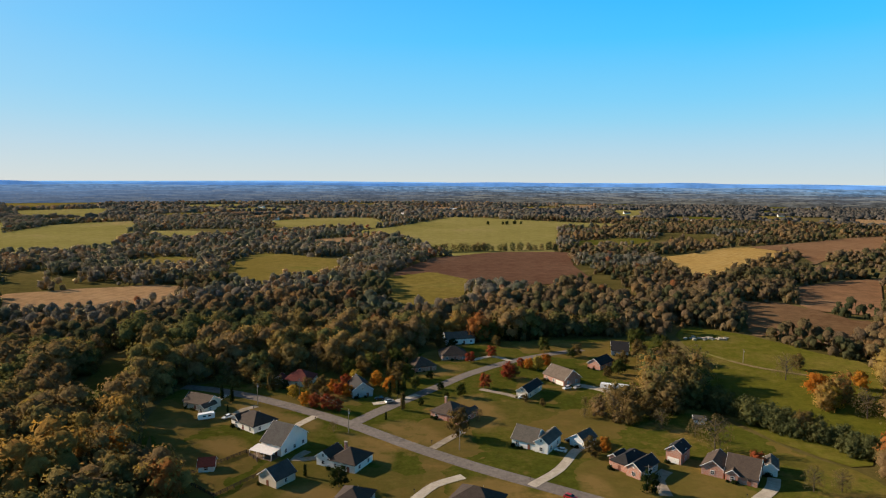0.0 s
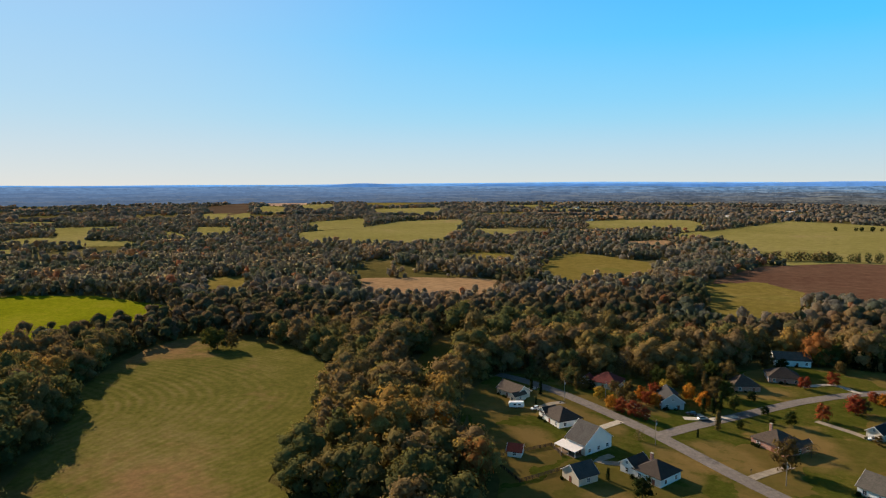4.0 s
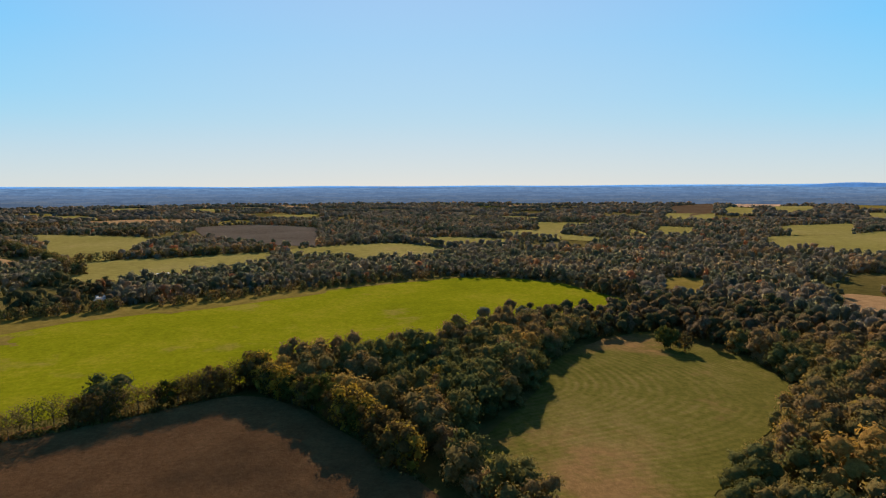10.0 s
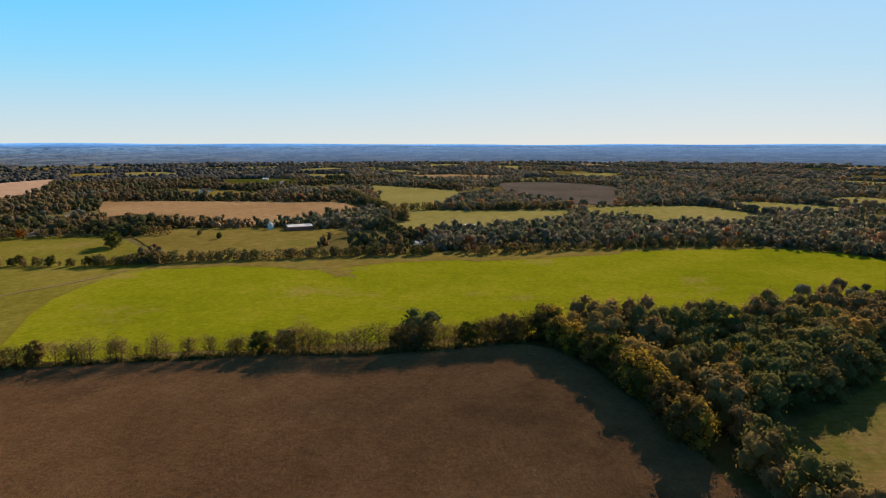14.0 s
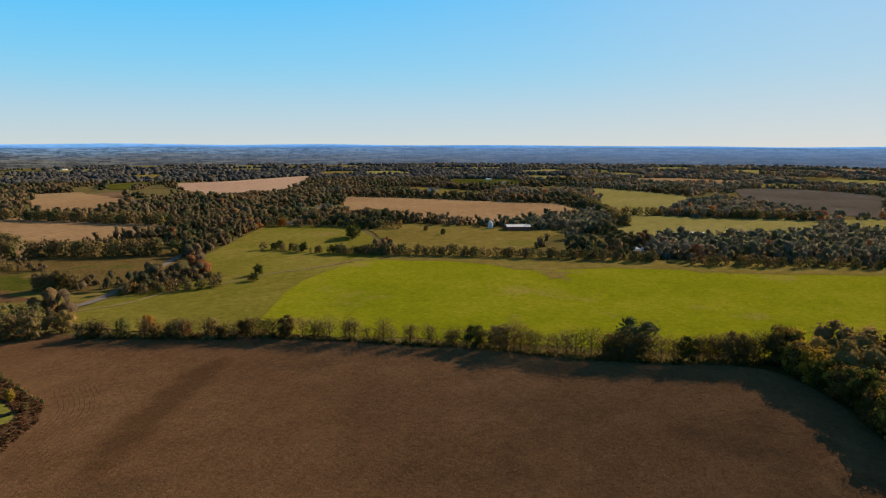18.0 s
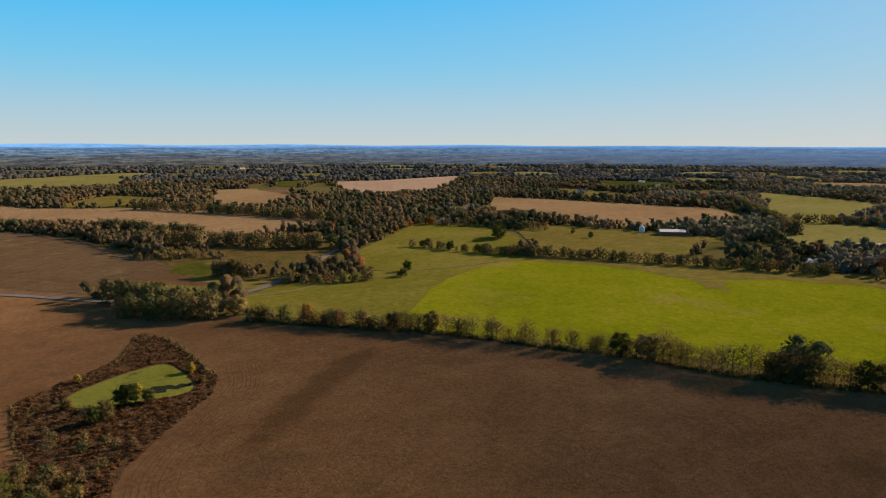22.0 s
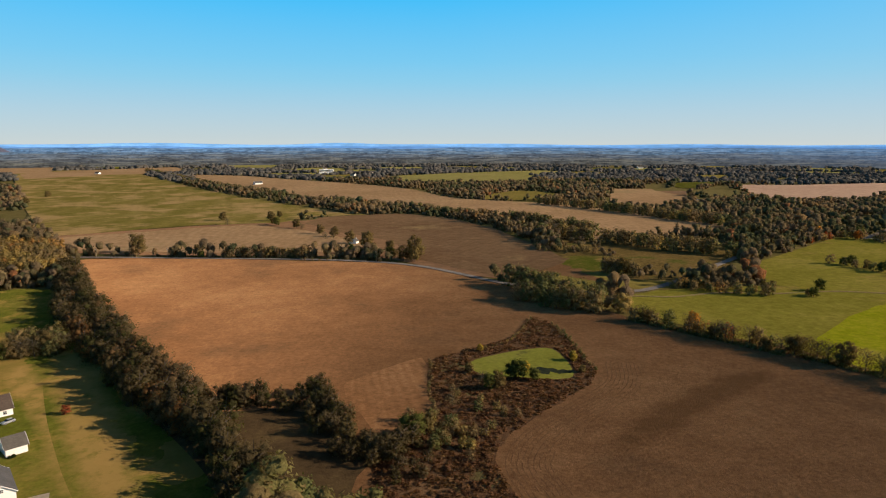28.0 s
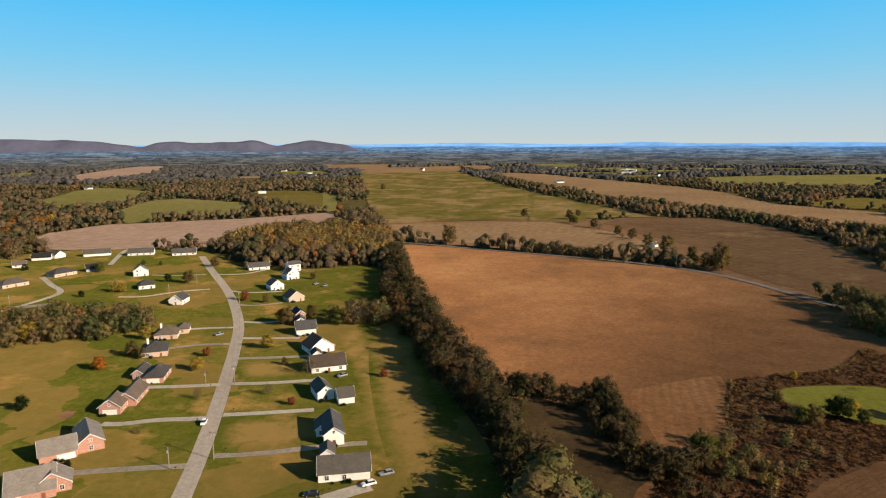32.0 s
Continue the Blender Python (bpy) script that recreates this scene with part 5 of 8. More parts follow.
TREE_ROWS = [
    ([(-244.5, -213.2), (-256.0, -176.1), (-266.9, -131.1), (-275.0, -96.6)], 3.4, 8.5, 14, 'twig brown brown green', 1.5),
    ([(-274.6, -93.7), (-277.2, -52.6), (-288.5, -12.0), (-304.5, 26.7)], 3.0, 12, 16.5, 'twig brown green brown', 1.6),
    ([(-310.8, 31.3), (-292.3, 35.4), (-267.4, 49.9), (-228.4, 60.3), (-184.5, 69.0)], 4.2, 14, 19, 'green brown brown yellow', 2.5),
    ([(-211.2, -287.6), (-223.4, -256.1), (-240.5, -213.7)], 5, 7, 12.5, 'brown green brown twig', 1.5),
    ([(-187.1, -390.6), (-191.7, -362.0), (-209.3, -317.0)], 4.5, 13, 18, 'green brown green', 3),
    ([(-5.5, -568.0), (-34.9, -558.7), (-66.5, -541.6)], 2.8, 9, 12, 'brown twig brown', 1.5),
    ([(-63.4, -536.1), (-82.6, -523.8)], 5, 2, 4, 'brown', 1.5),
    ([(-283.1, -347.7), (-304.1, -323.6), (-330.8, -304.8)], 6, 5, 11, 'brown twig green', 3),
    ([(109.6, -532.9), (71.1, -398.5), (44.3, -312.8), (25.1, -264.1), (14.9, -239.2)], 3.0, 10, 16.5, 'brown brown green twig yellow', 5),
    ([(99.2, -471.1), (69.1, -362.0), (51.3, -302.2), (31.6, -256.3), (16.7, -219.8)], 3.4, 9, 15, 'brown twig brown green rust brown', 6),
    ([(16.7, -233.2), (6.9, -204.4), (-1.6, -178.5), (-6.8, -158.0)], 2.8, 11, 15, 'twig brown brown green', 5),
    ([(3.9, -240.5), (-4.8, -235.7), (-13.4, -235.6)], 2, 8, 11, 'twig brown green', 3),
    ([(-26.3, -237.1), (-31.4, -236.1), (-32.6, -213.6), (-33.8, -196.9)], 1.7, 5, 10, 'brown twig brown green', 4),
    ([(-30.6, -192.6), (-35.8, -182.6), (-43.4, -180.1), (-53.3, -188.1)], 2.2, 5, 10, 'twig brown brown', 4),
    ([(17.8, -254.1), (1.4, -241.4), (-14.3, -232.5), (-29.2, -220.8), (-36.8, -207.1)], 2.6, 4, 8.5, 'brown twig brown', 4),
    ([(-34.4, -204.3), (-39.8, -185.2), (-45.0, -170.3), (-52.9, -162.4)], 3, 3, 7, 'brown twig brown', 5),
    ([(-473.7, -300.1), (-486.1, -266.5), (-508.7, -200.1), (-526.2, -129.1), (-544.6, -42.3)], 3.4, 7, 12, 'brown brown green brown', 3),
    ([(-545.4, -13.2), (-561.5, 52.0), (-587.2, 145.0), (-600.9, 248.2)], 6, 6, 11, 'brown green brown', 4),
    ([(-84.1, -255.9), (-74.4, -227.9), (-68.1, -201.1)], 2.6, 1.6, 3, 'brown', 0.8),
    ([(-115.5, -267.5), (-132.5, -275.6), (-159.9, -307.9)], 3, 1.5, 2.6, 'brown yellow brown', 0.8),
    ([(-164.7, -294.2), (-158.3, -261.7), (-147.7, -226.0)], 2.6, 1.6, 3.2, 'brown green brown', 1),
    ([(-80.8, -219.5), (-86.9, -206.0), (-92.5, -193.5), (-71.4, -178.2)], 4, 2.5, 5, 'brown green brown', 4),
    ([(-498.3, -932.2), (-534.3, -804.8), (-555.4, -669.3), (-571.1, -589.1)], 6, 13, 18, 'brown brown twig green', 4),
    ([(-321.3, -607.4), (-351.5, -549.7), (-379.6, -489.2), (-416.6, -431.6)], 4.5, 13, 18, 'green brown brown twig', 6),
    ([(-410.9, -429.2), (-450.5, -437.1), (-500.6, -454.1), (-590.0, -482.6)], 6, 6, 10, 'yellow brown rust green', 2),
    ([(-209.5, -285.1), (-222.9, -261.5), (-241.8, -218.3)], 7, 7, 11.5, 'brown green brown rust', 2),
    ([(-171.5, -352.3), (-185.8, -328.9), (-201.6, -307.2)], 3, 12, 17, 'brown green', 4),
    ([(-467.1, -376.3), (-473.0, -323.5), (-490.0, -252.0)], 6, 5, 10, 'brown green twig', 2),
    ([(-291.5, -344.8), (-314.4, -327.3), (-341.5, -311.4)], 3.6, 5, 9, 'brown twig rust brown', 3),
    ([(-271.4, -406.2), (-286.5, -388.8)], 2.6, 9, 14, 'twig brown', 3),
    ([(-272.0, -516.9), (-314.3, -485.8)], 4, 4, 8, 'brown twig', 4),
    ([(-609.0, -480.9), (-631.4, -415.1), (-647.1, -329.9)], 6, 8, 12, 'brown twig green', 3),
    ([(220.5, -2347.5), (33.3, -1678.3), (-93.6, -1242.9), (-181.3, -1019.0), (-263.6, -913.4)], 9, 9, 14, 'brown brown green', 5),
    ([(-266.8, -894.7), (-312.2, -784.9), (-343.3, -696.2), (-368.5, -632.0)], 7, 9, 15, 'brown green brown', 5),
    ([(-887, -133), (-918, -60), (-917, 24), (-932, 123)], 6, 10, 15, 'brown green brown twig', 3),
    ([(-1142, -240), (-955, -166), (-821, -118), (-770, -97)], 4, 13, 18, 'green brown green', 5),
    ([(-339, -710), (-354, -659), (-365, -613), (-369, -574)], 4, 14, 20, 'green brown green brown', 4),
    ([(-63, 851), (-18, 874), (78, 904), (170, 925)], 6, 9, 15, 'green brown green brown', 3),
]
CLUMPS = [
    ([(278, -301), (257, -321), (211, -324), (185, -294), (211, -277), (245, -264)], 11, 6.5, 0.42),
    ([(100, -322), (103, -345), (75, -352), (68, -322)], 11, 6.5, 0.42),
    ([(417, -459), (473, -523), (467, -568), (430, -512)], 11, 8, 0.42),
    ([(-103, 286), (-81, 286), (-84, 305), (-110, 305)], 9, 7, 0.42),
    ([(-2, -179), (-16, -182), (-17, -162), (-2, -157)], 9, 6, 0.66),
    ([(273, -554), (280, -576), (267, -656), (202, -690), (132, -626), (108, -514), (169, -507), (220, -535)], 15, 6.5, 0.7),
    ([(-58, -203), (-71, -199), (-77, -181), (-71, -164), (-51, -186)], 5, 5, 0.42),
    ([(111, 266), (122, 247), (137, 226), (151, 208), (156, 216), (142, 236), (127, 258), (118, 279)], 8.0, 2.7, 0.05),
    ([(85, 264), (104, 312), (121, 328), (126, 304), (111, 266), (92, 253)], 14.5, 6.5, 0.38),
    ([(63, 256), (72, 270), (84, 271), (80, 250), (67, 246)], 9, 5.5, 0.55),
    ([(158, 258), (174, 284), (188, 292), (172, 262)], 11, 6, 0.85),
    ([(31, 386), (113, 395), (117, 410), (36, 405)], 14, 5, 0.42),
]
POLES = [
    (92.0, -172.5, 9.6),
    (102.6, -165.7, 7),
    (123.1, -228.2, 7),
    (112.8, -231.9, 8.5),
    (150.4, -319.5, 8.5),
    (222.1, -373.3, 8.5),
    (297.9, -331.7, 8.5),
    (293.1, -363.7, 8.5),
    (168.0, -357.5, 8.5),
    (212.3, -417.2, 8.5),
    (221.2, -407.0, 8.5),
    (-35.3, 234.9, 9.6),
    (-78.8, 265.9, 9.6),
    (6.6, 220.5, 8),
    (162.2, 336.0, 8),
    (-62.9, 274.9, 9),
    (101.0, -605.2, 9),
    (43.7, -585.1, 9),
    (-121.3, -513.0, 9),
    (64.2, 189.8, 9),
]
WIRES = [(11, 15), (15, 12), (0, 3), (3, 4), (0, 1)]
FENCES = [
    [(-83.9, 196.3), (-68.5, 216.4)],
    [(-83.9, 196.3), (-68.6, 184.3)],
    [(-68.6, 184.3), (-57.6, 201.2)],
    [(-68.5, 216.4), (-62.8, 209.6)],
]
CARS = [
    ('white', 41.4, -163.4, 43.1, -162.3),
    ('black', 55.6, -156.1, 58.1, -155.5),
    ('white', 107.4, -196.1, 106.5, -192.6),
    ('silver', 37.6, -169.8, 38.9, -169.0),
    ('silver', 150.6, -295.5, 151.9, -293.4),
    ('silver', 72.6, -246.1, 74.1, -244.6),
    ('white', 42.6, 219.2, 40.7, 220.1),
    ('white', 36.0, 275.4, 33.8, 275.4),
    ('white', 58.3, 289.2, 55.6, 287.5),
    ('silver', 63.5, 290.1, 61.0, 288.4),
    ('black', 47.4, 227.2, 46.1, 229.3),
    ('black', -27.1, 272.7, -29.6, 272.6),
    ('white', -86.3, 249.2, -87.2, 247.9),
    ('white', -405.9, -403.0, -398.0, -398.1),
    ('silver', 131.9, -411.8, 133.9, -408.0),
    ('silver', 139.3, -416.3, 141.3, -412.5),
    ('silver', -22.4, 269.1, -20.0, 270.6),
    ('red', 39.3, 184.8, 40.8, 183.8),
]
VANS = [
    (-94.2, 247.8, -99.3, 245.3),
    (77.3, 289.6, 74.3, 291.2),
    (83.5, 288.1, 80.0, 289.7),
    (84.3, 281.8, 79.9, 282.5),
]
DRIVES = [
    (3.2, [(93.2, -174.6), (78.1, -178.6), (63.5, -184.1), (52.5, -187.8), (48.1, -188.7)]),
    (3.2, [(104.3, -204.0), (90.0, -207.6), (73.5, -212.1)]),
    (3.2, [(115.1, -232.8), (99.3, -235.9), (82.1, -241.1)]),
    (3.2, [(126.0, -262.7), (108.8, -266.3), (93.0, -270.5)]),
    (3.2, [(137.2, -292.2), (122.6, -293.9), (108.9, -296.5)]),
    (3, [(149.4, -320.8), (136.7, -321.1), (123.9, -329.5)]),
    (3, [(171.1, -357.1), (158.1, -355.9), (143.8, -364.5)]),
    (3, [(194.2, -392.6), (175.8, -388.1), (155.0, -393.8)]),
    (3, [(225.7, -441.7), (205.7, -446.0), (193.6, -465.0)]),
    (3.2, [(97.6, -168.0), (112.6, -164.5), (127.8, -160.4), (133.4, -158.4)]),
    (3.4, [(107.9, -200.7), (124.9, -197.2), (135.7, -192.7), (142.5, -191.9)]),
    (3.2, [(118.9, -231.8), (131.5, -228.4), (146.5, -225.5)]),
    (3, [(138.7, -282.9), (153.6, -279.4), (164.3, -272.9)]),
    (3, [(149.2, -309.9), (162.0, -307.3), (175.2, -302.7)]),
    (3, [(205.6, -394.7), (221.6, -386.2), (237.4, -370.0), (252.6, -366.8)]),
    (3, [(232.0, -440.9), (252.9, -434.4), (270.7, -434.5)]),
    (4, [(327.9, -468.9), (352.3, -520.5), (360.5, -541.4)]),
    (4, [(346.3, -417.7), (322.1, -395.5), (298.0, -372.6), (297.0, -335.8), (299.7, -326.3)]),
    (7, [(293.7, -336.2), (281.8, -344.4)]),
    (5, [(52.2, -154.5), (45.8, -159.6), (41.0, -163.1)]),
    (3.4, [(-51.4, 252.4), (-55.9, 243.7), (-57.3, 240.1)]),
    (3.2, [(-78.5, 263.8), (-83.0, 258.9), (-84.8, 253.6)]),
    (3.2, [(-96.5, 278.0), (-98.6, 266.2), (-101.5, 257.9)]),
    (3.4, [(28.5, 193.0), (39.6, 205.1), (47.9, 219.8), (50.9, 222.3)]),
    (3, [(-3.2, 221.4), (4.1, 231.8), (8.5, 237.3)]),
    (3.5, [(-7.7, 184.1), (-1.8, 193.3), (7.3, 199.3)]),
    (4, [(92.8, 182.1), (103.7, 191.8), (108.6, 199.6)]),
    (4, [(69.2, 187.0), (70.4, 198.2), (75.3, 204.4)]),
    (4.5, [(85.5, 277.2), (73.3, 289.5), (61.8, 297.7)]),
    (3.2, [(-20.0, 270.6), (-10.5, 279.8)]),
    (3, [(18.0, 288.3), (30.3, 280.6), (34.9, 276.2)]),
    (3, [(37.5, 336.2), (27.5, 344.9), (14.6, 335.6)]),
    (3.4, [(-29.6, 267.5), (-22.5, 270.6), (-25.4, 274.9)]),
    (3, [(-47.2, 218.2), (-50.6, 211.2), (-43.1, 212.6)]),
    (4, [(-627.1, -495.1), (-648.5, -394.2), (-670.3, -329.8), (-681.4, -222.7)]),
]
RUBBLE = (165.8, 388.8)
TARPS = [[(162.1, -195.2), (162.2, -200.6), (158.4, -200.5), (156.7, -194.4)]]
HARVEST_LINE = [(-156.5, -234.4), (-142.5, -213.7), (-118.5, -199.3), (-95.6, -186.5), (-82.0, -174.5), (-74.0, -161.9), (-71.5, -143.4)]
HARVEST_SIDE = 1


FIELD_NAMES = {"dry_lawn": "lawn", "shaded_belt_grass": "rough_grass", "lawn": "lawn", "pasture": "pasture", "pond": "pond", "water": "pond_water", "weeds": "weed_patch", "scrub": "rough_grass"}


def build_fields():
    for i, (kind, outline, label) in enumerate(FIELD_PLAN):
        far = min(math.hypot(*p) for p in outline) > 400
        o = rounded(outline, 2, 0.1 if far else 0.2)
        rng = np.random.default_rng(i)
        if kind not in ("pond", "lawn"):
            o = o + rng.normal(0, 0.006, o.shape) * (2.5 if far else np.hypot(o[:, 0], o[:, 1])[:, None] * 0.0036) / 0.006
        if kind == "dry_lawn":
            o = rounded(outline, 3)
            o = o.mean(0) + (o - o.mean(0)) * 1.25
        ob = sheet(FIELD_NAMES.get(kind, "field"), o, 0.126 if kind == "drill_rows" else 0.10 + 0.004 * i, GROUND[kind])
        if kind in ("dry_lawn", "stain"):
            co = np.zeros(len(ob.data.vertices) * 3, np.float32)
            ob.data.vertices.foreach_get("co", co)
            co = co.reshape(-1, 3)
            depth = near_line(np.vstack([o, o[:1]]), co[:, 0], co[:, 1])
            at = ob.data.attributes.new("fade", "FLOAT", "POINT")
            at.data.foreach_set("value", np.clip(depth / max(1.0, depth.max() * 0.75), 0, 1).astype(np.float32))
        tagged(ob, label, FIELD_NAMES.get(kind, "field").replace("_", " "), kind="structure")
        (THIN if kind == "scrub" else OPEN).append(o)


def build_far_fields():
    """The patchwork of fields and woods beyond the farms: crooked plots, some with hedgerows along their edges."""
    rng = np.random.default_rng(77)
    kinds = ["olive", "hay", "tan", "olive", "soil2", "hay", "olive", "pasture"]
    size = 190.0
    k = int(2600 / size) + 2
    i, j = np.meshgrid(np.arange(-k, k + 1), np.arange(-k, k + 1), indexing="ij")
    u = (i + rng.uniform(-0.33, 0.33, i.shape)) * size * 1.25
    v = (j + rng.uniform(-0.33, 0.33, i.shape)) * size * 0.85
    px, py = u * math.cos(0.6) - v * math.sin(0.6), u * math.sin(0.6) + v * math.cos(0.6)
    taken = list(OPEN)
    for a in range(2 * k):
        for b in range(2 * k):
            o = np.array([(px[c, d], py[c, d]) for c, d in ((a, b), (a + 1, b), (a + 1, b + 1), (a, b + 1))])
            mid = o.mean(0)
            r = math.hypot(*mid)
            az = math.degrees(math.atan2(-mid[0], mid[1])) % 360
            draw, kind, edges = rng.uniform(0, 1), kinds[int(rng.integers(0, len(kinds)))], rng.uniform(0, 1, 4)
            if not 900 < r < 2560 or 232 < az < 318 or draw > (0.62 if 15 < az < 75 else 0.45):
                continue
            grid = np.array([o[0] * (1 - s) * (1 - t) + o[1] * s * (1 - t) + o[2] * s * t + o[3] * (1 - s) * t for s in (0, 0.25, 0.5, 0.75, 1) for t in (0, 0.25, 0.5, 0.75, 1)])
            if any(inside(p, grid[:, 0], grid[:, 1]).any() for p in taken):
                continue
            for q, w, e in zip(o, np.roll(o, -1, 0), edges):
                if e < 0.75:
                    n = int(np.hypot(*(w - q)) / (8 if r < 1700 else 14))
                    for f in np.linspace(0, 1, n):
                        if rng.uniform(0, 1) < 0.8:
                            HEDGES.append(q + (w - q) * f + rng.normal(0, 1.5, 2))
            o = mid + (rounded(o) - mid) * 0.94
            o = o + rng.normal(0, 2.0, o.shape)
            tagged(sheet("field", o, 0.4, GROUND[kind]), "small far field between woods", "field", kind="structure")
            OPEN.append(o)


def ribbon(name, line, width, lift, material, thick=0.12, parent=None):
    """A road: a slab along a line, with real edges."""
    p = np.asarray(line, float)
    d = np.gradient(p, axis=0)
    nrm = np.column_stack([-d[:, 1], d[:, 0]]) / np.hypot(d[:, 0], d[:, 1])[:, None]
    z = land(p[:, 0], p[:, 1]) + lift + np.hypot(p[:, 0], p[:, 1]) * 0.0004
    k = len(p)
    L, R = p + nrm * width / 2, p - nrm * width / 2
    v = np.vstack([np.column_stack([L, z]), np.column_stack([R, z]), np.column_stack([L, z - thick]), np.column_stack([R, z - thick])])
    i = np.arange(k - 1)
    f = np.vstack([np.column_stack([i + k, i + k + 1, i + 1, i]), np.column_stack([i, i + 1, i + 1 + 2 * k, i + 2 * k]), np.column_stack([i + k + 1, i + k, i + 3 * k, i + 1 + 3 * k])])
    ob = raw(name, v, f, [material], parent)
    ob.data.shade_flat()
    return ob


def build_harvest_lines():
    """Lines that the combine left in the stubble, following the edge of the weed patch."""
    line = smooth_line(HARVEST_LINE, 3.0)
    d = np.gradient(line, axis=0)
    side = np.column_stack([-d[:, 1], d[:, 0]]) / np.hypot(d[:, 0], d[:, 1])[:, None]
    vs, fs, base = [], [], 0
    rng = np.random.default_rng(12)
    for k in range(9):
        p = line + side * HARVEST_SIDE * (2.5 + k * 1.7) + rng.normal(0, 0.12, line.shape)
        for s, w in ((0, 0.28),):
            z = np.full(len(p), 0.155 + 0.002 * k) + np.hypot(p[:, 0], p[:, 1]) * 0.0004
            vs += [np.column_stack([p + side * w / 2, z]), np.column_stack([p - side * w / 2, z])]
            i = np.arange(len(p) - 1) + base
            i = i[rng.uniform(0, 1, len(i)) < 0.96 - 0.03 * k]
            fs.append(np.column_stack([i + len(p), i + len(p) + 1, i + 1, i]))
            base += 2 * len(p)
    ob = raw("harvest_lines", np.vstack(vs), np.vstack(fs), [TRODDEN])
    tagged(ob, "dark curved harvest lines in the stubble", "field rows", kind="stuff")


def build_roads():
    for i, (name, width, pts) in enumerate(ROAD_PLAN):
        line = smooth_line(pts)
        ROADS.append((line, width))
        track = "track" in name
        tagged(ribbon(name, line, width, (0.45 if i > 2 else 0.2) + 0.01 * i, DIRT if track else ASPHALT if name == "village_street" else DIM_ASPHALT, 0.2), "pale dirt farm track" if track else "worn grey asphalt road without markings", "track" if track else "road", kind="structure")


# ---- trees ----
def leaf_quads(rng, pos, nrm, size, corners=4):
    """Leaf clumps: one ragged quad (or triangle) at each place, roughly facing nrm."""
    n = len(pos)
    nn = nrm + rng.normal(0, 0.4, (n, 3))
    nn /= np.linalg.norm(nn, axis=1)[:, None]
    t = np.cross(nn, rng.normal(0, 1, (n, 3)))
    t /= np.linalg.norm(t, axis=1)[:, None] + 1e-9
    b = np.cross(nn, t)
    s = size * rng.uniform(0.6, 1.4, (n, 1))
    shape = ((-0.6, -0.5), (0.55, -0.6), (0.6, 0.55), (-0.5, 0.6)) if corners == 4 else ((-0.65, -0.5), (0.65, -0.45), (0.0, 0.75))
    pts = [pos + (t * cx + b * cy) * s * rng.uniform(0.6, 1.25, (n, 1)) + nn * s * rng.uniform(-0.2, 0.2, (n, 1)) for cx, cy in shape]
    return np.stack(pts, 1)


def ball(level):
    """Corner triples of a sphere of 8 or 32 faces."""
    p = np.array([(1, 0, 0), (0, 1, 0), (-1, 0, 0), (0, -1, 0), (0, 0, 1), (0, 0, -1)], float)
    f = p[np.array([(0, 1, 4), (1, 2, 4), (2, 3, 4), (3, 0, 4), (1, 0, 5), (2, 1, 5), (3, 2, 5), (0, 3, 5)])]
    for _ in range(level):
        a, b, c = f[:, 0], f[:, 1], f[:, 2]
        d, e, g = a + b, b + c, c + a
        f = np.concatenate([np.stack(t, 1) for t in ((a, d, g), (d, b, e), (g, e, c), (d, e, g))])
        f /= np.linalg.norm(f, axis=2)[:, :, None]
    return f


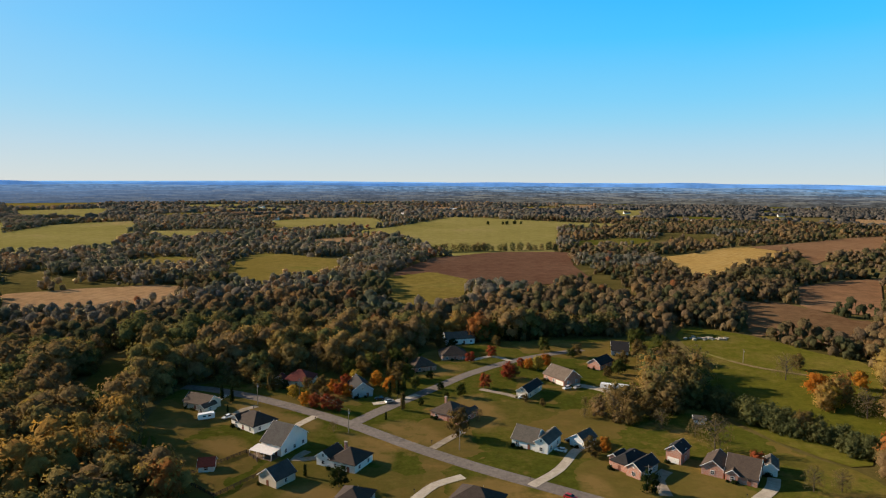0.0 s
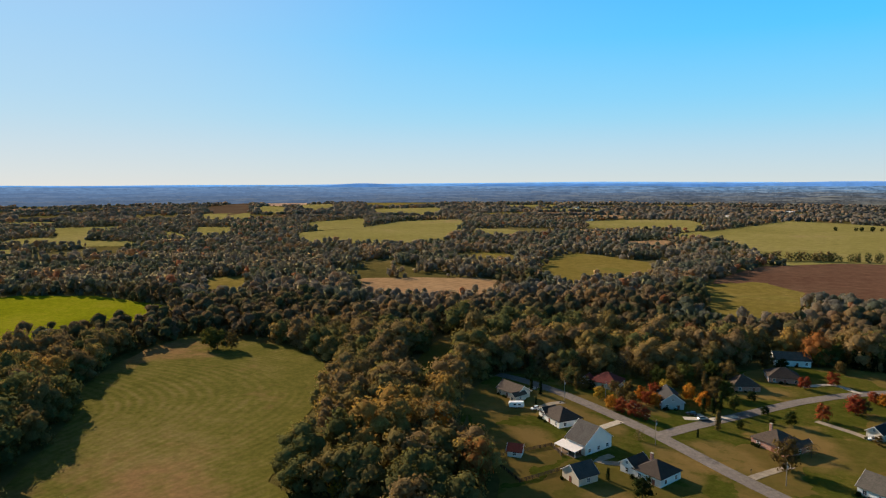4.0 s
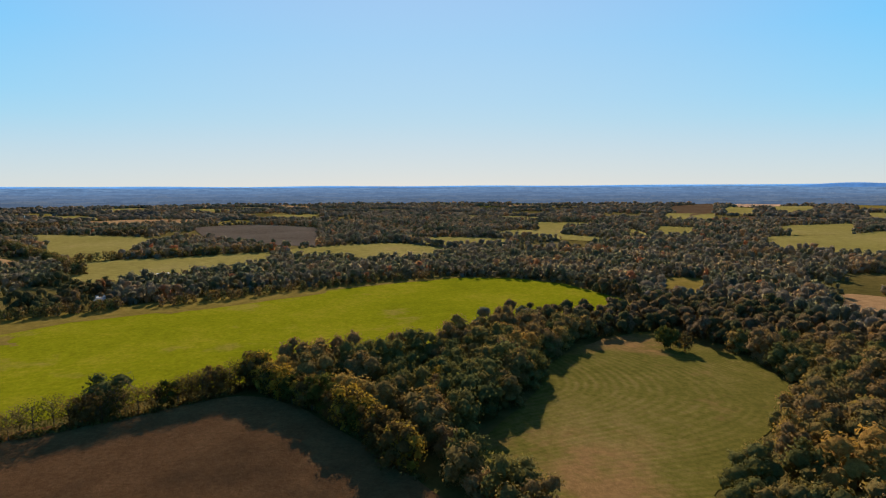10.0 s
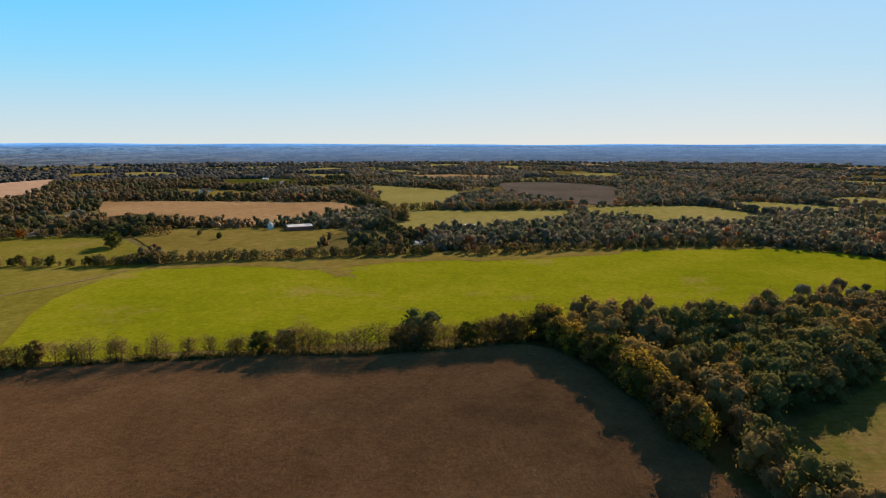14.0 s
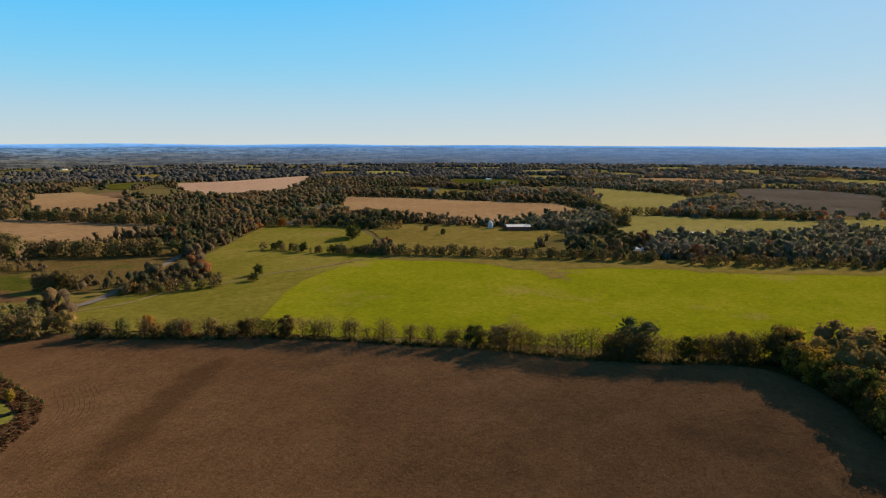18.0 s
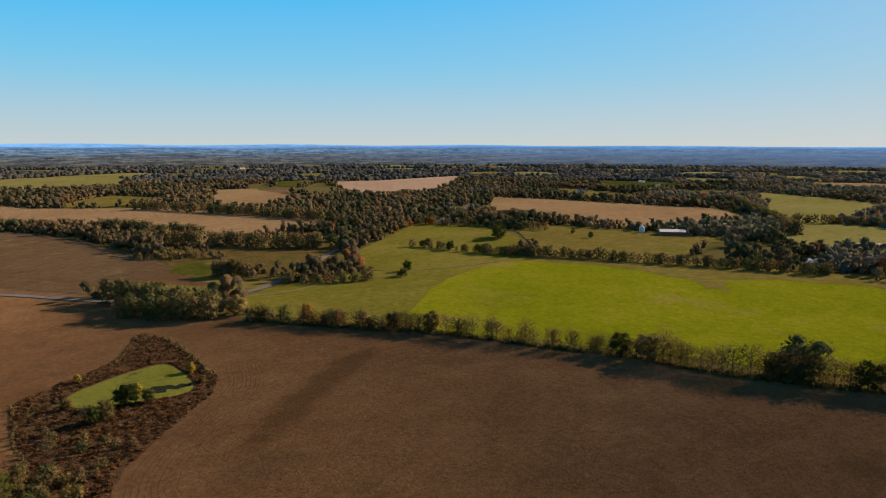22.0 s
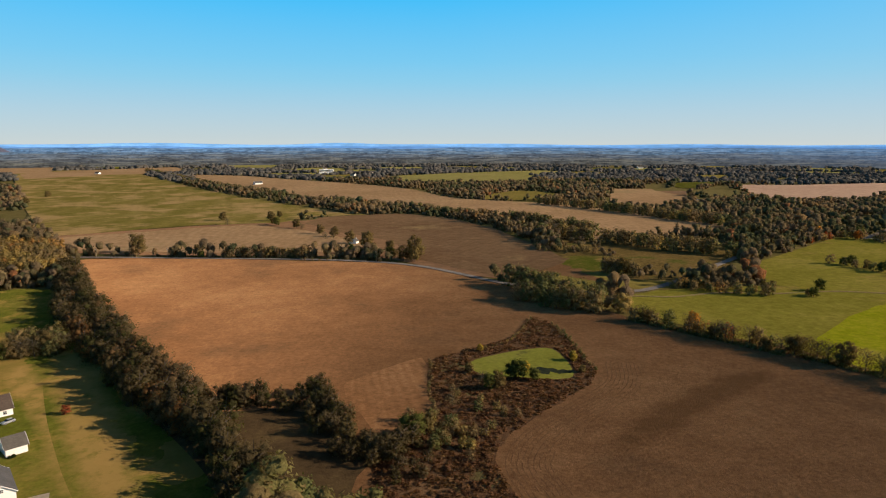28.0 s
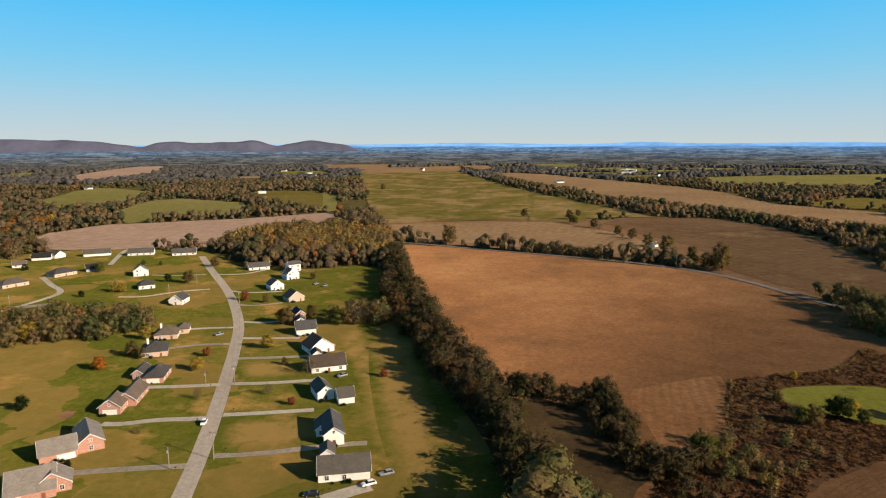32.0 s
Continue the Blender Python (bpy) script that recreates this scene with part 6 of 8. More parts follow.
def crown(rng, h, w, n, leaf, low=0.25, lobes=9, narrow=False, corners=4, core=None, fill=0.82, lift=0.45):
    """Leaf clumps spread over the lobes of a crown of a tree h high and w wide; (n, 4, 3)."""
    k = np.arange(lobes)
    ang = k * 2.4 + rng.uniform(0, 1)
    up = (k + 0.5) / lobes
    zc = h * (low + (0.93 - low) * up * 0.88)
    wide = np.sqrt(np.maximum(0.05, 1 - ((up - 0.42) / 0.72) ** 2)) if not narrow else (1.05 - up) * 0.95
    rad = w * 0.32 * wide * rng.uniform(0.7, 1.1, lobes)
    if narrow:
        rad *= 0.25
    lr = w * (0.26 if not narrow else 0.34) * rng.uniform(0.75, 1.2, lobes) * (0.55 + 0.45 * wide)
    pick = rng.integers(0, lobes, n)
    u = rng.normal(0, 1, (n, 3))
    u[:, 2] = u[:, 2] * 0.8 + 0.25
    u /= np.linalg.norm(u, axis=1)[:, None]
    c = np.column_stack([np.cos(ang) * rad, np.sin(ang) * rad, zc])[pick]
    pos = c + u * (lr[pick] * rng.uniform(0.8, 1.14, n))[:, None] * np.array([1, 1, 0.9 if not narrow else 1.2])
    out = pos - np.array([0, 0, h * 0.5])
    out /= np.linalg.norm(out, axis=1)[:, None]
    nrm = u + 0.6 * out + (0, 0, min(lift, 1.0))
    nrm /= np.linalg.norm(nrm, axis=1)[:, None]
    tris, norms = leaf_quads(rng, pos, nrm, leaf, corners), np.repeat(nrm, corners, 0)
    if core is not None:
        # the dense inside of each lobe, lumpy
        unit = ball(core)
        shown = unit.mean(1)[:, 2] > -0.35
        spin = rng.normal(0, 1, (lobes, 3, 3))
        spin = np.linalg.qr(spin)[0]
        spin[np.linalg.det(spin) < 0] *= -1
        if core:
            # lobes keep their upper side only: the rest is never seen from above
            turn = rng.uniform(0, 6.28, lobes)
            spin = np.zeros((lobes, 3, 3))
            spin[:, 0, 0] = spin[:, 1, 1] = np.cos(turn)
            spin[:, 1, 0], spin[:, 0, 1], spin[:, 2, 2] = np.sin(turn), -np.sin(turn), 1
            unit = unit[shown]
        dirs = np.einsum("kij,fcj->kfci", spin, unit)
        bump = 1 + (0.22 if lift < 1 else 0.3) * np.sin(dirs[..., 0] * 7 + dirs[..., 1] * 5.0 + np.arange(lobes)[:, None, None]) * np.cos(dirs[..., 2] * 7 + dirs[..., 0] * 3)
        mid = np.column_stack([np.cos(ang) * rad, np.sin(ang) * rad, zc])
        if lift > 1:
            # crowns seen from afar reach down to the ground
            dirs = dirs * np.where(dirs[..., 2:] < 0, np.array([1.1, 1.1, 2.6]), 1.0)
        body = mid[:, None, None] + dirs * bump[..., None] * (lr * fill)[:, None, None, None] * np.array([1, 1, 0.9])
        face = (dirs + 0.5 * (body - (0, 0, h * 0.5)) / (w * 0.5) + (0, 0, min(lift, 1.0))).reshape(-1, 3)
        face /= np.linalg.norm(face, axis=1)[:, None]
        tris, norms = np.concatenate([tris, body.reshape(-1, 3, 3)]), np.concatenate([norms, face])
    return tris, norms


def limb(p, q, r0, r1, sides=5):
    p, q = np.asarray(p, float), np.asarray(q, float)
    d = (q - p) / np.linalg.norm(q - p)
    a = np.cross(d, (0.3, 0.9, 0.1))
    a /= np.linalg.norm(a)
    b = np.cross(d, a)
    t = np.arange(sides) * 2 * np.pi / sides
    ring = np.cos(t)[:, None] * a + np.sin(t)[:, None] * b
    v = np.vstack([p + ring * r0, q + ring * r1])
    i = np.arange(sides)
    return v, np.column_stack([i, (i + 1) % sides, (i + 1) % sides + sides, i + sides])


def trunk_mesh(rng, h, w, limbs=6):
    vs, fs, base = [], [], 0
    segs = [((0, 0, -0.3), (0.15, 0.1, h * 0.4), 0.02 * h, 0.013 * h), ((0.15, 0.1, h * 0.4), (0, 0.2, h * 0.8), 0.013 * h, 0.005 * h)]
    for k in range(limbs):
        a, z = k * 2.4 + rng.uniform(0, 0.8), h * (0.3 + 0.4 * k / limbs)
        segs.append(((0.1, 0.1, z), (math.cos(a) * w * 0.36, math.sin(a) * w * 0.36, z + h * 0.22), 0.011 * h, 0.003 * h))
    for s in segs:
        v, f = limb(*s)
        vs.append(v), fs.append(f + base)
        base += len(v)
    return np.vstack(vs), np.vstack(fs)


def plant(name, places, templates, floor_of, tint, material=None):
    """Many trees as one mesh: places rows of x, y, height scale, width scale; a template and a turn drawn at random."""
    rng = np.random.default_rng(len(places))
    which, turn = rng.integers(0, len(templates), len(places)), rng.uniform(0, 6.28, len(places))
    vs, ns, tints = [], [], []
    for k, (quads, nrm) in enumerate(templates):
        m = which == k
        if not m.any():
            continue
        t = quads.reshape(-1, 3)
        c, s = np.cos(turn[m])[:, None], np.sin(turn[m])[:, None]
        x = (t[:, 0] * c - t[:, 1] * s) * places[m, 3:4] + places[m, 0:1]
        y = (t[:, 0] * s + t[:, 1] * c) * places[m, 3:4] + places[m, 1:2]
        z = t[:, 2] * places[m, 2:3] + floor_of(places[m, 0], places[m, 1])[:, None]
        vs.append(np.stack([x, y, z], -1).reshape(-1, 3))
        ns.append(np.stack([nrm[:, 0] * c - nrm[:, 1] * s, nrm[:, 0] * s + nrm[:, 1] * c, np.broadcast_to(nrm[:, 2], x.shape)], -1).reshape(-1, 3))
        tints.append(np.repeat(tint[m], len(t)))
    v = np.vstack(vs)
    k = templates[0][0].shape[1]
    ob = raw(name, v, np.arange(len(v)).reshape(-1, k), [material or WOODS])
    at = ob.data.attributes.new("tint", "FLOAT", "POINT")
    at.data.foreach_set("value", np.concatenate(tints).astype(np.float32))
    soften(ob, np.vstack(ns))
    return ob


def soften(ob, normals):
    """Shade the leaf clumps of a crown together, by the way that the crown faces."""
    at = ob.data.attributes.new("custom_normal", "FLOAT_VECTOR", "POINT")
    at.data.foreach_set("vector", np.ascontiguousarray(normals, dtype=np.float32).ravel())


def wavy(x, y, size, seed):
    rng = np.random.default_rng(seed)
    s = 0
    for k in range(6):
        a, f = rng.uniform(0, 6.28), rng.uniform(0.7, 1.8) * 6.28 / size
        s = s + np.sin((x * math.cos(a) + y * math.sin(a)) * f + rng.uniform(0, 6.28))
    return s / 2.5


def open_ground(x, y, margin=0.0):
    m = np.zeros(len(x), bool)
    for o in OPEN:
        lo, hi = o.min(0) - margin, o.max(0) + margin
        c = (x > lo[0]) & (x < hi[0]) & (y > lo[1]) & (y < hi[1])
        if c.any():
            xs, ys = x[c], y[c]
            bare = inside(o, xs, ys)
            if margin:
                bare |= near_line(np.vstack([o, o[:1]])[::2], xs, ys) < margin
            m[np.where(c)[0][bare]] = True
    for line, width in ROADS:
        m |= near_line(line[::3], x, y) < width / 2 + 3
    return m


def scatter(r0, r1, gap, seed):
    rng = np.random.default_rng(seed)
    g = np.arange(-r1, r1, gap)
    x, y = np.meshgrid(g, g)
    x, y = x.ravel() + rng.uniform(-0.45, 0.45, x.size) * gap, y.ravel() + rng.uniform(-0.45, 0.45, x.size) * gap
    r = np.hypot(x, y)
    az = np.degrees(np.arctan2(-x, y)) % 360
    keep = (r > r0) & (r < r1) & ((az < 232) | (az > 315) | (rng.uniform(0, 1, x.size) < 0.12))
    x, y = x[keep], y[keep]
    keep = ~open_ground(x, y, 3.6 if r1 <= 400 else 3.5 if r1 <= 850 else 2.0)
    for o in THIN:
        keep &= ~inside(o, x, y) | (rng.uniform(0, 1, len(x)) < 0.4)
    for pts, *_ in TREE_ROWS[:4]:
        keep &= near_line(smooth_line(pts, 12), x, y) > 8
    keep &= ~inside(CLUMPS[5][0], x, y)
    for x0, y0, turn, _, _, vols, *_ in HOUSE_PLAN:
        keep &= np.hypot(x - x0, y - y0) > 13
    return x[keep], y[keep], rng


def build_woods():
    specs = [("woodland", 60, 400, 9.8, 680, 0.42, 6), ("woodland_middle", 400, 600, 8.2, 64, 0.72, 8), ("woodland_middle", 600, 850, 9.0, 36, 0.9, 8), ("woodland_far", 850, 1700, 12.0, 9, 1.25, 7), ("woodland_distant", 1700, 2640, 18.5, 5, 1.9, 5)]
    labels = ["dense autumn woodland in olive, brown and rust", "autumn woodland and hedgerows in dark olive and brown", "autumn woodland in dark olive and grey brown", "far belts of dark autumn woodland between fields", "distant dark woodland under the hills"]
    for (name, r0, r1, gap, n, leaf, kinds), label in zip(specs, labels):
        x, y, rng = scatter(r0, r1, gap, int(r0))
        if r0 >= 400:
            gaps = wavy(x, y, 620, 5) + wavy(x, y, 260, 6) * 0.6 + wavy(x, y, 70, 8) * 0.3 < (0.9 if r0 > 800 else 0.75)
            x, y = x[gaps], y[gaps]
            if HEDGES and r0 >= 850:
                hx, hy = np.array(HEDGES).T
                m = (np.hypot(hx, hy) > r0) & (np.hypot(hx, hy) < r1)
                x, y = np.r_[x, hx[m]], np.r_[y, hy[m]]
        big = 0.98 if r0 < 400 else 1.12 if r0 < 850 else 1.25 if r0 < 1700 else 1.5
        h = (15.0 if r0 < 400 else 13.2) * np.clip(rng.normal(1, 0.22 if r0 < 400 else 0.2, len(x)), 0.5, 1.5)
        low = np.zeros(len(x), bool)
        for o in THIN:
            low |= inside(o, x, y)
        h[low] *= 0.55
        p = np.column_stack([x, y, h / 10, h / 10 * rng.uniform(0.8, 1.25, len(x)) * big])
        az = np.degrees(np.arctan2(-x, y))
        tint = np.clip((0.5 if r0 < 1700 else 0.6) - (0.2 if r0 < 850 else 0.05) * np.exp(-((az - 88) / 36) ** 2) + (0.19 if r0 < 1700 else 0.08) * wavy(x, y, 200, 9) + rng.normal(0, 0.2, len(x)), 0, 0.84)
        tint = np.where(rng.uniform(0, 1, len(x)) < (0.014 if r0 < 1700 else 0), 0.93, tint)
        tint[low] = np.clip(rng.normal(0.58, 0.12, low.sum()), 0.1, 0.75)
        t = [crown(np.random.default_rng(k + 3), 10, 9.2 if r0 < 400 else 8.0, n, leaf, 0.08 if r0 < 850 else 0.0, 9 if r0 < 400 else 3 if r0 < 850 else 2 if r0 < 1700 else 1, False, 3, 1 if r0 < 600 else 0, 0.74 if r0 < 400 else 0.9 if r0 < 850 else 1.15 if r0 < 1700 else 1.7, 0.45 if r0 < 400 else 1.01) for k in range(kinds)]
        if r0 < 400:
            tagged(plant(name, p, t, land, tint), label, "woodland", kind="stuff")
            continue
        # northwest woods, towards the sun, get the leaf colours with haze painted in
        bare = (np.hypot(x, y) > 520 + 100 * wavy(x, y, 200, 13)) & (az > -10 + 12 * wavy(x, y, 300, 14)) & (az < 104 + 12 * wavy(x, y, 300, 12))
        tagged(plant(name, p[~bare], t, land, tint[~bare], HAZED if r0 >= 1700 else FARWOODS), label, "woodland", kind="stuff")
        tagged(plant(name, p[bare], t, land, tint[bare], HAZEWOODS), label + ", greyed with painted haze", "woodland", kind="stuff")


OPEN, ROADS, THIN, HEDGES = [], [], [], []
build_ground()
build_fields()
build_far_fields()
build_roads()
build_harvest_lines()
build_woods()


# ---- far ridges ----
def ridge(name, label, r, height, col, glow, step=0.5, trees=0.0, hazy=0.0):
    """A range of hills at r metres; height gives its crest in metres by azimuth in degrees."""
    az = np.arange(0, 360, step)
    a = np.radians(az)
    x, y = -np.sin(a) * r, np.cos(a) * r
    top = height(az, x, y)
    if trees:
        rng = np.random.default_rng(int(r))
        top = top + trees * (np.abs(rng.normal(0, 1, len(az))) + 1.5 * np.maximum(0, wavy(x, y, 130, 51)))
    n = len(az)
    v = np.vstack([np.column_stack([x, y, np.full(n, rise(r) - 30)]), np.column_stack([x * 1.01, y * 1.01, top * 0.8 + rise(r) * 0.2]), np.column_stack([x * 1.03, y * 1.03, top])])
    i = np.arange(n)
    f = np.vstack([np.column_stack([i + k * n, (i + 1) % n + k * n, (i + 1) % n + (k + 1) * n, i + (k + 1) * n]) for k in (0, 1)])
    mat, nn, l, b = nodes_of(name, 1.0)
    pos = nn.new("ShaderNodeNewGeometry").outputs["Position"]
    if trees:
        # crowns, belts and the slivers of fields between the far woods
        def stretched(up):
            mp = nn.new("ShaderNodeMapping")
            mp.inputs["Scale"].default_value = (1, 1, up)
            l.new(pos, mp.inputs["Vector"])
            return mp.outputs[0]
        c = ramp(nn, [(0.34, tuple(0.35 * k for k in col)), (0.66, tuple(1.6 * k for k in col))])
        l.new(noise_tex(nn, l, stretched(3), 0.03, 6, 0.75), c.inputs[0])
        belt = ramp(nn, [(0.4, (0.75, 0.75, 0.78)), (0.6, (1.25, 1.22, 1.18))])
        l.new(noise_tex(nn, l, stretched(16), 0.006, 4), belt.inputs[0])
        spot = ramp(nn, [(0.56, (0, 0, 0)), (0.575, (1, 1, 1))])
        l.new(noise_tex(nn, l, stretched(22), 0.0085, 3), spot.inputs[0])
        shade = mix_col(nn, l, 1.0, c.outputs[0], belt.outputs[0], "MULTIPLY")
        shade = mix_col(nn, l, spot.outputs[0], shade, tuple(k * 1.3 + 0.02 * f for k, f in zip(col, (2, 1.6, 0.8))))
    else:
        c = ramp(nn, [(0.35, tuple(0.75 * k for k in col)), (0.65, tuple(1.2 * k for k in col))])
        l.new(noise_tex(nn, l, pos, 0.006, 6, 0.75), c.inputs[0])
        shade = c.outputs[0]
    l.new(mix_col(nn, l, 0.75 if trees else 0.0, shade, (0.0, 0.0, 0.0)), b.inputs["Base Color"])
    # distance haze is painted on: the hills give off their own colour
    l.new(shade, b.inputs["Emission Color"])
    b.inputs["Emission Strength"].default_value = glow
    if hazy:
        # haze towards the sun, brighter and bluer, mixed into the emission colour
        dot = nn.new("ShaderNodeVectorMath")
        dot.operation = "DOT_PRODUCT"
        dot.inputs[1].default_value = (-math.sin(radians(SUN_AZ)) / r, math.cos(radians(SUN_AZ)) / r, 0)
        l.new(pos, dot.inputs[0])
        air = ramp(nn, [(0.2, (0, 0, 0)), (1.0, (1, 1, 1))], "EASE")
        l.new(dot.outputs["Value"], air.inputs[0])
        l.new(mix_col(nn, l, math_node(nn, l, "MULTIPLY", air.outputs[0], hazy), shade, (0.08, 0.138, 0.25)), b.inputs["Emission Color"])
    b.inputs["Specular IOR Level"].default_value = 0
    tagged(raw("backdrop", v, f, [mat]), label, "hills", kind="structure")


def lumps(az, places):
    """Smooth hills: (azimuth, half width, height)."""
    return sum(h * np.exp(-((az - a) / w) ** 2) for a, w, h in places)


def plateau(az):
    """1 where the land rises to hills, 0 over the low country towards the sun."""
    return 1 - np.exp(-(((az + 20) % 360 - 92) / 38) ** 4)


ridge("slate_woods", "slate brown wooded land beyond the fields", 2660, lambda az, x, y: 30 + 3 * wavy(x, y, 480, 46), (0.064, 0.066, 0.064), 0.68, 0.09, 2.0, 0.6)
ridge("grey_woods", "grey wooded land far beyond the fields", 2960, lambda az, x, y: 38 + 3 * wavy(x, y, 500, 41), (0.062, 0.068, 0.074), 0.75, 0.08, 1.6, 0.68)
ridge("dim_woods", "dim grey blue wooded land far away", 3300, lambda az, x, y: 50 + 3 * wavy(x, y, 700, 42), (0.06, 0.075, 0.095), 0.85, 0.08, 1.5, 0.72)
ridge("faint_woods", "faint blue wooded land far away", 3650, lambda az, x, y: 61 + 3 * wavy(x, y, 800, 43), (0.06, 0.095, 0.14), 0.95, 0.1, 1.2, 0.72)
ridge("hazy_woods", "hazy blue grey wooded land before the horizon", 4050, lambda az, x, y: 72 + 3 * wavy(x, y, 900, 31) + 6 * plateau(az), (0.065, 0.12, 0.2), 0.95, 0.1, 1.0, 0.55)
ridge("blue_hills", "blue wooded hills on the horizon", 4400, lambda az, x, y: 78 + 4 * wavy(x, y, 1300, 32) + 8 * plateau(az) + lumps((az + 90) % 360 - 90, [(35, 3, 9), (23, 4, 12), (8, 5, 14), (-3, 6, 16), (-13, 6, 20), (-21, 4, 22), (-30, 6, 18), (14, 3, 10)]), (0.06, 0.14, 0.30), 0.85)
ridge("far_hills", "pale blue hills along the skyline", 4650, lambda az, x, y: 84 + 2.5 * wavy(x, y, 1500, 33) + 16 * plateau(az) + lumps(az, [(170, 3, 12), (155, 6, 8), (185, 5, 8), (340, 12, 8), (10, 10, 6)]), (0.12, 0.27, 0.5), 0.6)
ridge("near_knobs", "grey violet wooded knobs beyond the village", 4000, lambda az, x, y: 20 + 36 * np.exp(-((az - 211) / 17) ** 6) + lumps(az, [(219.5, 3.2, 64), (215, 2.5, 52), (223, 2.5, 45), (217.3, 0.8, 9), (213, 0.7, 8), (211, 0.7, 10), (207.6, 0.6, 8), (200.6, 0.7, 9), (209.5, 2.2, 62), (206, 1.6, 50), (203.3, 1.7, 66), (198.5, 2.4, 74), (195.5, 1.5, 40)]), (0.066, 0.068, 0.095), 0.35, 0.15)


# ---- single trees ----
def tree_model(colour, shape, seed, name):
    """One tree 10 m high, to be copied: trunk with limbs and a crown of leaf clumps."""
    rng = np.random.default_rng(seed)
    w = {"round": 8.0, "narrow": 4.2, "open": 8.0}[shape]
    thing = new(name)
    v, f = trunk_mesh(rng, 10, w, 12 if shape == "open" else 6)
    raw("trunk", v, f, [BARK], thing)
    n = {"round": 760, "narrow": 420, "open": 900}[shape]
    q, nrm = crown(rng, 10, w, n, 0.42 if shape != "open" else 0.27, {"round": 0.16, "narrow": 0.1, "open": 0.14}[shape], 11, shape == "narrow", 3, 1 if shape != "open" else None, 0.64)
    soften(raw("crown", q.reshape(-1, 3), np.arange(len(q) * 3).reshape(-1, 3), [LEAF[colour]], thing), nrm)
    return thing


TREE_WORDS = {"green": "olive green leafy tree on grass", "brown": "brown autumn tree with fading leaves", "red": "small deep red autumn tree", "orange": "bright orange autumn tree", "yellow": "golden yellow autumn tree", "dark": "dark evergreen tree on a lawn", "twig": "half bare grey brown tree"}
HEDGE_WORDS = {"green": "olive green tree in the field hedgerow", "brown": "brown autumn tree in the field hedgerow", "yellow": "yellowing tree at the edge of the wood", "twig": "half bare grey brown tree in the field hedgerow"}
MODELS = {}


def tree(x, y, h, colour, shape, rng, name="tree"):
    if colour == "twig" and shape == "round" and name == "tree":
        shape = "open"
    key = (name, colour, shape, int(rng.integers(0, 2)))
    m = Matrix.Translation((x, y, float(land(x, y)))) @ Euler((0, 0, rng.uniform(0, 6.28))).to_matrix().to_4x4()
    s = h / 10
    hedge = name == "hedge_tree"
    words = ("tall " if h >= 14 else "low " if h < 5 else "") + (HEDGE_WORDS if hedge else TREE_WORDS)[colour]
    if key not in MODELS:
        MODELS[key] = ob = tree_model(colour, shape, len(MODELS) + 40, name)
        ob.matrix_basis = m
    else:
        ob = copy_thing(MODELS[key], m)
    ob.scale = (s * rng.uniform(0.92, 1.12), s * rng.uniform(0.92, 1.12), s)
    tagged(ob, words, "tree", "trees of the hedgerow" if hedge else "scattered trees", "thing")


def build_trees():
    rng = np.random.default_rng(17)
    for (colour, shape, _), rows in TREE_PLAN.items():
        for x, y, h in rows:
            tree(x, y, h, colour, shape, rng)


ROW_TINT = {"green": 0.22, "brown": 0.54, "twig": 0.65, "yellow": 0.76, "rust": 0.95}


def build_rows():
    """Hedgerows and tree belts: trees too many to count, each row one growth with its trunks."""
    rng = np.random.default_rng(23)
    full = [crown(np.random.default_rng(k + 130), 10, 7.8, 480, 0.36, 0.06, 11, False, 3, 0, 0.6) for k in range(3)]
    stems = []
    for k in range(3):
        v, f = trunk_mesh(np.random.default_rng(k + 150), 10, 7.5, 9)
        stems.append((v[f], np.repeat(v[f].reshape(-1, 3) * (1, 1, 0) + 1e-4, 1, 0)))
    for n, (pts, gap, h0, h1, kinds, jit) in enumerate(TREE_ROWS):
        line = smooth_line(pts, 1.0)
        at = np.concatenate([[0], np.cumsum(np.hypot(*np.diff(line, axis=0).T))])
        if n < 4:
            # the hedges nearest to the middle of the plan, tree by tree
            d = 0.0
            while d < at[-1]:
                x, y = np.interp(d, at, line[:, 0]), np.interp(d, at, line[:, 1])
                tree(x + rng.normal(0, jit * 0.5), y + rng.normal(0, jit * 0.5), rng.uniform(h0, h1), str(rng.choice(kinds.split())), "round" if n == 2 or rng.uniform(0, 1) < 0.15 else "open", rng, "hedge_tree")
                d += gap * float(rng.choice([0.45, 0.7, 1.0, 1.3, 2.2]))
            continue
        d, rows, tint = 0.0, [], []
        while d < at[-1]:
            x, y = np.interp(d, at, line[:, 0]), np.interp(d, at, line[:, 1])
            h = h0 + (h1 - h0) * rng.uniform(0, 1) ** 0.8
            rows.append((x + rng.normal(0, jit * 0.6), y + rng.normal(0, jit * 0.6), h / 10, h / 10 * rng.uniform(0.8, 1.2)))
            tint.append(ROW_TINT[str(rng.choice(kinds.split()))] + rng.normal(0, 0.07))
            d += gap * rng.uniform(0.35, 1.7)
        p, tint = np.array(rows), np.clip(np.array(tint), 0, 1)
        small = h1 < 5.5
        ob = plant("shrub_row" if small else "hedgerow", p, full, land, tint, THICKET if 8 <= n < 16 else None)
        stem = plant("trunks", p, stems, land, tint, BARK)
        stem.parent = ob
        tagged(ob, "ragged row of low brown bushes" if small else "dark belt of brown half bare trees and thicket" if 8 <= n < 16 else "row of half bare brown and olive autumn trees", "hedge", kind="stuff")


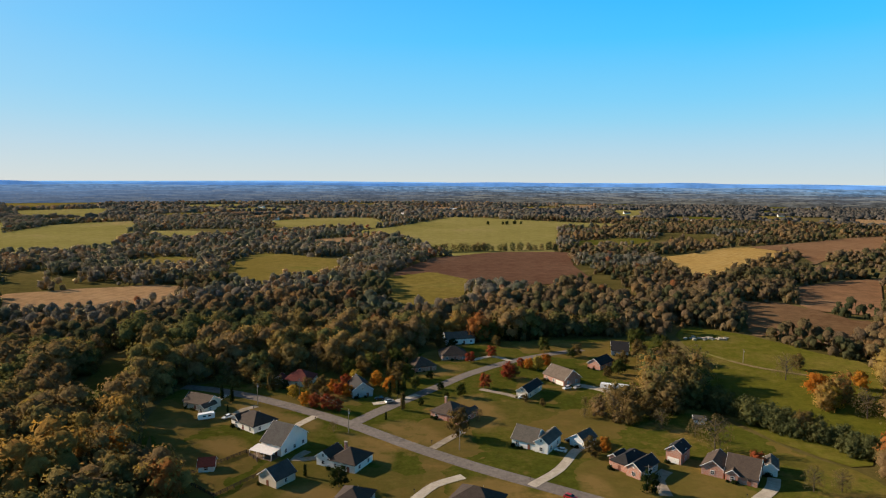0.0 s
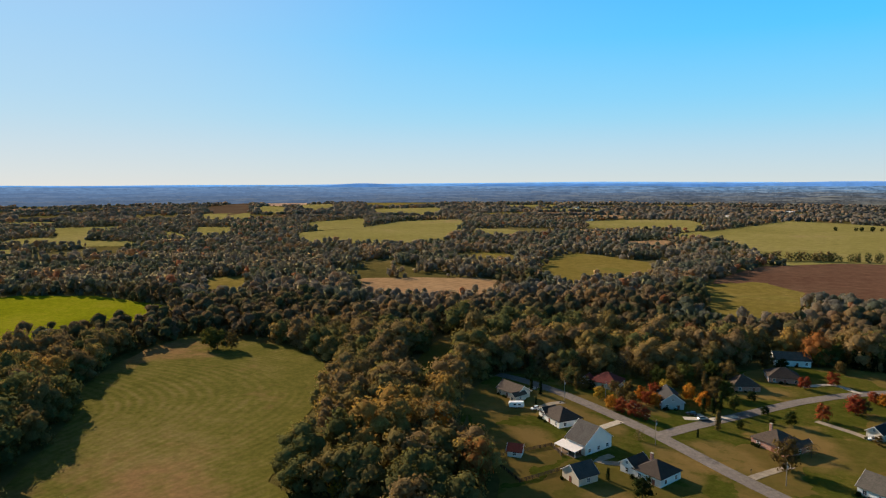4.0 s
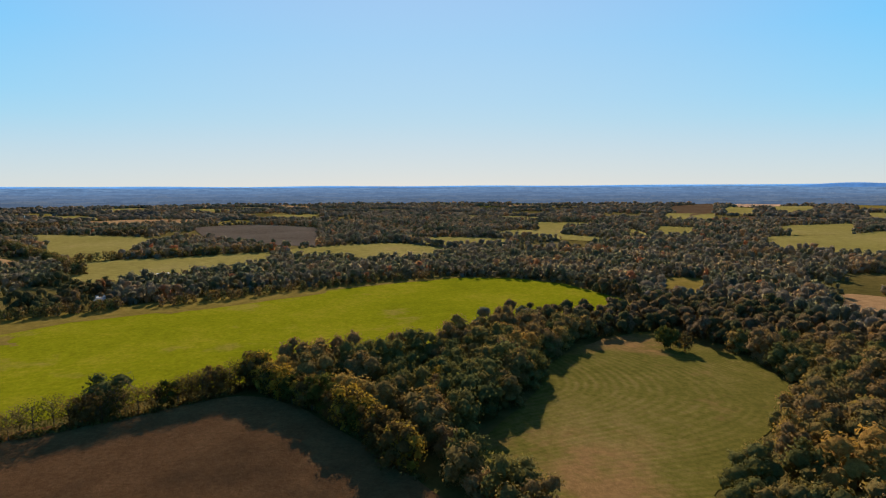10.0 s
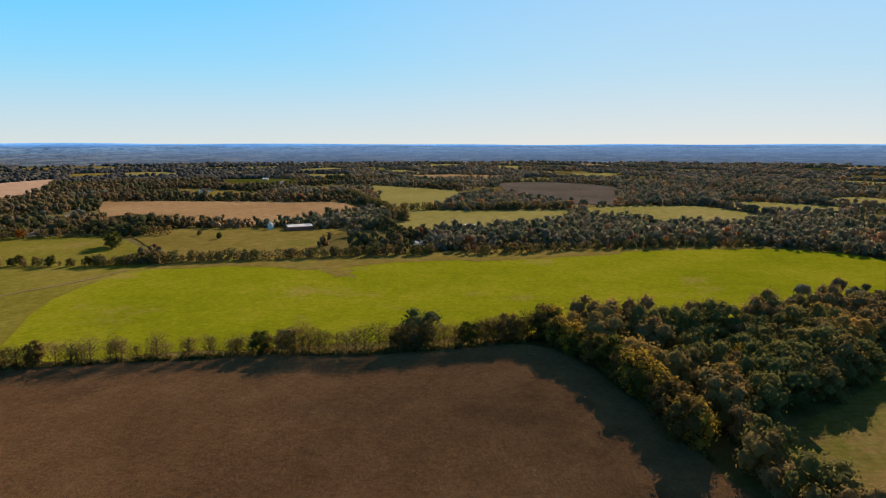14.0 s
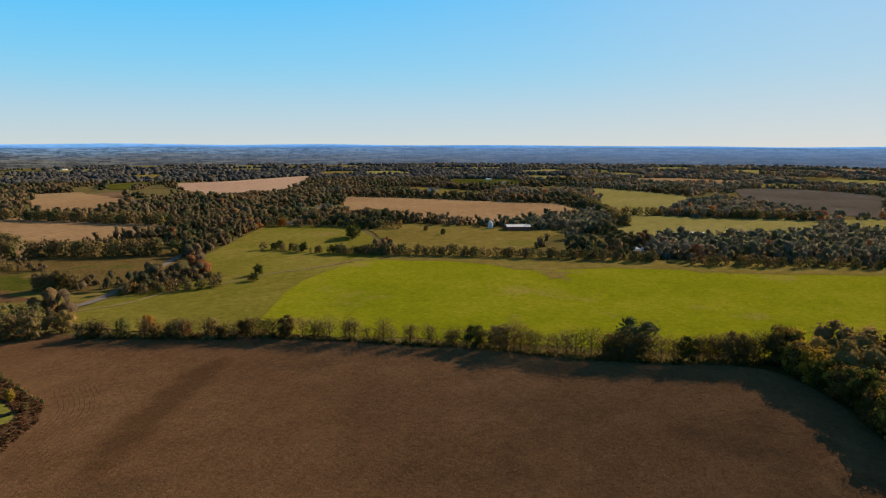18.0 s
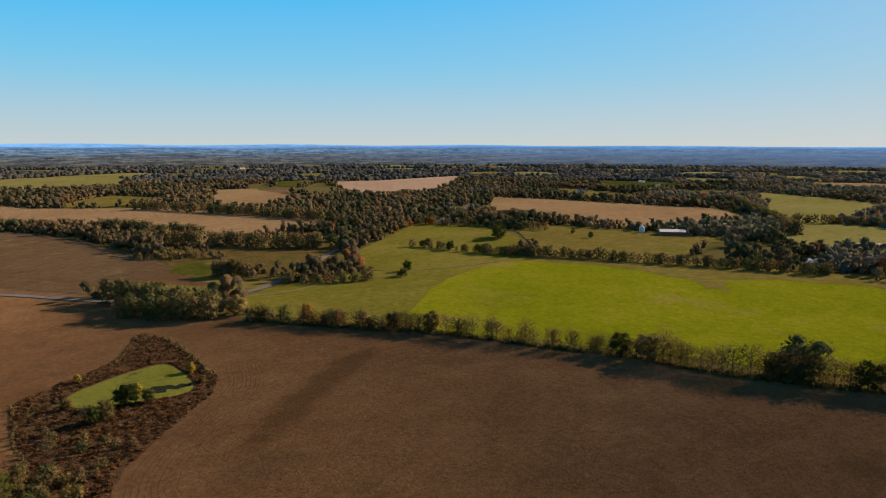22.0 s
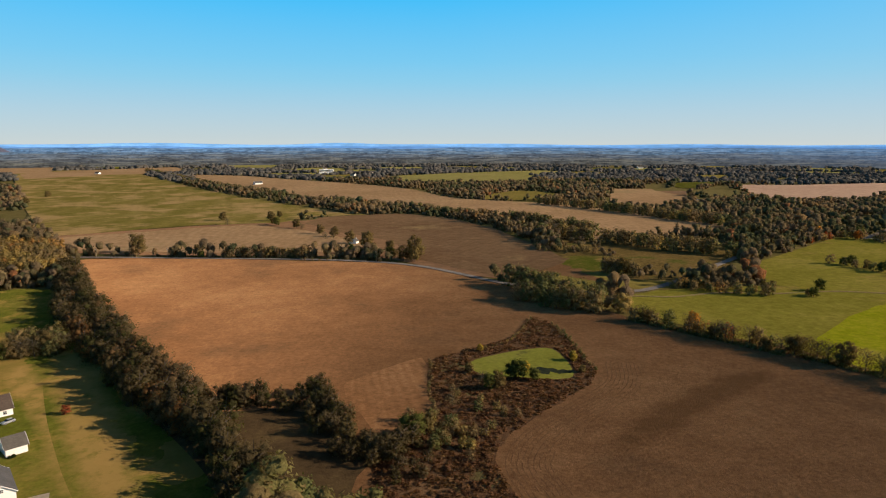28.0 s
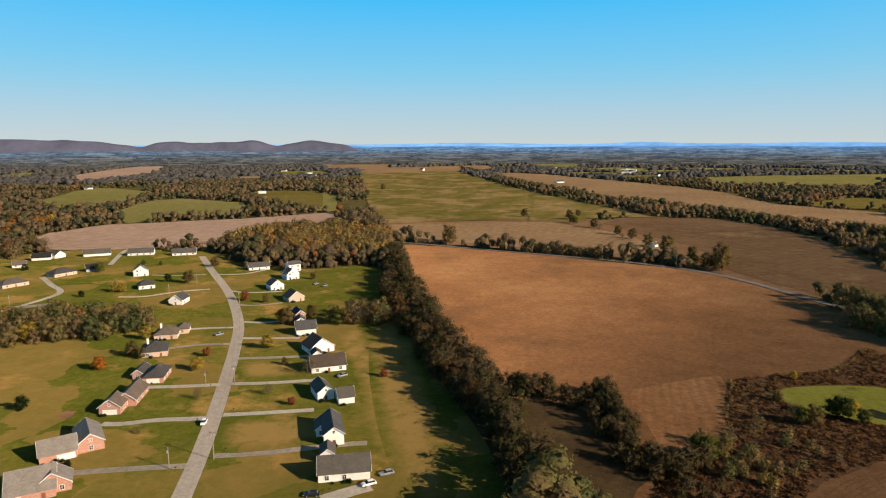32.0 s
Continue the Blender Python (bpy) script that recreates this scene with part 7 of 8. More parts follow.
def brush(name, label, outlines, gap, h0, h1, seed, leaf=0.35, n=36, tint=(0.4, 0.3), spread=1.0, material=None):
    """Low growth in an outline, too many to count."""
    rng = np.random.default_rng(seed)
    rows = []
    for o in outlines:
        o = np.asarray(o, float)
        lo, hi = o.min(0), o.max(0)
        k = int((hi - lo).prod() / gap ** 2)
        x, y = rng.uniform(lo[0], hi[0], k), rng.uniform(lo[1], hi[1], k)
        m = inside(o, x, y)
        rows.append(np.column_stack([x[m], y[m]]))
    p = np.vstack(rows)
    h = rng.uniform(h0, h1, len(p))
    t = [crown(np.random.default_rng(90 + k), 1, 1.5, n, leaf, 0.05, 6, False, 3) for k in range(3)]
    ob = plant(name, np.column_stack([p, h, h * spread * rng.uniform(0.8, 1.4, len(p))]), t, land, np.clip(rng.normal(*tint, len(p)), 0, 1), material)
    tagged(ob, label, "scrub", kind="stuff")


def build_brush():
    outline = {}
    for kind, o, _ in FIELD_PLAN:
        outline.setdefault(kind, rounded(o))
    pond = outline["pond"]
    mid = pond.mean(0)
    brush("weeds", "russet brown weeds and brambles round the pond", [outline["weeds"]], 1.5, 0.3, 0.9, 3, 0.45, 20, (0.4, 0.25), 2.2, RUSSET)
    # keep the pond's water clear of weeds
    me = bpy.data.objects["weeds"].data
    co = np.zeros(len(me.vertices) * 3, np.float32)
    me.vertices.foreach_get("co", co)
    co = co.reshape(-1, 3)
    wet = inside(mid + (pond - mid) * 1.04, co[:, 0], co[:, 1])
    co[wet, 2] -= 6
    me.vertices.foreach_set("co", co.ravel())
    hedge = [np.vstack([smooth_line(p, 4) + 1.3, smooth_line(p, 4)[::-1] - 1.3]) for p, gap, *_ in TREE_ROWS[:4]]
    brush("hedge_bottom", "low dark undergrowth along the hedgerow", hedge, 1.2, 0.8, 2.6, 5, 0.4, 26, (0.3, 0.2))
    for i, (o, h, gap, hue) in enumerate(CLUMPS):
        rng = np.random.default_rng(i + 70)
        o = np.asarray(o, float)
        lo, hi = o.min(0), o.max(0)
        k = int((hi - lo).prod() / gap ** 2)
        x, y = rng.uniform(lo[0], hi[0], k), rng.uniform(lo[1], hi[1], k)
        m = inside(o, x, y)
        if m.sum() < 2:
            continue
        hh = h * rng.uniform(0.7, 1.25, m.sum())
        t = [crown(np.random.default_rng(k + 3), 10, 8.2, 430, 0.44, 0.08, 10, False, 3, 0, 0.62) for k in range(3)]
        tagged(plant("copse", np.column_stack([x[m], y[m], hh / 10, hh / 10]), t, land, np.clip(rng.normal(hue, 0.22 if 0.3 < hue < 0.5 else 0.13 if hue == 0.7 else 0.08, m.sum()), 0, 0.9)), "small copse of brown and olive autumn trees", "copse", kind="stuff")


build_trees()
build_rows()
build_brush()


# ---- houses ----
def shingle(name, col):
    mat, n, l, b = nodes_of(name, 0.85)
    co = n.new("ShaderNodeTexCoord").outputs["Object"]
    br = n.new("ShaderNodeTexBrick")
    br.inputs["Scale"].default_value = 1.0
    br.inputs["Brick Width"].default_value, br.inputs["Row Height"].default_value, br.inputs["Mortar Size"].default_value = 0.5, 0.16, 0.012
    for k, f in (("Color1", 0.85), ("Color2", 1.12), ("Mortar", 0.6)):
        br.inputs[k].default_value = (*(c * f for c in col), 1)
    l.new(co, br.inputs["Vector"])
    s = ramp(n, [(0.3, (0.75,) * 3), (0.7, (1.15,) * 3)])
    l.new(noise_tex(n, l, co, 0.35, 5, 0.7), s.inputs[0])
    l.new(mix_col(n, l, 1.0, br.outputs["Color"], s.outputs[0], "MULTIPLY"), b.inputs["Base Color"])
    return mat


def bricked(name, a, c):
    mat, n, l, b = nodes_of(name, 0.9)
    co = n.new("ShaderNodeTexCoord").outputs["Object"]
    br = n.new("ShaderNodeTexBrick")
    br.inputs["Scale"].default_value = 1.0
    br.inputs["Brick Width"].default_value, br.inputs["Row Height"].default_value, br.inputs["Mortar Size"].default_value = 0.22, 0.075, 0.008
    br.inputs["Color1"].default_value, br.inputs["Color2"].default_value, br.inputs["Mortar"].default_value = (*a, 1), (*c, 1), (0.4, 0.36, 0.32, 1)
    mp = n.new("ShaderNodeMapping")
    mp.inputs["Rotation"].default_value[0] = radians(90)
    l.new(co, mp.inputs["Vector"])
    l.new(mp.outputs[0], br.inputs["Vector"])
    l.new(br.outputs["Color"], b.inputs["Base Color"])
    return mat


def siding(name, col):
    mat, n, l, b = nodes_of(name, 0.6)
    co = n.new("ShaderNodeTexCoord").outputs["Object"]
    w = n.new("ShaderNodeTexWave")
    w.bands_direction, w.wave_profile = "Z", "SAW"
    w.inputs["Scale"].default_value = 0.314 / 0.18
    l.new(co, w.inputs["Vector"])
    s = ramp(n, [(0.3, tuple(c * 0.9 for c in col)), (0.7, col)])
    l.new(noise_tex(n, l, co, 0.6, 4), s.inputs[0])
    l.new(s.outputs[0], b.inputs["Base Color"])
    bump = n.new("ShaderNodeBump")
    bump.inputs["Strength"].default_value, bump.inputs["Distance"].default_value = 0.5, 0.02
    l.new(w.outputs["Fac"], bump.inputs["Height"])
    l.new(bump.outputs[0], b.inputs["Normal"])
    return mat


WALLS = {"white": siding("white_siding", (0.8, 0.77, 0.7)), "beige": siding("beige_siding", (0.62, 0.54, 0.42)), "grey": siding("grey_siding", (0.4, 0.4, 0.39)), "pale": siding("pale_blue_siding", (0.6, 0.66, 0.7)),
         "brick": bricked("red_brick", (0.36, 0.14, 0.09), (0.46, 0.21, 0.13)), "pink": bricked("pale_brick", (0.56, 0.36, 0.26), (0.64, 0.44, 0.33)), "barn": plain("barn_red", (0.3, 0.085, 0.065), 0.8, 0, 0.2)}
ROOFS = {"grey": shingle("grey_shingle", (0.094, 0.084, 0.070)), "slate": shingle("slate_shingle", (0.080, 0.076, 0.074)), "brown": shingle("brown_shingle", (0.076, 0.055, 0.041)), "dkbrown": shingle("dark_brown_shingle", (0.048, 0.035, 0.027)), "dkgrey": shingle("dark_grey_shingle", (0.065, 0.060, 0.055)),
         "dark": shingle("black_shingle", (0.023, 0.022, 0.023)), "tan": shingle("tan_shingle", (0.133, 0.103, 0.078)), "pale": shingle("pale_grey_shingle", (0.226, 0.199, 0.169)), "red": shingle("maroon_shingle", (0.151, 0.028, 0.021)), "metal": plain("pale_metal_roof", (0.66, 0.63, 0.6), 0.7, 0.0), "blue": plain("blue_metal_roof", (0.13, 0.17, 0.21), 0.5, 0.1)}
TRIM = plain("white_trim", (0.8, 0.78, 0.74), 0.6, 0, 0.06)
DOORPAINT = plain("garage_door_paint", (0.78, 0.75, 0.68), 0.6, 0, 0.06)
ENTRY = plain("door_paint", (0.2, 0.08, 0.05), 0.5)
CONCRETE = earth("concrete", (0.3, 0.26, 0.2), (0.4, 0.35, 0.28), (0.48, 0.43, 0.35), 0.05, 1.5, None, None, 0.1)
WOODPOST = plain("weathered_wood", (0.16, 0.11, 0.07), 0.9, 0, 0.25)
FENCEWOOD = plain("dark_fence_wood", (0.05, 0.034, 0.024), 0.9, 0, 0.25)
GLASS, gn, gl, gb = nodes_of("window_glass", 0.06)
gb.inputs["Base Color"].default_value = (0.02, 0.025, 0.03, 1)
gb.inputs["Specular IOR Level"].default_value = 0.6


def cuboid(bm, x0, y0, z0, x1, y1, z1):
    v = [bm.verts.new((x, y, z)) for z in (z0, z1) for x, y in ((x0, y0), (x1, y0), (x1, y1), (x0, y1))]
    for f in ((3, 2, 1, 0), (4, 5, 6, 7), (0, 1, 5, 4), (1, 2, 6, 5), (2, 3, 7, 6), (3, 0, 4, 7)):
        bm.faces.new([v[i] for i in f])
    return bm


def box(name, x0, y0, z0, x1, y1, z1, mat, parent, label=""):
    return part(name, cuboid(bmesh.new(), x0, y0, z0, x1, y1, z1), mat, parent, label)


def slab(bm, pts, thick):
    """A sloping roof plane with thickness."""
    top = [bm.verts.new(p) for p in pts]
    bot = [bm.verts.new((p[0], p[1], p[2] - thick)) for p in pts]
    bm.faces.new(top)
    bm.faces.new(bot[::-1])
    n = len(pts)
    for i in range(n):
        bm.faces.new([top[i], bot[i], bot[(i + 1) % n], top[(i + 1) % n]])


def volume(house, x0, w, y0, d, hw, ridge, wall, roof, low=False):
    x1, y1, o = x0 + w, y0 + d, 0.45
    slope = 0.22 if low else 0.72 if ridge != "hip" else 0.58
    bm = bmesh.new()
    along = ridge == "x" or (ridge == "hip" and w >= d)
    span = d if along else w
    up = span / 2 * slope
    cuboid(bm, x0, y0, -0.4, x1, y1, hw)
    if ridge != "hip":  # gable triangles as thin prisms
        for s in (0, 1):
            if along:
                gx = (x0, x0 + 0.2) if s == 0 else (x1 - 0.2, x1)
                a = [bm.verts.new((g, y, z)) for g in gx for y, z in ((y0, hw), (y1, hw), ((y0 + y1) / 2, hw + up))]
            else:
                gy = (y0, y0 + 0.2) if s == 0 else (y1 - 0.2, y1)
                a = [bm.verts.new((x, g, z)) for g in gy for x, z in ((x0, hw), (x1, hw), ((x0 + x1) / 2, hw + up))]
            for f in ((0, 1, 2), (5, 4, 3), (0, 3, 4, 1), (1, 4, 5, 2), (2, 5, 3, 0)):
                bm.faces.new([a[i] for i in f])
    bmesh.ops.recalc_face_normals(bm, faces=bm.faces)
    part("wall", bm, wall, house)
    bm = bmesh.new()
    e, t = hw - o * slope + 0.16, 0.16
    top = hw + up + 0.16
    if ridge == "hip":
        k = span / 2
        a, b, c, f = (x0 - o, y0 - o, e), (x1 + o, y0 - o, e), (x1 + o, y1 + o, e), (x0 - o, y1 + o, e)
        if along:
            p, q = (x0 + k, (y0 + y1) / 2, top), (x1 - k + 0.01, (y0 + y1) / 2, top)
            faces = [(a, b, q, p), (c, f, p, q), (b, c, q), (f, a, p)]
        else:
            p, q = ((x0 + x1) / 2, y0 + k, top), ((x0 + x1) / 2, y1 - k + 0.01, top)
            faces = [(a, b, p), (b, c, q, p), (c, f, q), (f, a, p, q)]
        for pts in faces:
            slab(bm, pts, t)
    elif along:
        m = (y0 + y1) / 2
        slab(bm, [(x0 - o, y0 - o, e), (x1 + o, y0 - o, e), (x1 + o, m, top), (x0 - o, m, top)], t)
        slab(bm, [(x1 + o, y1 + o, e), (x0 - o, y1 + o, e), (x0 - o, m, top), (x1 + o, m, top)], t)
    else:
        m = (x0 + x1) / 2
        slab(bm, [(x0 - o, y1 + o, e), (x0 - o, y0 - o, e), (m, y0 - o, top), (m, y1 + o, top)], t)
        slab(bm, [(x1 + o, y0 - o, e), (x1 + o, y1 + o, e), (m, y1 + o, top), (m, y0 - o, top)], t)
    r = part("roof", bm, roof, house)
    # bargeboards and gutters
    if ridge != "hip":
        for s in (0, 1):
            for side in (0, 1):
                bm = bmesh.new()
                if along:
                    g, ys, mid = (x0 - o - 0.03, x1 + o - 0.02)[s], (y0 - o, y1 + o)[side], (y0 + y1) / 2
                    slab(bm, [(g, ys, e + 0.02), (g + 0.05, ys, e + 0.02), (g + 0.05, mid, top + 0.02), (g, mid, top + 0.02)], 0.24)
                else:
                    g, xs, mid = (y0 - o - 0.03, y1 + o - 0.02)[s], (x0 - o, x1 + o)[side], (x0 + x1) / 2
                    slab(bm, [(xs, g, e + 0.02), (xs, g + 0.05, e + 0.02), (mid, g + 0.05, top + 0.02), (mid, g, top + 0.02)], 0.24)
                bmesh.ops.recalc_face_normals(bm, faces=bm.faces)
                part("bargeboard", bm, TRIM, r, "white painted bargeboard")
    return hw, up


def window(house, x, y, z, face, w=1.1, h=1.3):
    """A window proud of the wall: frame with its pane set back in it. face: 0 front, 1 right, 2 back, 3 left."""
    m = pose(x, y, z, 0, 0, (0, 90, 180, 270)[face])
    bm = bmesh.new()
    for a, b, c, d in ((-w / 2 - 0.1, -0.08, w / 2 + 0.1, 0), (-w / 2 - 0.1, h, w / 2 + 0.1, h + 0.1), (-w / 2 - 0.1, 0, -w / 2, h), (w / 2, 0, w / 2 + 0.1, h), (-0.03, 0, 0.03, h), (-w / 2, h / 2 - 0.03, w / 2, h / 2 + 0.03)):
        cuboid(bm, a, -0.09, b, c, 0.0, d)
    bm.transform(m)
    fr = part("window", bm, TRIM, house)
    bm = cuboid(bmesh.new(), -w / 2, -0.05, 0, w / 2, -0.02, h)
    bm.transform(m)
    part("pane", bm, GLASS, fr)


def house(x, y, turn, wall, roof, vols, label, extra):
    h = new("house")
    h.matrix_basis = pose(x, y, float(land(x, y)), 0, 0, turn)
    near = math.hypot(x, y) < 620
    for i, (x0, w, y0, d, hw, ridge) in enumerate(vols):
        volume(h, x0, w, y0, d, hw, ridge, WALLS[wall], ROOFS[roof], roof in ("metal", "blue"))
        if not near:
            continue
        door = extra.get("garage") if i == 0 else None
        for face, length in ((0, w), (1, d), (3, d)):
            n = max(1, int(length / 4.2))
            for k in range(n):
                s = (k + 0.5) / n
                if face == 0 and door and w * s > w * door[1] - 1.0:
                    continue
                if face == 0 and i == 0 and not door and k == n // 2 and w > 6:
                    box("door", x0 + w * s - 0.5, y0 - 0.07, -0.05, x0 + w * s + 0.5, y0 + 0.02, 2.05, ENTRY, h)
                    continue
                px, py = (x0 + w * s, y0) if face == 0 else ((x0 + w, y0 + d * s) if face == 1 else (x0, y0 + d * s))
                levels = (0.9,) if hw < 4.4 else (0.9, 3.6)
                for z in levels:
                    window(h, px, py, z, face)
        if ridge == "y" and hw >= 3.4:
            window(h, x0 + w / 2, y0, hw + 0.15, 0, 0.8, 0.9)
        if door:
            gw = min(4.9, w * 0.75)
            cx = x0 + (w - gw / 2 - 0.6 if w > 9 else w / 2)
            g = box("garage_door", cx - gw / 2, y0 - 0.06, 0, cx + gw / 2, y0 + 0.02, 2.2, DOORPAINT, h, "white sectional garage door")
            for k in range(1, 4):
                box("groove", cx - gw / 2, y0 - 0.075, 0.55 * k - 0.02, cx + gw / 2, y0 - 0.06, 0.55 * k + 0.02, WALLS["grey"], g)
    x0, w, y0, d, hw, ridge = vols[0]
    if extra.get("chimney"):
        c = box("chimney", x0 + w * 0.2, y0 + d * 0.55, hw, x0 + w * 0.2 + 0.9, y0 + d * 0.55 + 0.7, hw + d * 0.28 + 1.0, WALLS["brick"] if wall != "pink" else TRIM, h)
        box("chimney_cap", x0 + w * 0.2 - 0.08, y0 + d * 0.55 - 0.08, hw + d * 0.28 + 1.0, x0 + w * 0.2 + 0.98, y0 + d * 0.55 + 0.78, hw + d * 0.28 + 1.12, CONCRETE, c)
    elif near:
        box("vent_pipe", x0 + w * 0.6, y0 + d * 0.62, hw, x0 + w * 0.6 + 0.12, y0 + d * 0.62 + 0.12, hw + min(w, d) * 0.24 + 0.5, CONCRETE, h)
    if extra.get("porch"):
        bm = bmesh.new()
        slab(bm, [(x0 - 1.5, y0 - 4.6, 2.5), (x0 + w - 0.5, y0 - 4.6, 2.5), (x0 + w - 0.5, y0, 3.1), (x0 - 1.5, y0, 3.1)], 0.15)
        part("porch_roof", bm, ROOFS["metal"], h, "white sheet metal porch roof")
        for k in range(4):
            px = x0 - 1.4 + k * (w + 0.7) / 3
            box("porch_post", px, y0 - 4.4, 0, px + 0.15, y0 - 4.25, 2.5, TRIM, h)
        box("porch_deck", x0 - 1.5, y0 - 4.6, -0.1, x0 + w - 0.5, y0 - 0.05, 0.35, WOODPOST, h)
    tagged(h, label, "barn" if wall == "barn" else "house", "houses" if near else "", "thing")


def build_houses():
    for row in HOUSE_PLAN:
        house(*row)
    rng = np.random.default_rng(8)
    for a, r0, r1, count in ((5, 1300, 2600, 10), (-20, 1500, 2600, 12), (30, 1500, 3000, 6), (60, 1500, 3000, 6), (110, 1300, 2800, 12), (140, 1400, 2800, 8), (175, 1500, 3000, 10), (205, 1100, 2400, 12)):
        for _ in range(count):
            az, r = radians(a + rng.normal(0, 7)), rng.uniform(r0, r1)
            w = rng.uniform(12, 22)
            house(-math.sin(az) * r, math.cos(az) * r, math.degrees(az) + rng.uniform(-50, 50), "white", str(rng.choice(["grey", "brown", "metal"])), [(-w / 2, w, 0, 10, 4.5, "x")], "far white farmhouse between trees", {})


build_houses()


# ---- drives, poles, fences, vehicles ----
def build_drives():
    for i, (w, pts) in enumerate(DRIVES):
        tagged(ribbon("driveway", smooth_line(pts, 3.0), w, 0.2 + 0.002 * i, CONCRETE if i % 3 else GRAVEL, 0.3), "pale driveway leading to a house", "driveway", kind="structure")


def rod(bm, p, q, r0, r1, sides=6):
    v, f = limb(p, q, r0, r1, sides)
    vs = [bm.verts.new(c) for c in v]
    for a in f:
        bm.faces.new([vs[i] for i in a])
    bm.faces.new(vs[sides:])


def build_poles():
    for x, y, h in POLES:
        p = new("utility_pole")
        p.location = (x, y, float(land(x, y)))
        bm = bmesh.new()
        rod(bm, (0, 0, -0.5), (0, 0, h), 0.16, 0.11, 8)
        part("shaft", bm, POLEWOOD, p)
        a = box("crossarm", -1.1, -0.06, h - 0.75, 1.1, 0.06, h - 0.6, WOODPOST, p)
        for k in (-1.0, -0.4, 0.4, 1.0):
            bm = bmesh.new()
            rod(bm, (k, 0, h - 0.6), (k, 0, h - 0.42), 0.05, 0.03)
            part("insulator", bm, GLASS, a)
        bm = bmesh.new()
        rod(bm, (0.25, 0, h - 1.9), (0.25, 0, h - 1.1), 0.2, 0.2, 8)
        part("transformer", bm, WALLS["grey"], p)
        tagged(p, "wooden utility pole with a crossarm on the verge", "utility pole", "utility poles", "thing")
    for i, j in WIRES:
        (x0, y0, h0), (x1, y1, h1) = POLES[i], POLES[j]
        cu = bpy.data.curves.new("wire", "CURVE")
        cu.dimensions, cu.bevel_depth, cu.bevel_resolution = "3D", 0.025, 0
        for k in (-0.9, 0.9):
            s = cu.splines.new("POLY")
            s.points.add(12)
            for m in range(13):
                t = m / 12
                s.points[m].co = (x0 + (x1 - x0) * t + k * 0.7, y0 + (y1 - y0) * t + k * 0.7, h0 - 0.45 + (h1 - h0) * t - 1.2 * 4 * t * (1 - t) * 0.6, 1)
        cu.materials.append(WIRE)
        tagged(new("overhead_wire", cu), "thin dark overhead wires between poles", "wire", kind="structure")


def build_fences():
    for (x0, y0), (x1, y1) in FENCES:
        f = new("fence")
        length = math.hypot(x1 - x0, y1 - y0)
        f.matrix_basis = pose(x0, y0, 0, 0, 0, math.degrees(math.atan2(y1 - y0, x1 - x0)))
        n = max(2, int(length / 2.4))
        for k in range(n + 1):
            s = length * k / n
            box("post", s - 0.1, -0.1, -0.2, s + 0.1, 0.1, 1.5, FENCEWOOD, f)
        for z in (0.4, 0.8, 1.2):
            box("rail", 0, 0.101, z, length, 0.16, z + 0.2, FENCEWOOD, f)
        tagged(f, "brown wooden paddock fence with three rails", "fence", "paddock fences", "thing")


PAINT = {"white": plain("white_paint", (0.78, 0.78, 0.76), 0.25, 0, 0.04), "black": plain("black_paint", (0.02, 0.02, 0.022), 0.2, 0, 0.05), "silver": plain("silver_paint", (0.4, 0.41, 0.42), 0.3, 0.5, 0.05), "red": plain("red_paint", (0.35, 0.03, 0.03), 0.3)}
RUBBER = plain("rubber", (0.02, 0.02, 0.02), 0.9)
POLEWOOD = plain("pole_wood", (0.3, 0.25, 0.19), 0.9, 0, 0.2)
WIRE = plain("wire_metal", (0.05, 0.05, 0.05), 0.6)


def shell(profile, half, taper):
    """A body from its side outline, rounded in at the top."""
    bm = bmesh.new()
    z0 = min(z for _, z in profile)
    z1 = max(z for _, z in profile)
    sides = []
    for s in (-1, 1):
        sides.append([bm.verts.new((x, s * half * (1 - taper * ((z - z0) / (z1 - z0)) ** 2), z)) for x, z in profile])
    bm.faces.new(sides[0])
    bm.faces.new(sides[1][::-1])
    n = len(profile)
    for i in range(n):
        bm.faces.new([sides[0][i], sides[1][i], sides[1][(i + 1) % n], sides[0][(i + 1) % n]])
    bmesh.ops.recalc_face_normals(bm, faces=bm.faces)
    bmesh.ops.bevel(bm, geom=list(bm.edges), offset=0.05, segments=1, affect="EDGES")
    return bm


def wheels(car, places, r):
    for x, y in places:
        bm = bmesh.new()
        rod(bm, (x, y - 0.1, r), (x, y + 0.1, r), r, r, 12)
        t = part("wheel", bm, RUBBER, car)
        bm = bmesh.new()
        s = 0.115 if y > 0 else -0.115
        rod(bm, (x, y, r), (x, y + s, r), r * 0.6, r * 0.55, 10)
        part("rim", bm, PAINT["silver"], t)


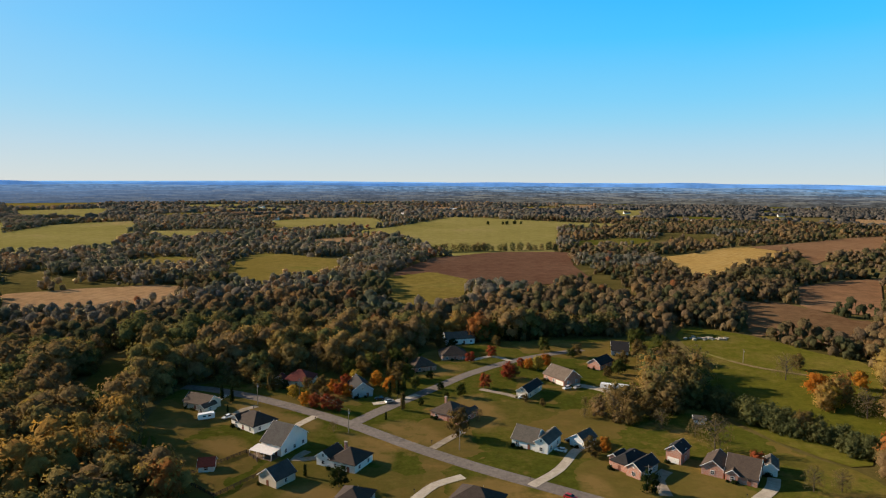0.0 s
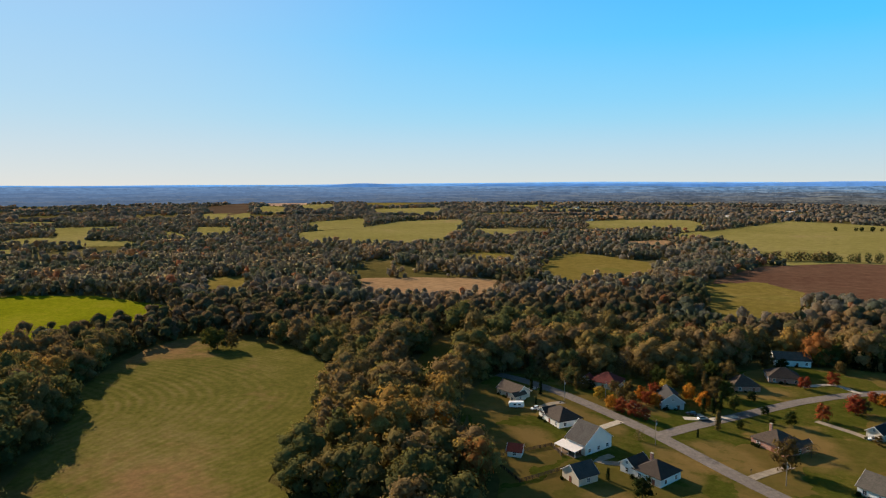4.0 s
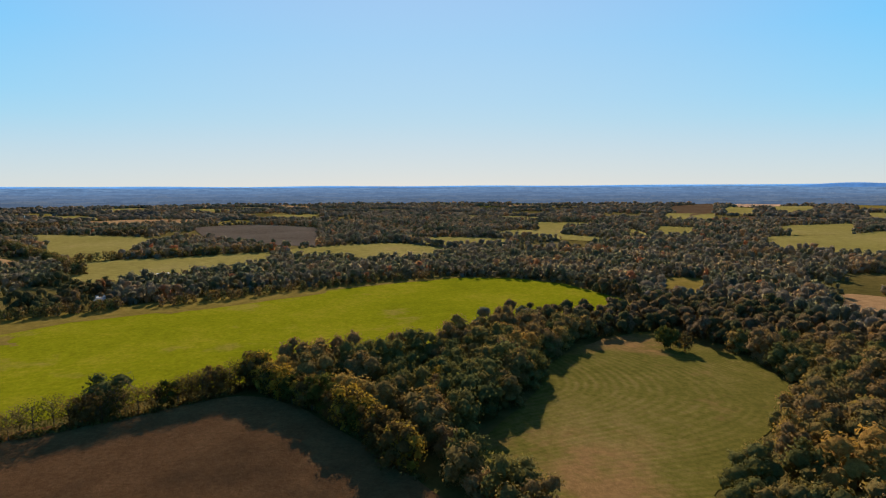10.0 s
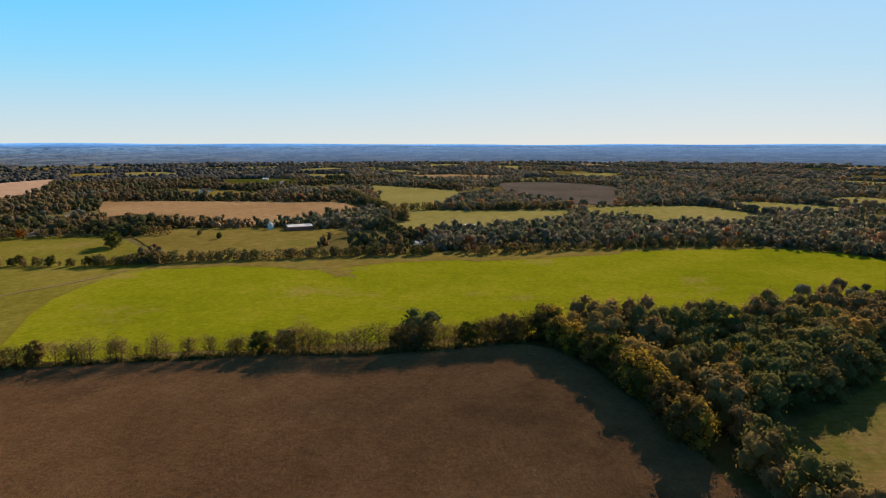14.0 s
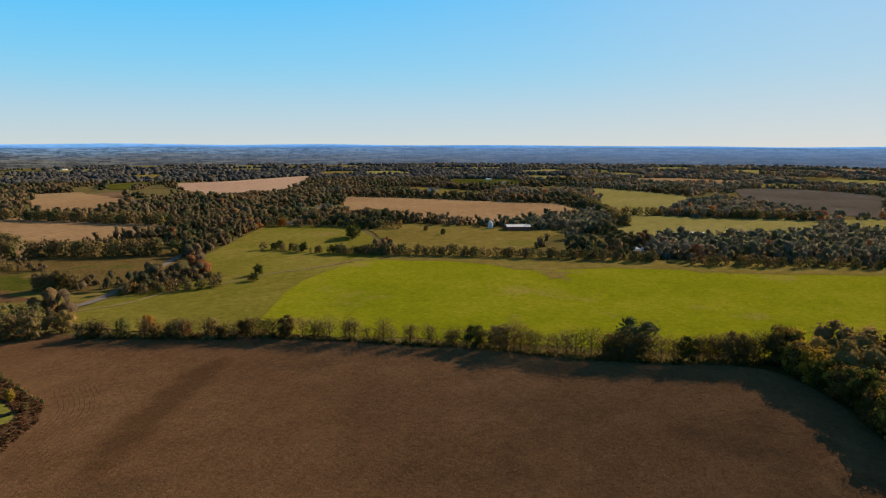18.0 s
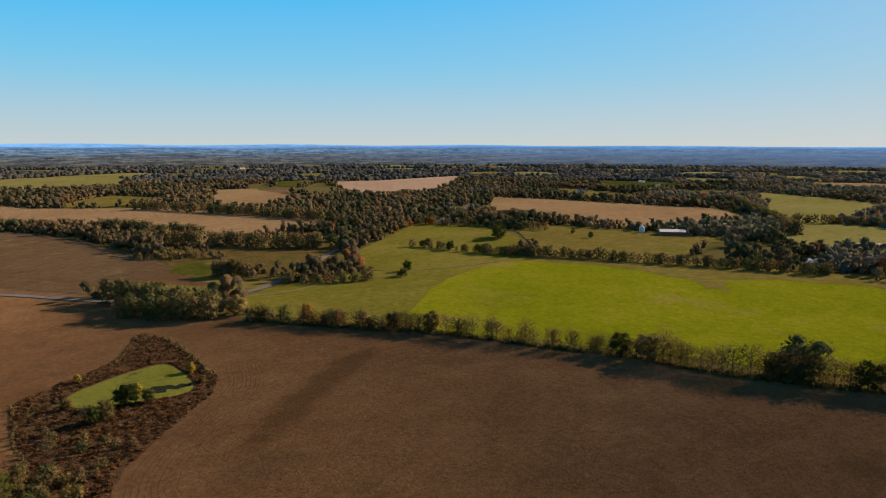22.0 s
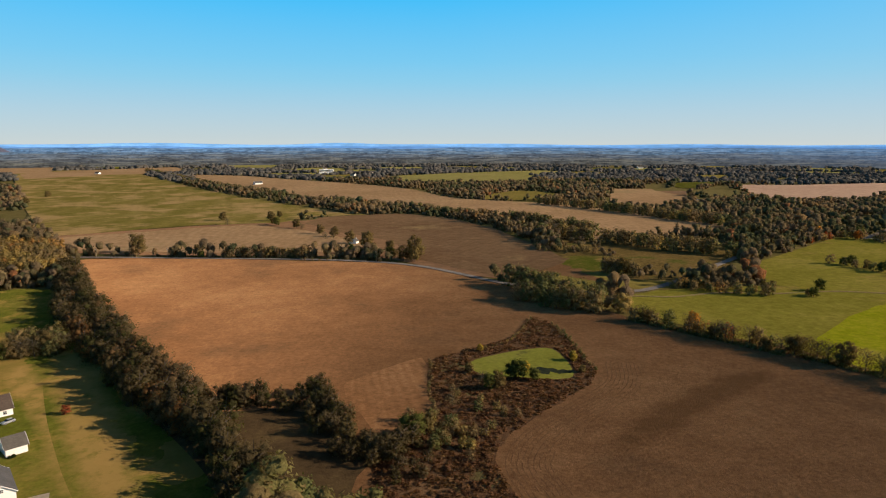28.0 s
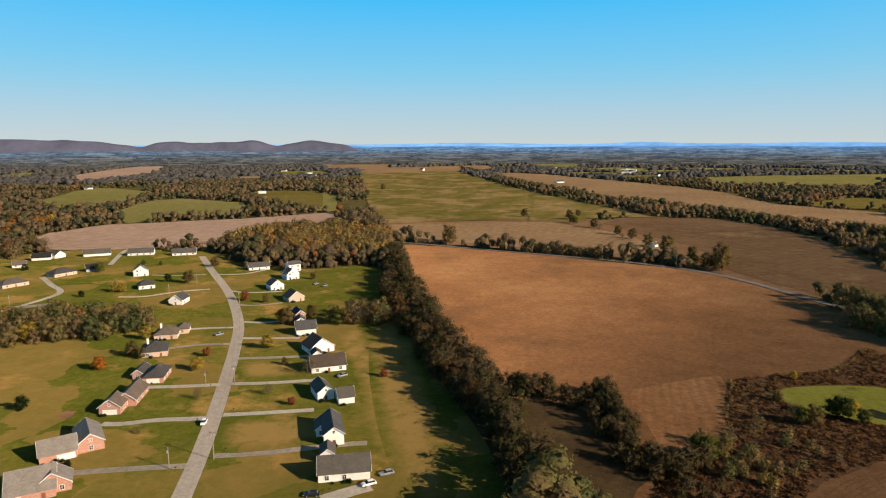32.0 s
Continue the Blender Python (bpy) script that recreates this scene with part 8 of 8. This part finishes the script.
def build_vehicles():
    for col, x, y, x1, y1 in CARS:
        c = new("car")
        c.matrix_basis = pose(x, y, 0.27 + 0.0004 * math.hypot(x, y) + float(land(x, y)), 0, 0, math.degrees(math.atan2(y1 - y, x1 - x)))
        c.scale = (0.94, 0.94, 0.94)
        part("body", shell([(-2.25, 0.35), (2.25, 0.35), (2.3, 0.7), (2.1, 0.9), (1.1, 1.0), (-2.1, 1.02), (-2.3, 0.75)], 0.9, 0.08), PAINT[col], c)
        part("cabin", shell([(-1.9, 1.0), (1.15, 1.0), (0.45, 1.5), (-1.5, 1.55)], 0.82, 0.2), GLASS, c, "dark glazed cabin")
        part("cabin_roof", shell([(-1.45, 1.53), (0.42, 1.5), (0.35, 1.58), (-1.4, 1.62)], 0.64, 0.05), PAINT[col], c)
        for s in (-0.65, 0.65):
            box("headlight", 2.24, s - 0.18, 0.62, 2.33, s + 0.18, 0.76, TRIM, c)
        wheels(c, [(a, b) for a in (-1.4, 1.4) for b in (-0.82, 0.82)], 0.34)
        tagged(c, col + " car parked by a house drive", "car", "parked cars", "thing")
    for x, y, x1, y1 in VANS:
        c = new("camper_trailer")
        c.matrix_basis = pose(x, y, 0.27 + 0.0004 * math.hypot(x, y) + float(land(x, y)), 0, 0, math.degrees(math.atan2(y1 - y, x1 - x)))
        part("body", shell([(-3.2, 0.5), (3.0, 0.5), (3.3, 1.2), (3.0, 2.6), (-3.0, 2.7), (-3.2, 2.4)], 1.15, 0.06), PAINT["white"], c)
        for k in (-1.8, 0.2):
            for s in (-1, 1):
                box("window", k, s * 1.16 - 0.03, 1.4, k + 1.1, s * 1.16 + 0.03, 2.0, GLASS, c)
        box("drawbar", 3.1, -0.08, 0.45, 4.3, 0.08, 0.57, PAINT["black"], c)
        wheels(c, [(-0.5, -1.0), (-0.5, 1.0), (0.4, -1.0), (0.4, 1.0)], 0.33)
        tagged(c, "white camper trailer parked beside the drive", "trailer", "parked trailers", "thing")


def build_silo(x, y, h, r):
    """Round grain bin: ribbed wall, cone roof and cap."""
    z = float(land(x, y))
    thing = new("grain_silo")
    thing.matrix_basis = pose(x, y, z)
    for name, rows, mat, label in (
        ("wall", [(0, r), (h, r)], ROOFS["metal"], "pale ribbed metal wall"),
        ("roof", [(h, r * 1.06), (h + r * 0.75, 0.35)], ROOFS["metal"], "pale cone roof"),
        ("cap", [(h + r * 0.72, 0.4), (h + r * 0.9, 0.4), (h + r * 0.95, 0.05)], TRIM, ""),
    ):
        bm = bmesh.new()
        rings = []
        if name == "wall":
            rows = [(k * h / 18, r + (0.05 if k % 2 else 0.0)) for k in range(19)]
        for zz, rad in rows:
            rings.append([bm.verts.new((math.cos(a * math.pi / 12) * rad, math.sin(a * math.pi / 12) * rad, zz)) for a in range(24)])
        for lower, upper in zip(rings, rings[1:]):
            for k in range(24):
                bm.faces.new((lower[k], lower[(k + 1) % 24], upper[(k + 1) % 24], upper[k]))
        bm.faces.new(rings[-1])
        part(name, bm, mat, thing, label)
    tagged(thing, "pale metal grain silo with a cone roof by the barn", "silo", kind="thing")


build_silo(-692.8, -236.7, 6.5, 3.0)


def build_small_things():
    rng = np.random.default_rng(5)
    # clipped shrubs along house fronts
    shrub = None
    for x, y, turn, wall, roof, vols, label, extra in HOUSE_PLAN:
        if math.hypot(x, y) > 460 or "shed" in label or "garage" in label.split()[-1]:
            continue
        x0, w, y0, d, hw, ridge = vols[0]
        at = pose(x, y, 0.1, 0, 0, turn)
        for k in range(int(rng.integers(2, 5))):
            p = at @ Vector((x0 + w * rng.uniform(0.05, 0.6), y0 - rng.uniform(0.9, 1.4), 0))
            size = rng.uniform(0.8, 1.5)
            m = Matrix.Translation(p) @ Matrix.Rotation(rng.uniform(0, 6), 4, "Z")
            if shrub is None:
                q, nrm = crown(np.random.default_rng(2), 1, 1.3, 110, 0.22, 0.1, 7)
                shrub = ob = raw("shrub", q.reshape(-1, 3), np.arange(440).reshape(-1, 4), [LEAF["dark"]])
                soften(ob, nrm)
                ob.matrix_basis = m
            else:
                ob = copy_thing(shrub, m)
            ob.scale = (size, size, size)
            tagged(ob, "small dark clipped shrub beside a house wall", "shrub", "foundation shrubs", "thing")
    # letterboxes where the drives meet the street
    for i, (w, pts) in enumerate(DRIVES):
        if i > 32:
            break
        (x, y), (x1, y1) = pts[0], pts[1]
        t = math.atan2(y1 - y, x1 - x)
        b = new("letterbox")
        b.matrix_basis = pose(x + math.cos(t) * 3.2 - math.sin(t) * 2.6, y + math.sin(t) * 3.2 + math.cos(t) * 2.6, 0.2, 0, 0, math.degrees(t))
        box("post", -0.06, -0.06, -0.2, 0.06, 0.06, 1.0, WOODPOST, b)
        part("box", shell([(-0.28, 1.0), (0.28, 1.0), (0.28, 1.22), (0.18, 1.3), (-0.18, 1.3), (-0.28, 1.22)], 0.12, 0.1), PAINT["black"], b)
        tagged(b, "black letterbox on a wooden post", "letterbox", "letterboxes", "thing")
    # pale rubble heap on the pasture
    bm = bmesh.new()
    for k in range(60):
        u, v, s = rng.normal(0, 6), rng.normal(0, 1.6), rng.uniform(0.3, 0.9)
        cuboid(bm, RUBBLE[0] + u - s, RUBBLE[1] + v - s, 0, RUBBLE[0] + u + s, RUBBLE[1] + v + s, 0.3 + s * 1.2)
    tagged(part("rubble_heap", bm, CONCRETE), "heap of pale broken rubble on the pasture", "rubble", kind="stuff")
    # a dark tarp on a lawn, laid out as a sheet of soil colour
    for o in TARPS:
        tagged(sheet("lawn_tarp", o, 0.3, GROUND["soil"]), "dark tarp lying flat on a lawn", "garden bed", kind="structure")


build_drives()
build_small_things()
build_poles()
build_fences()
build_vehicles()
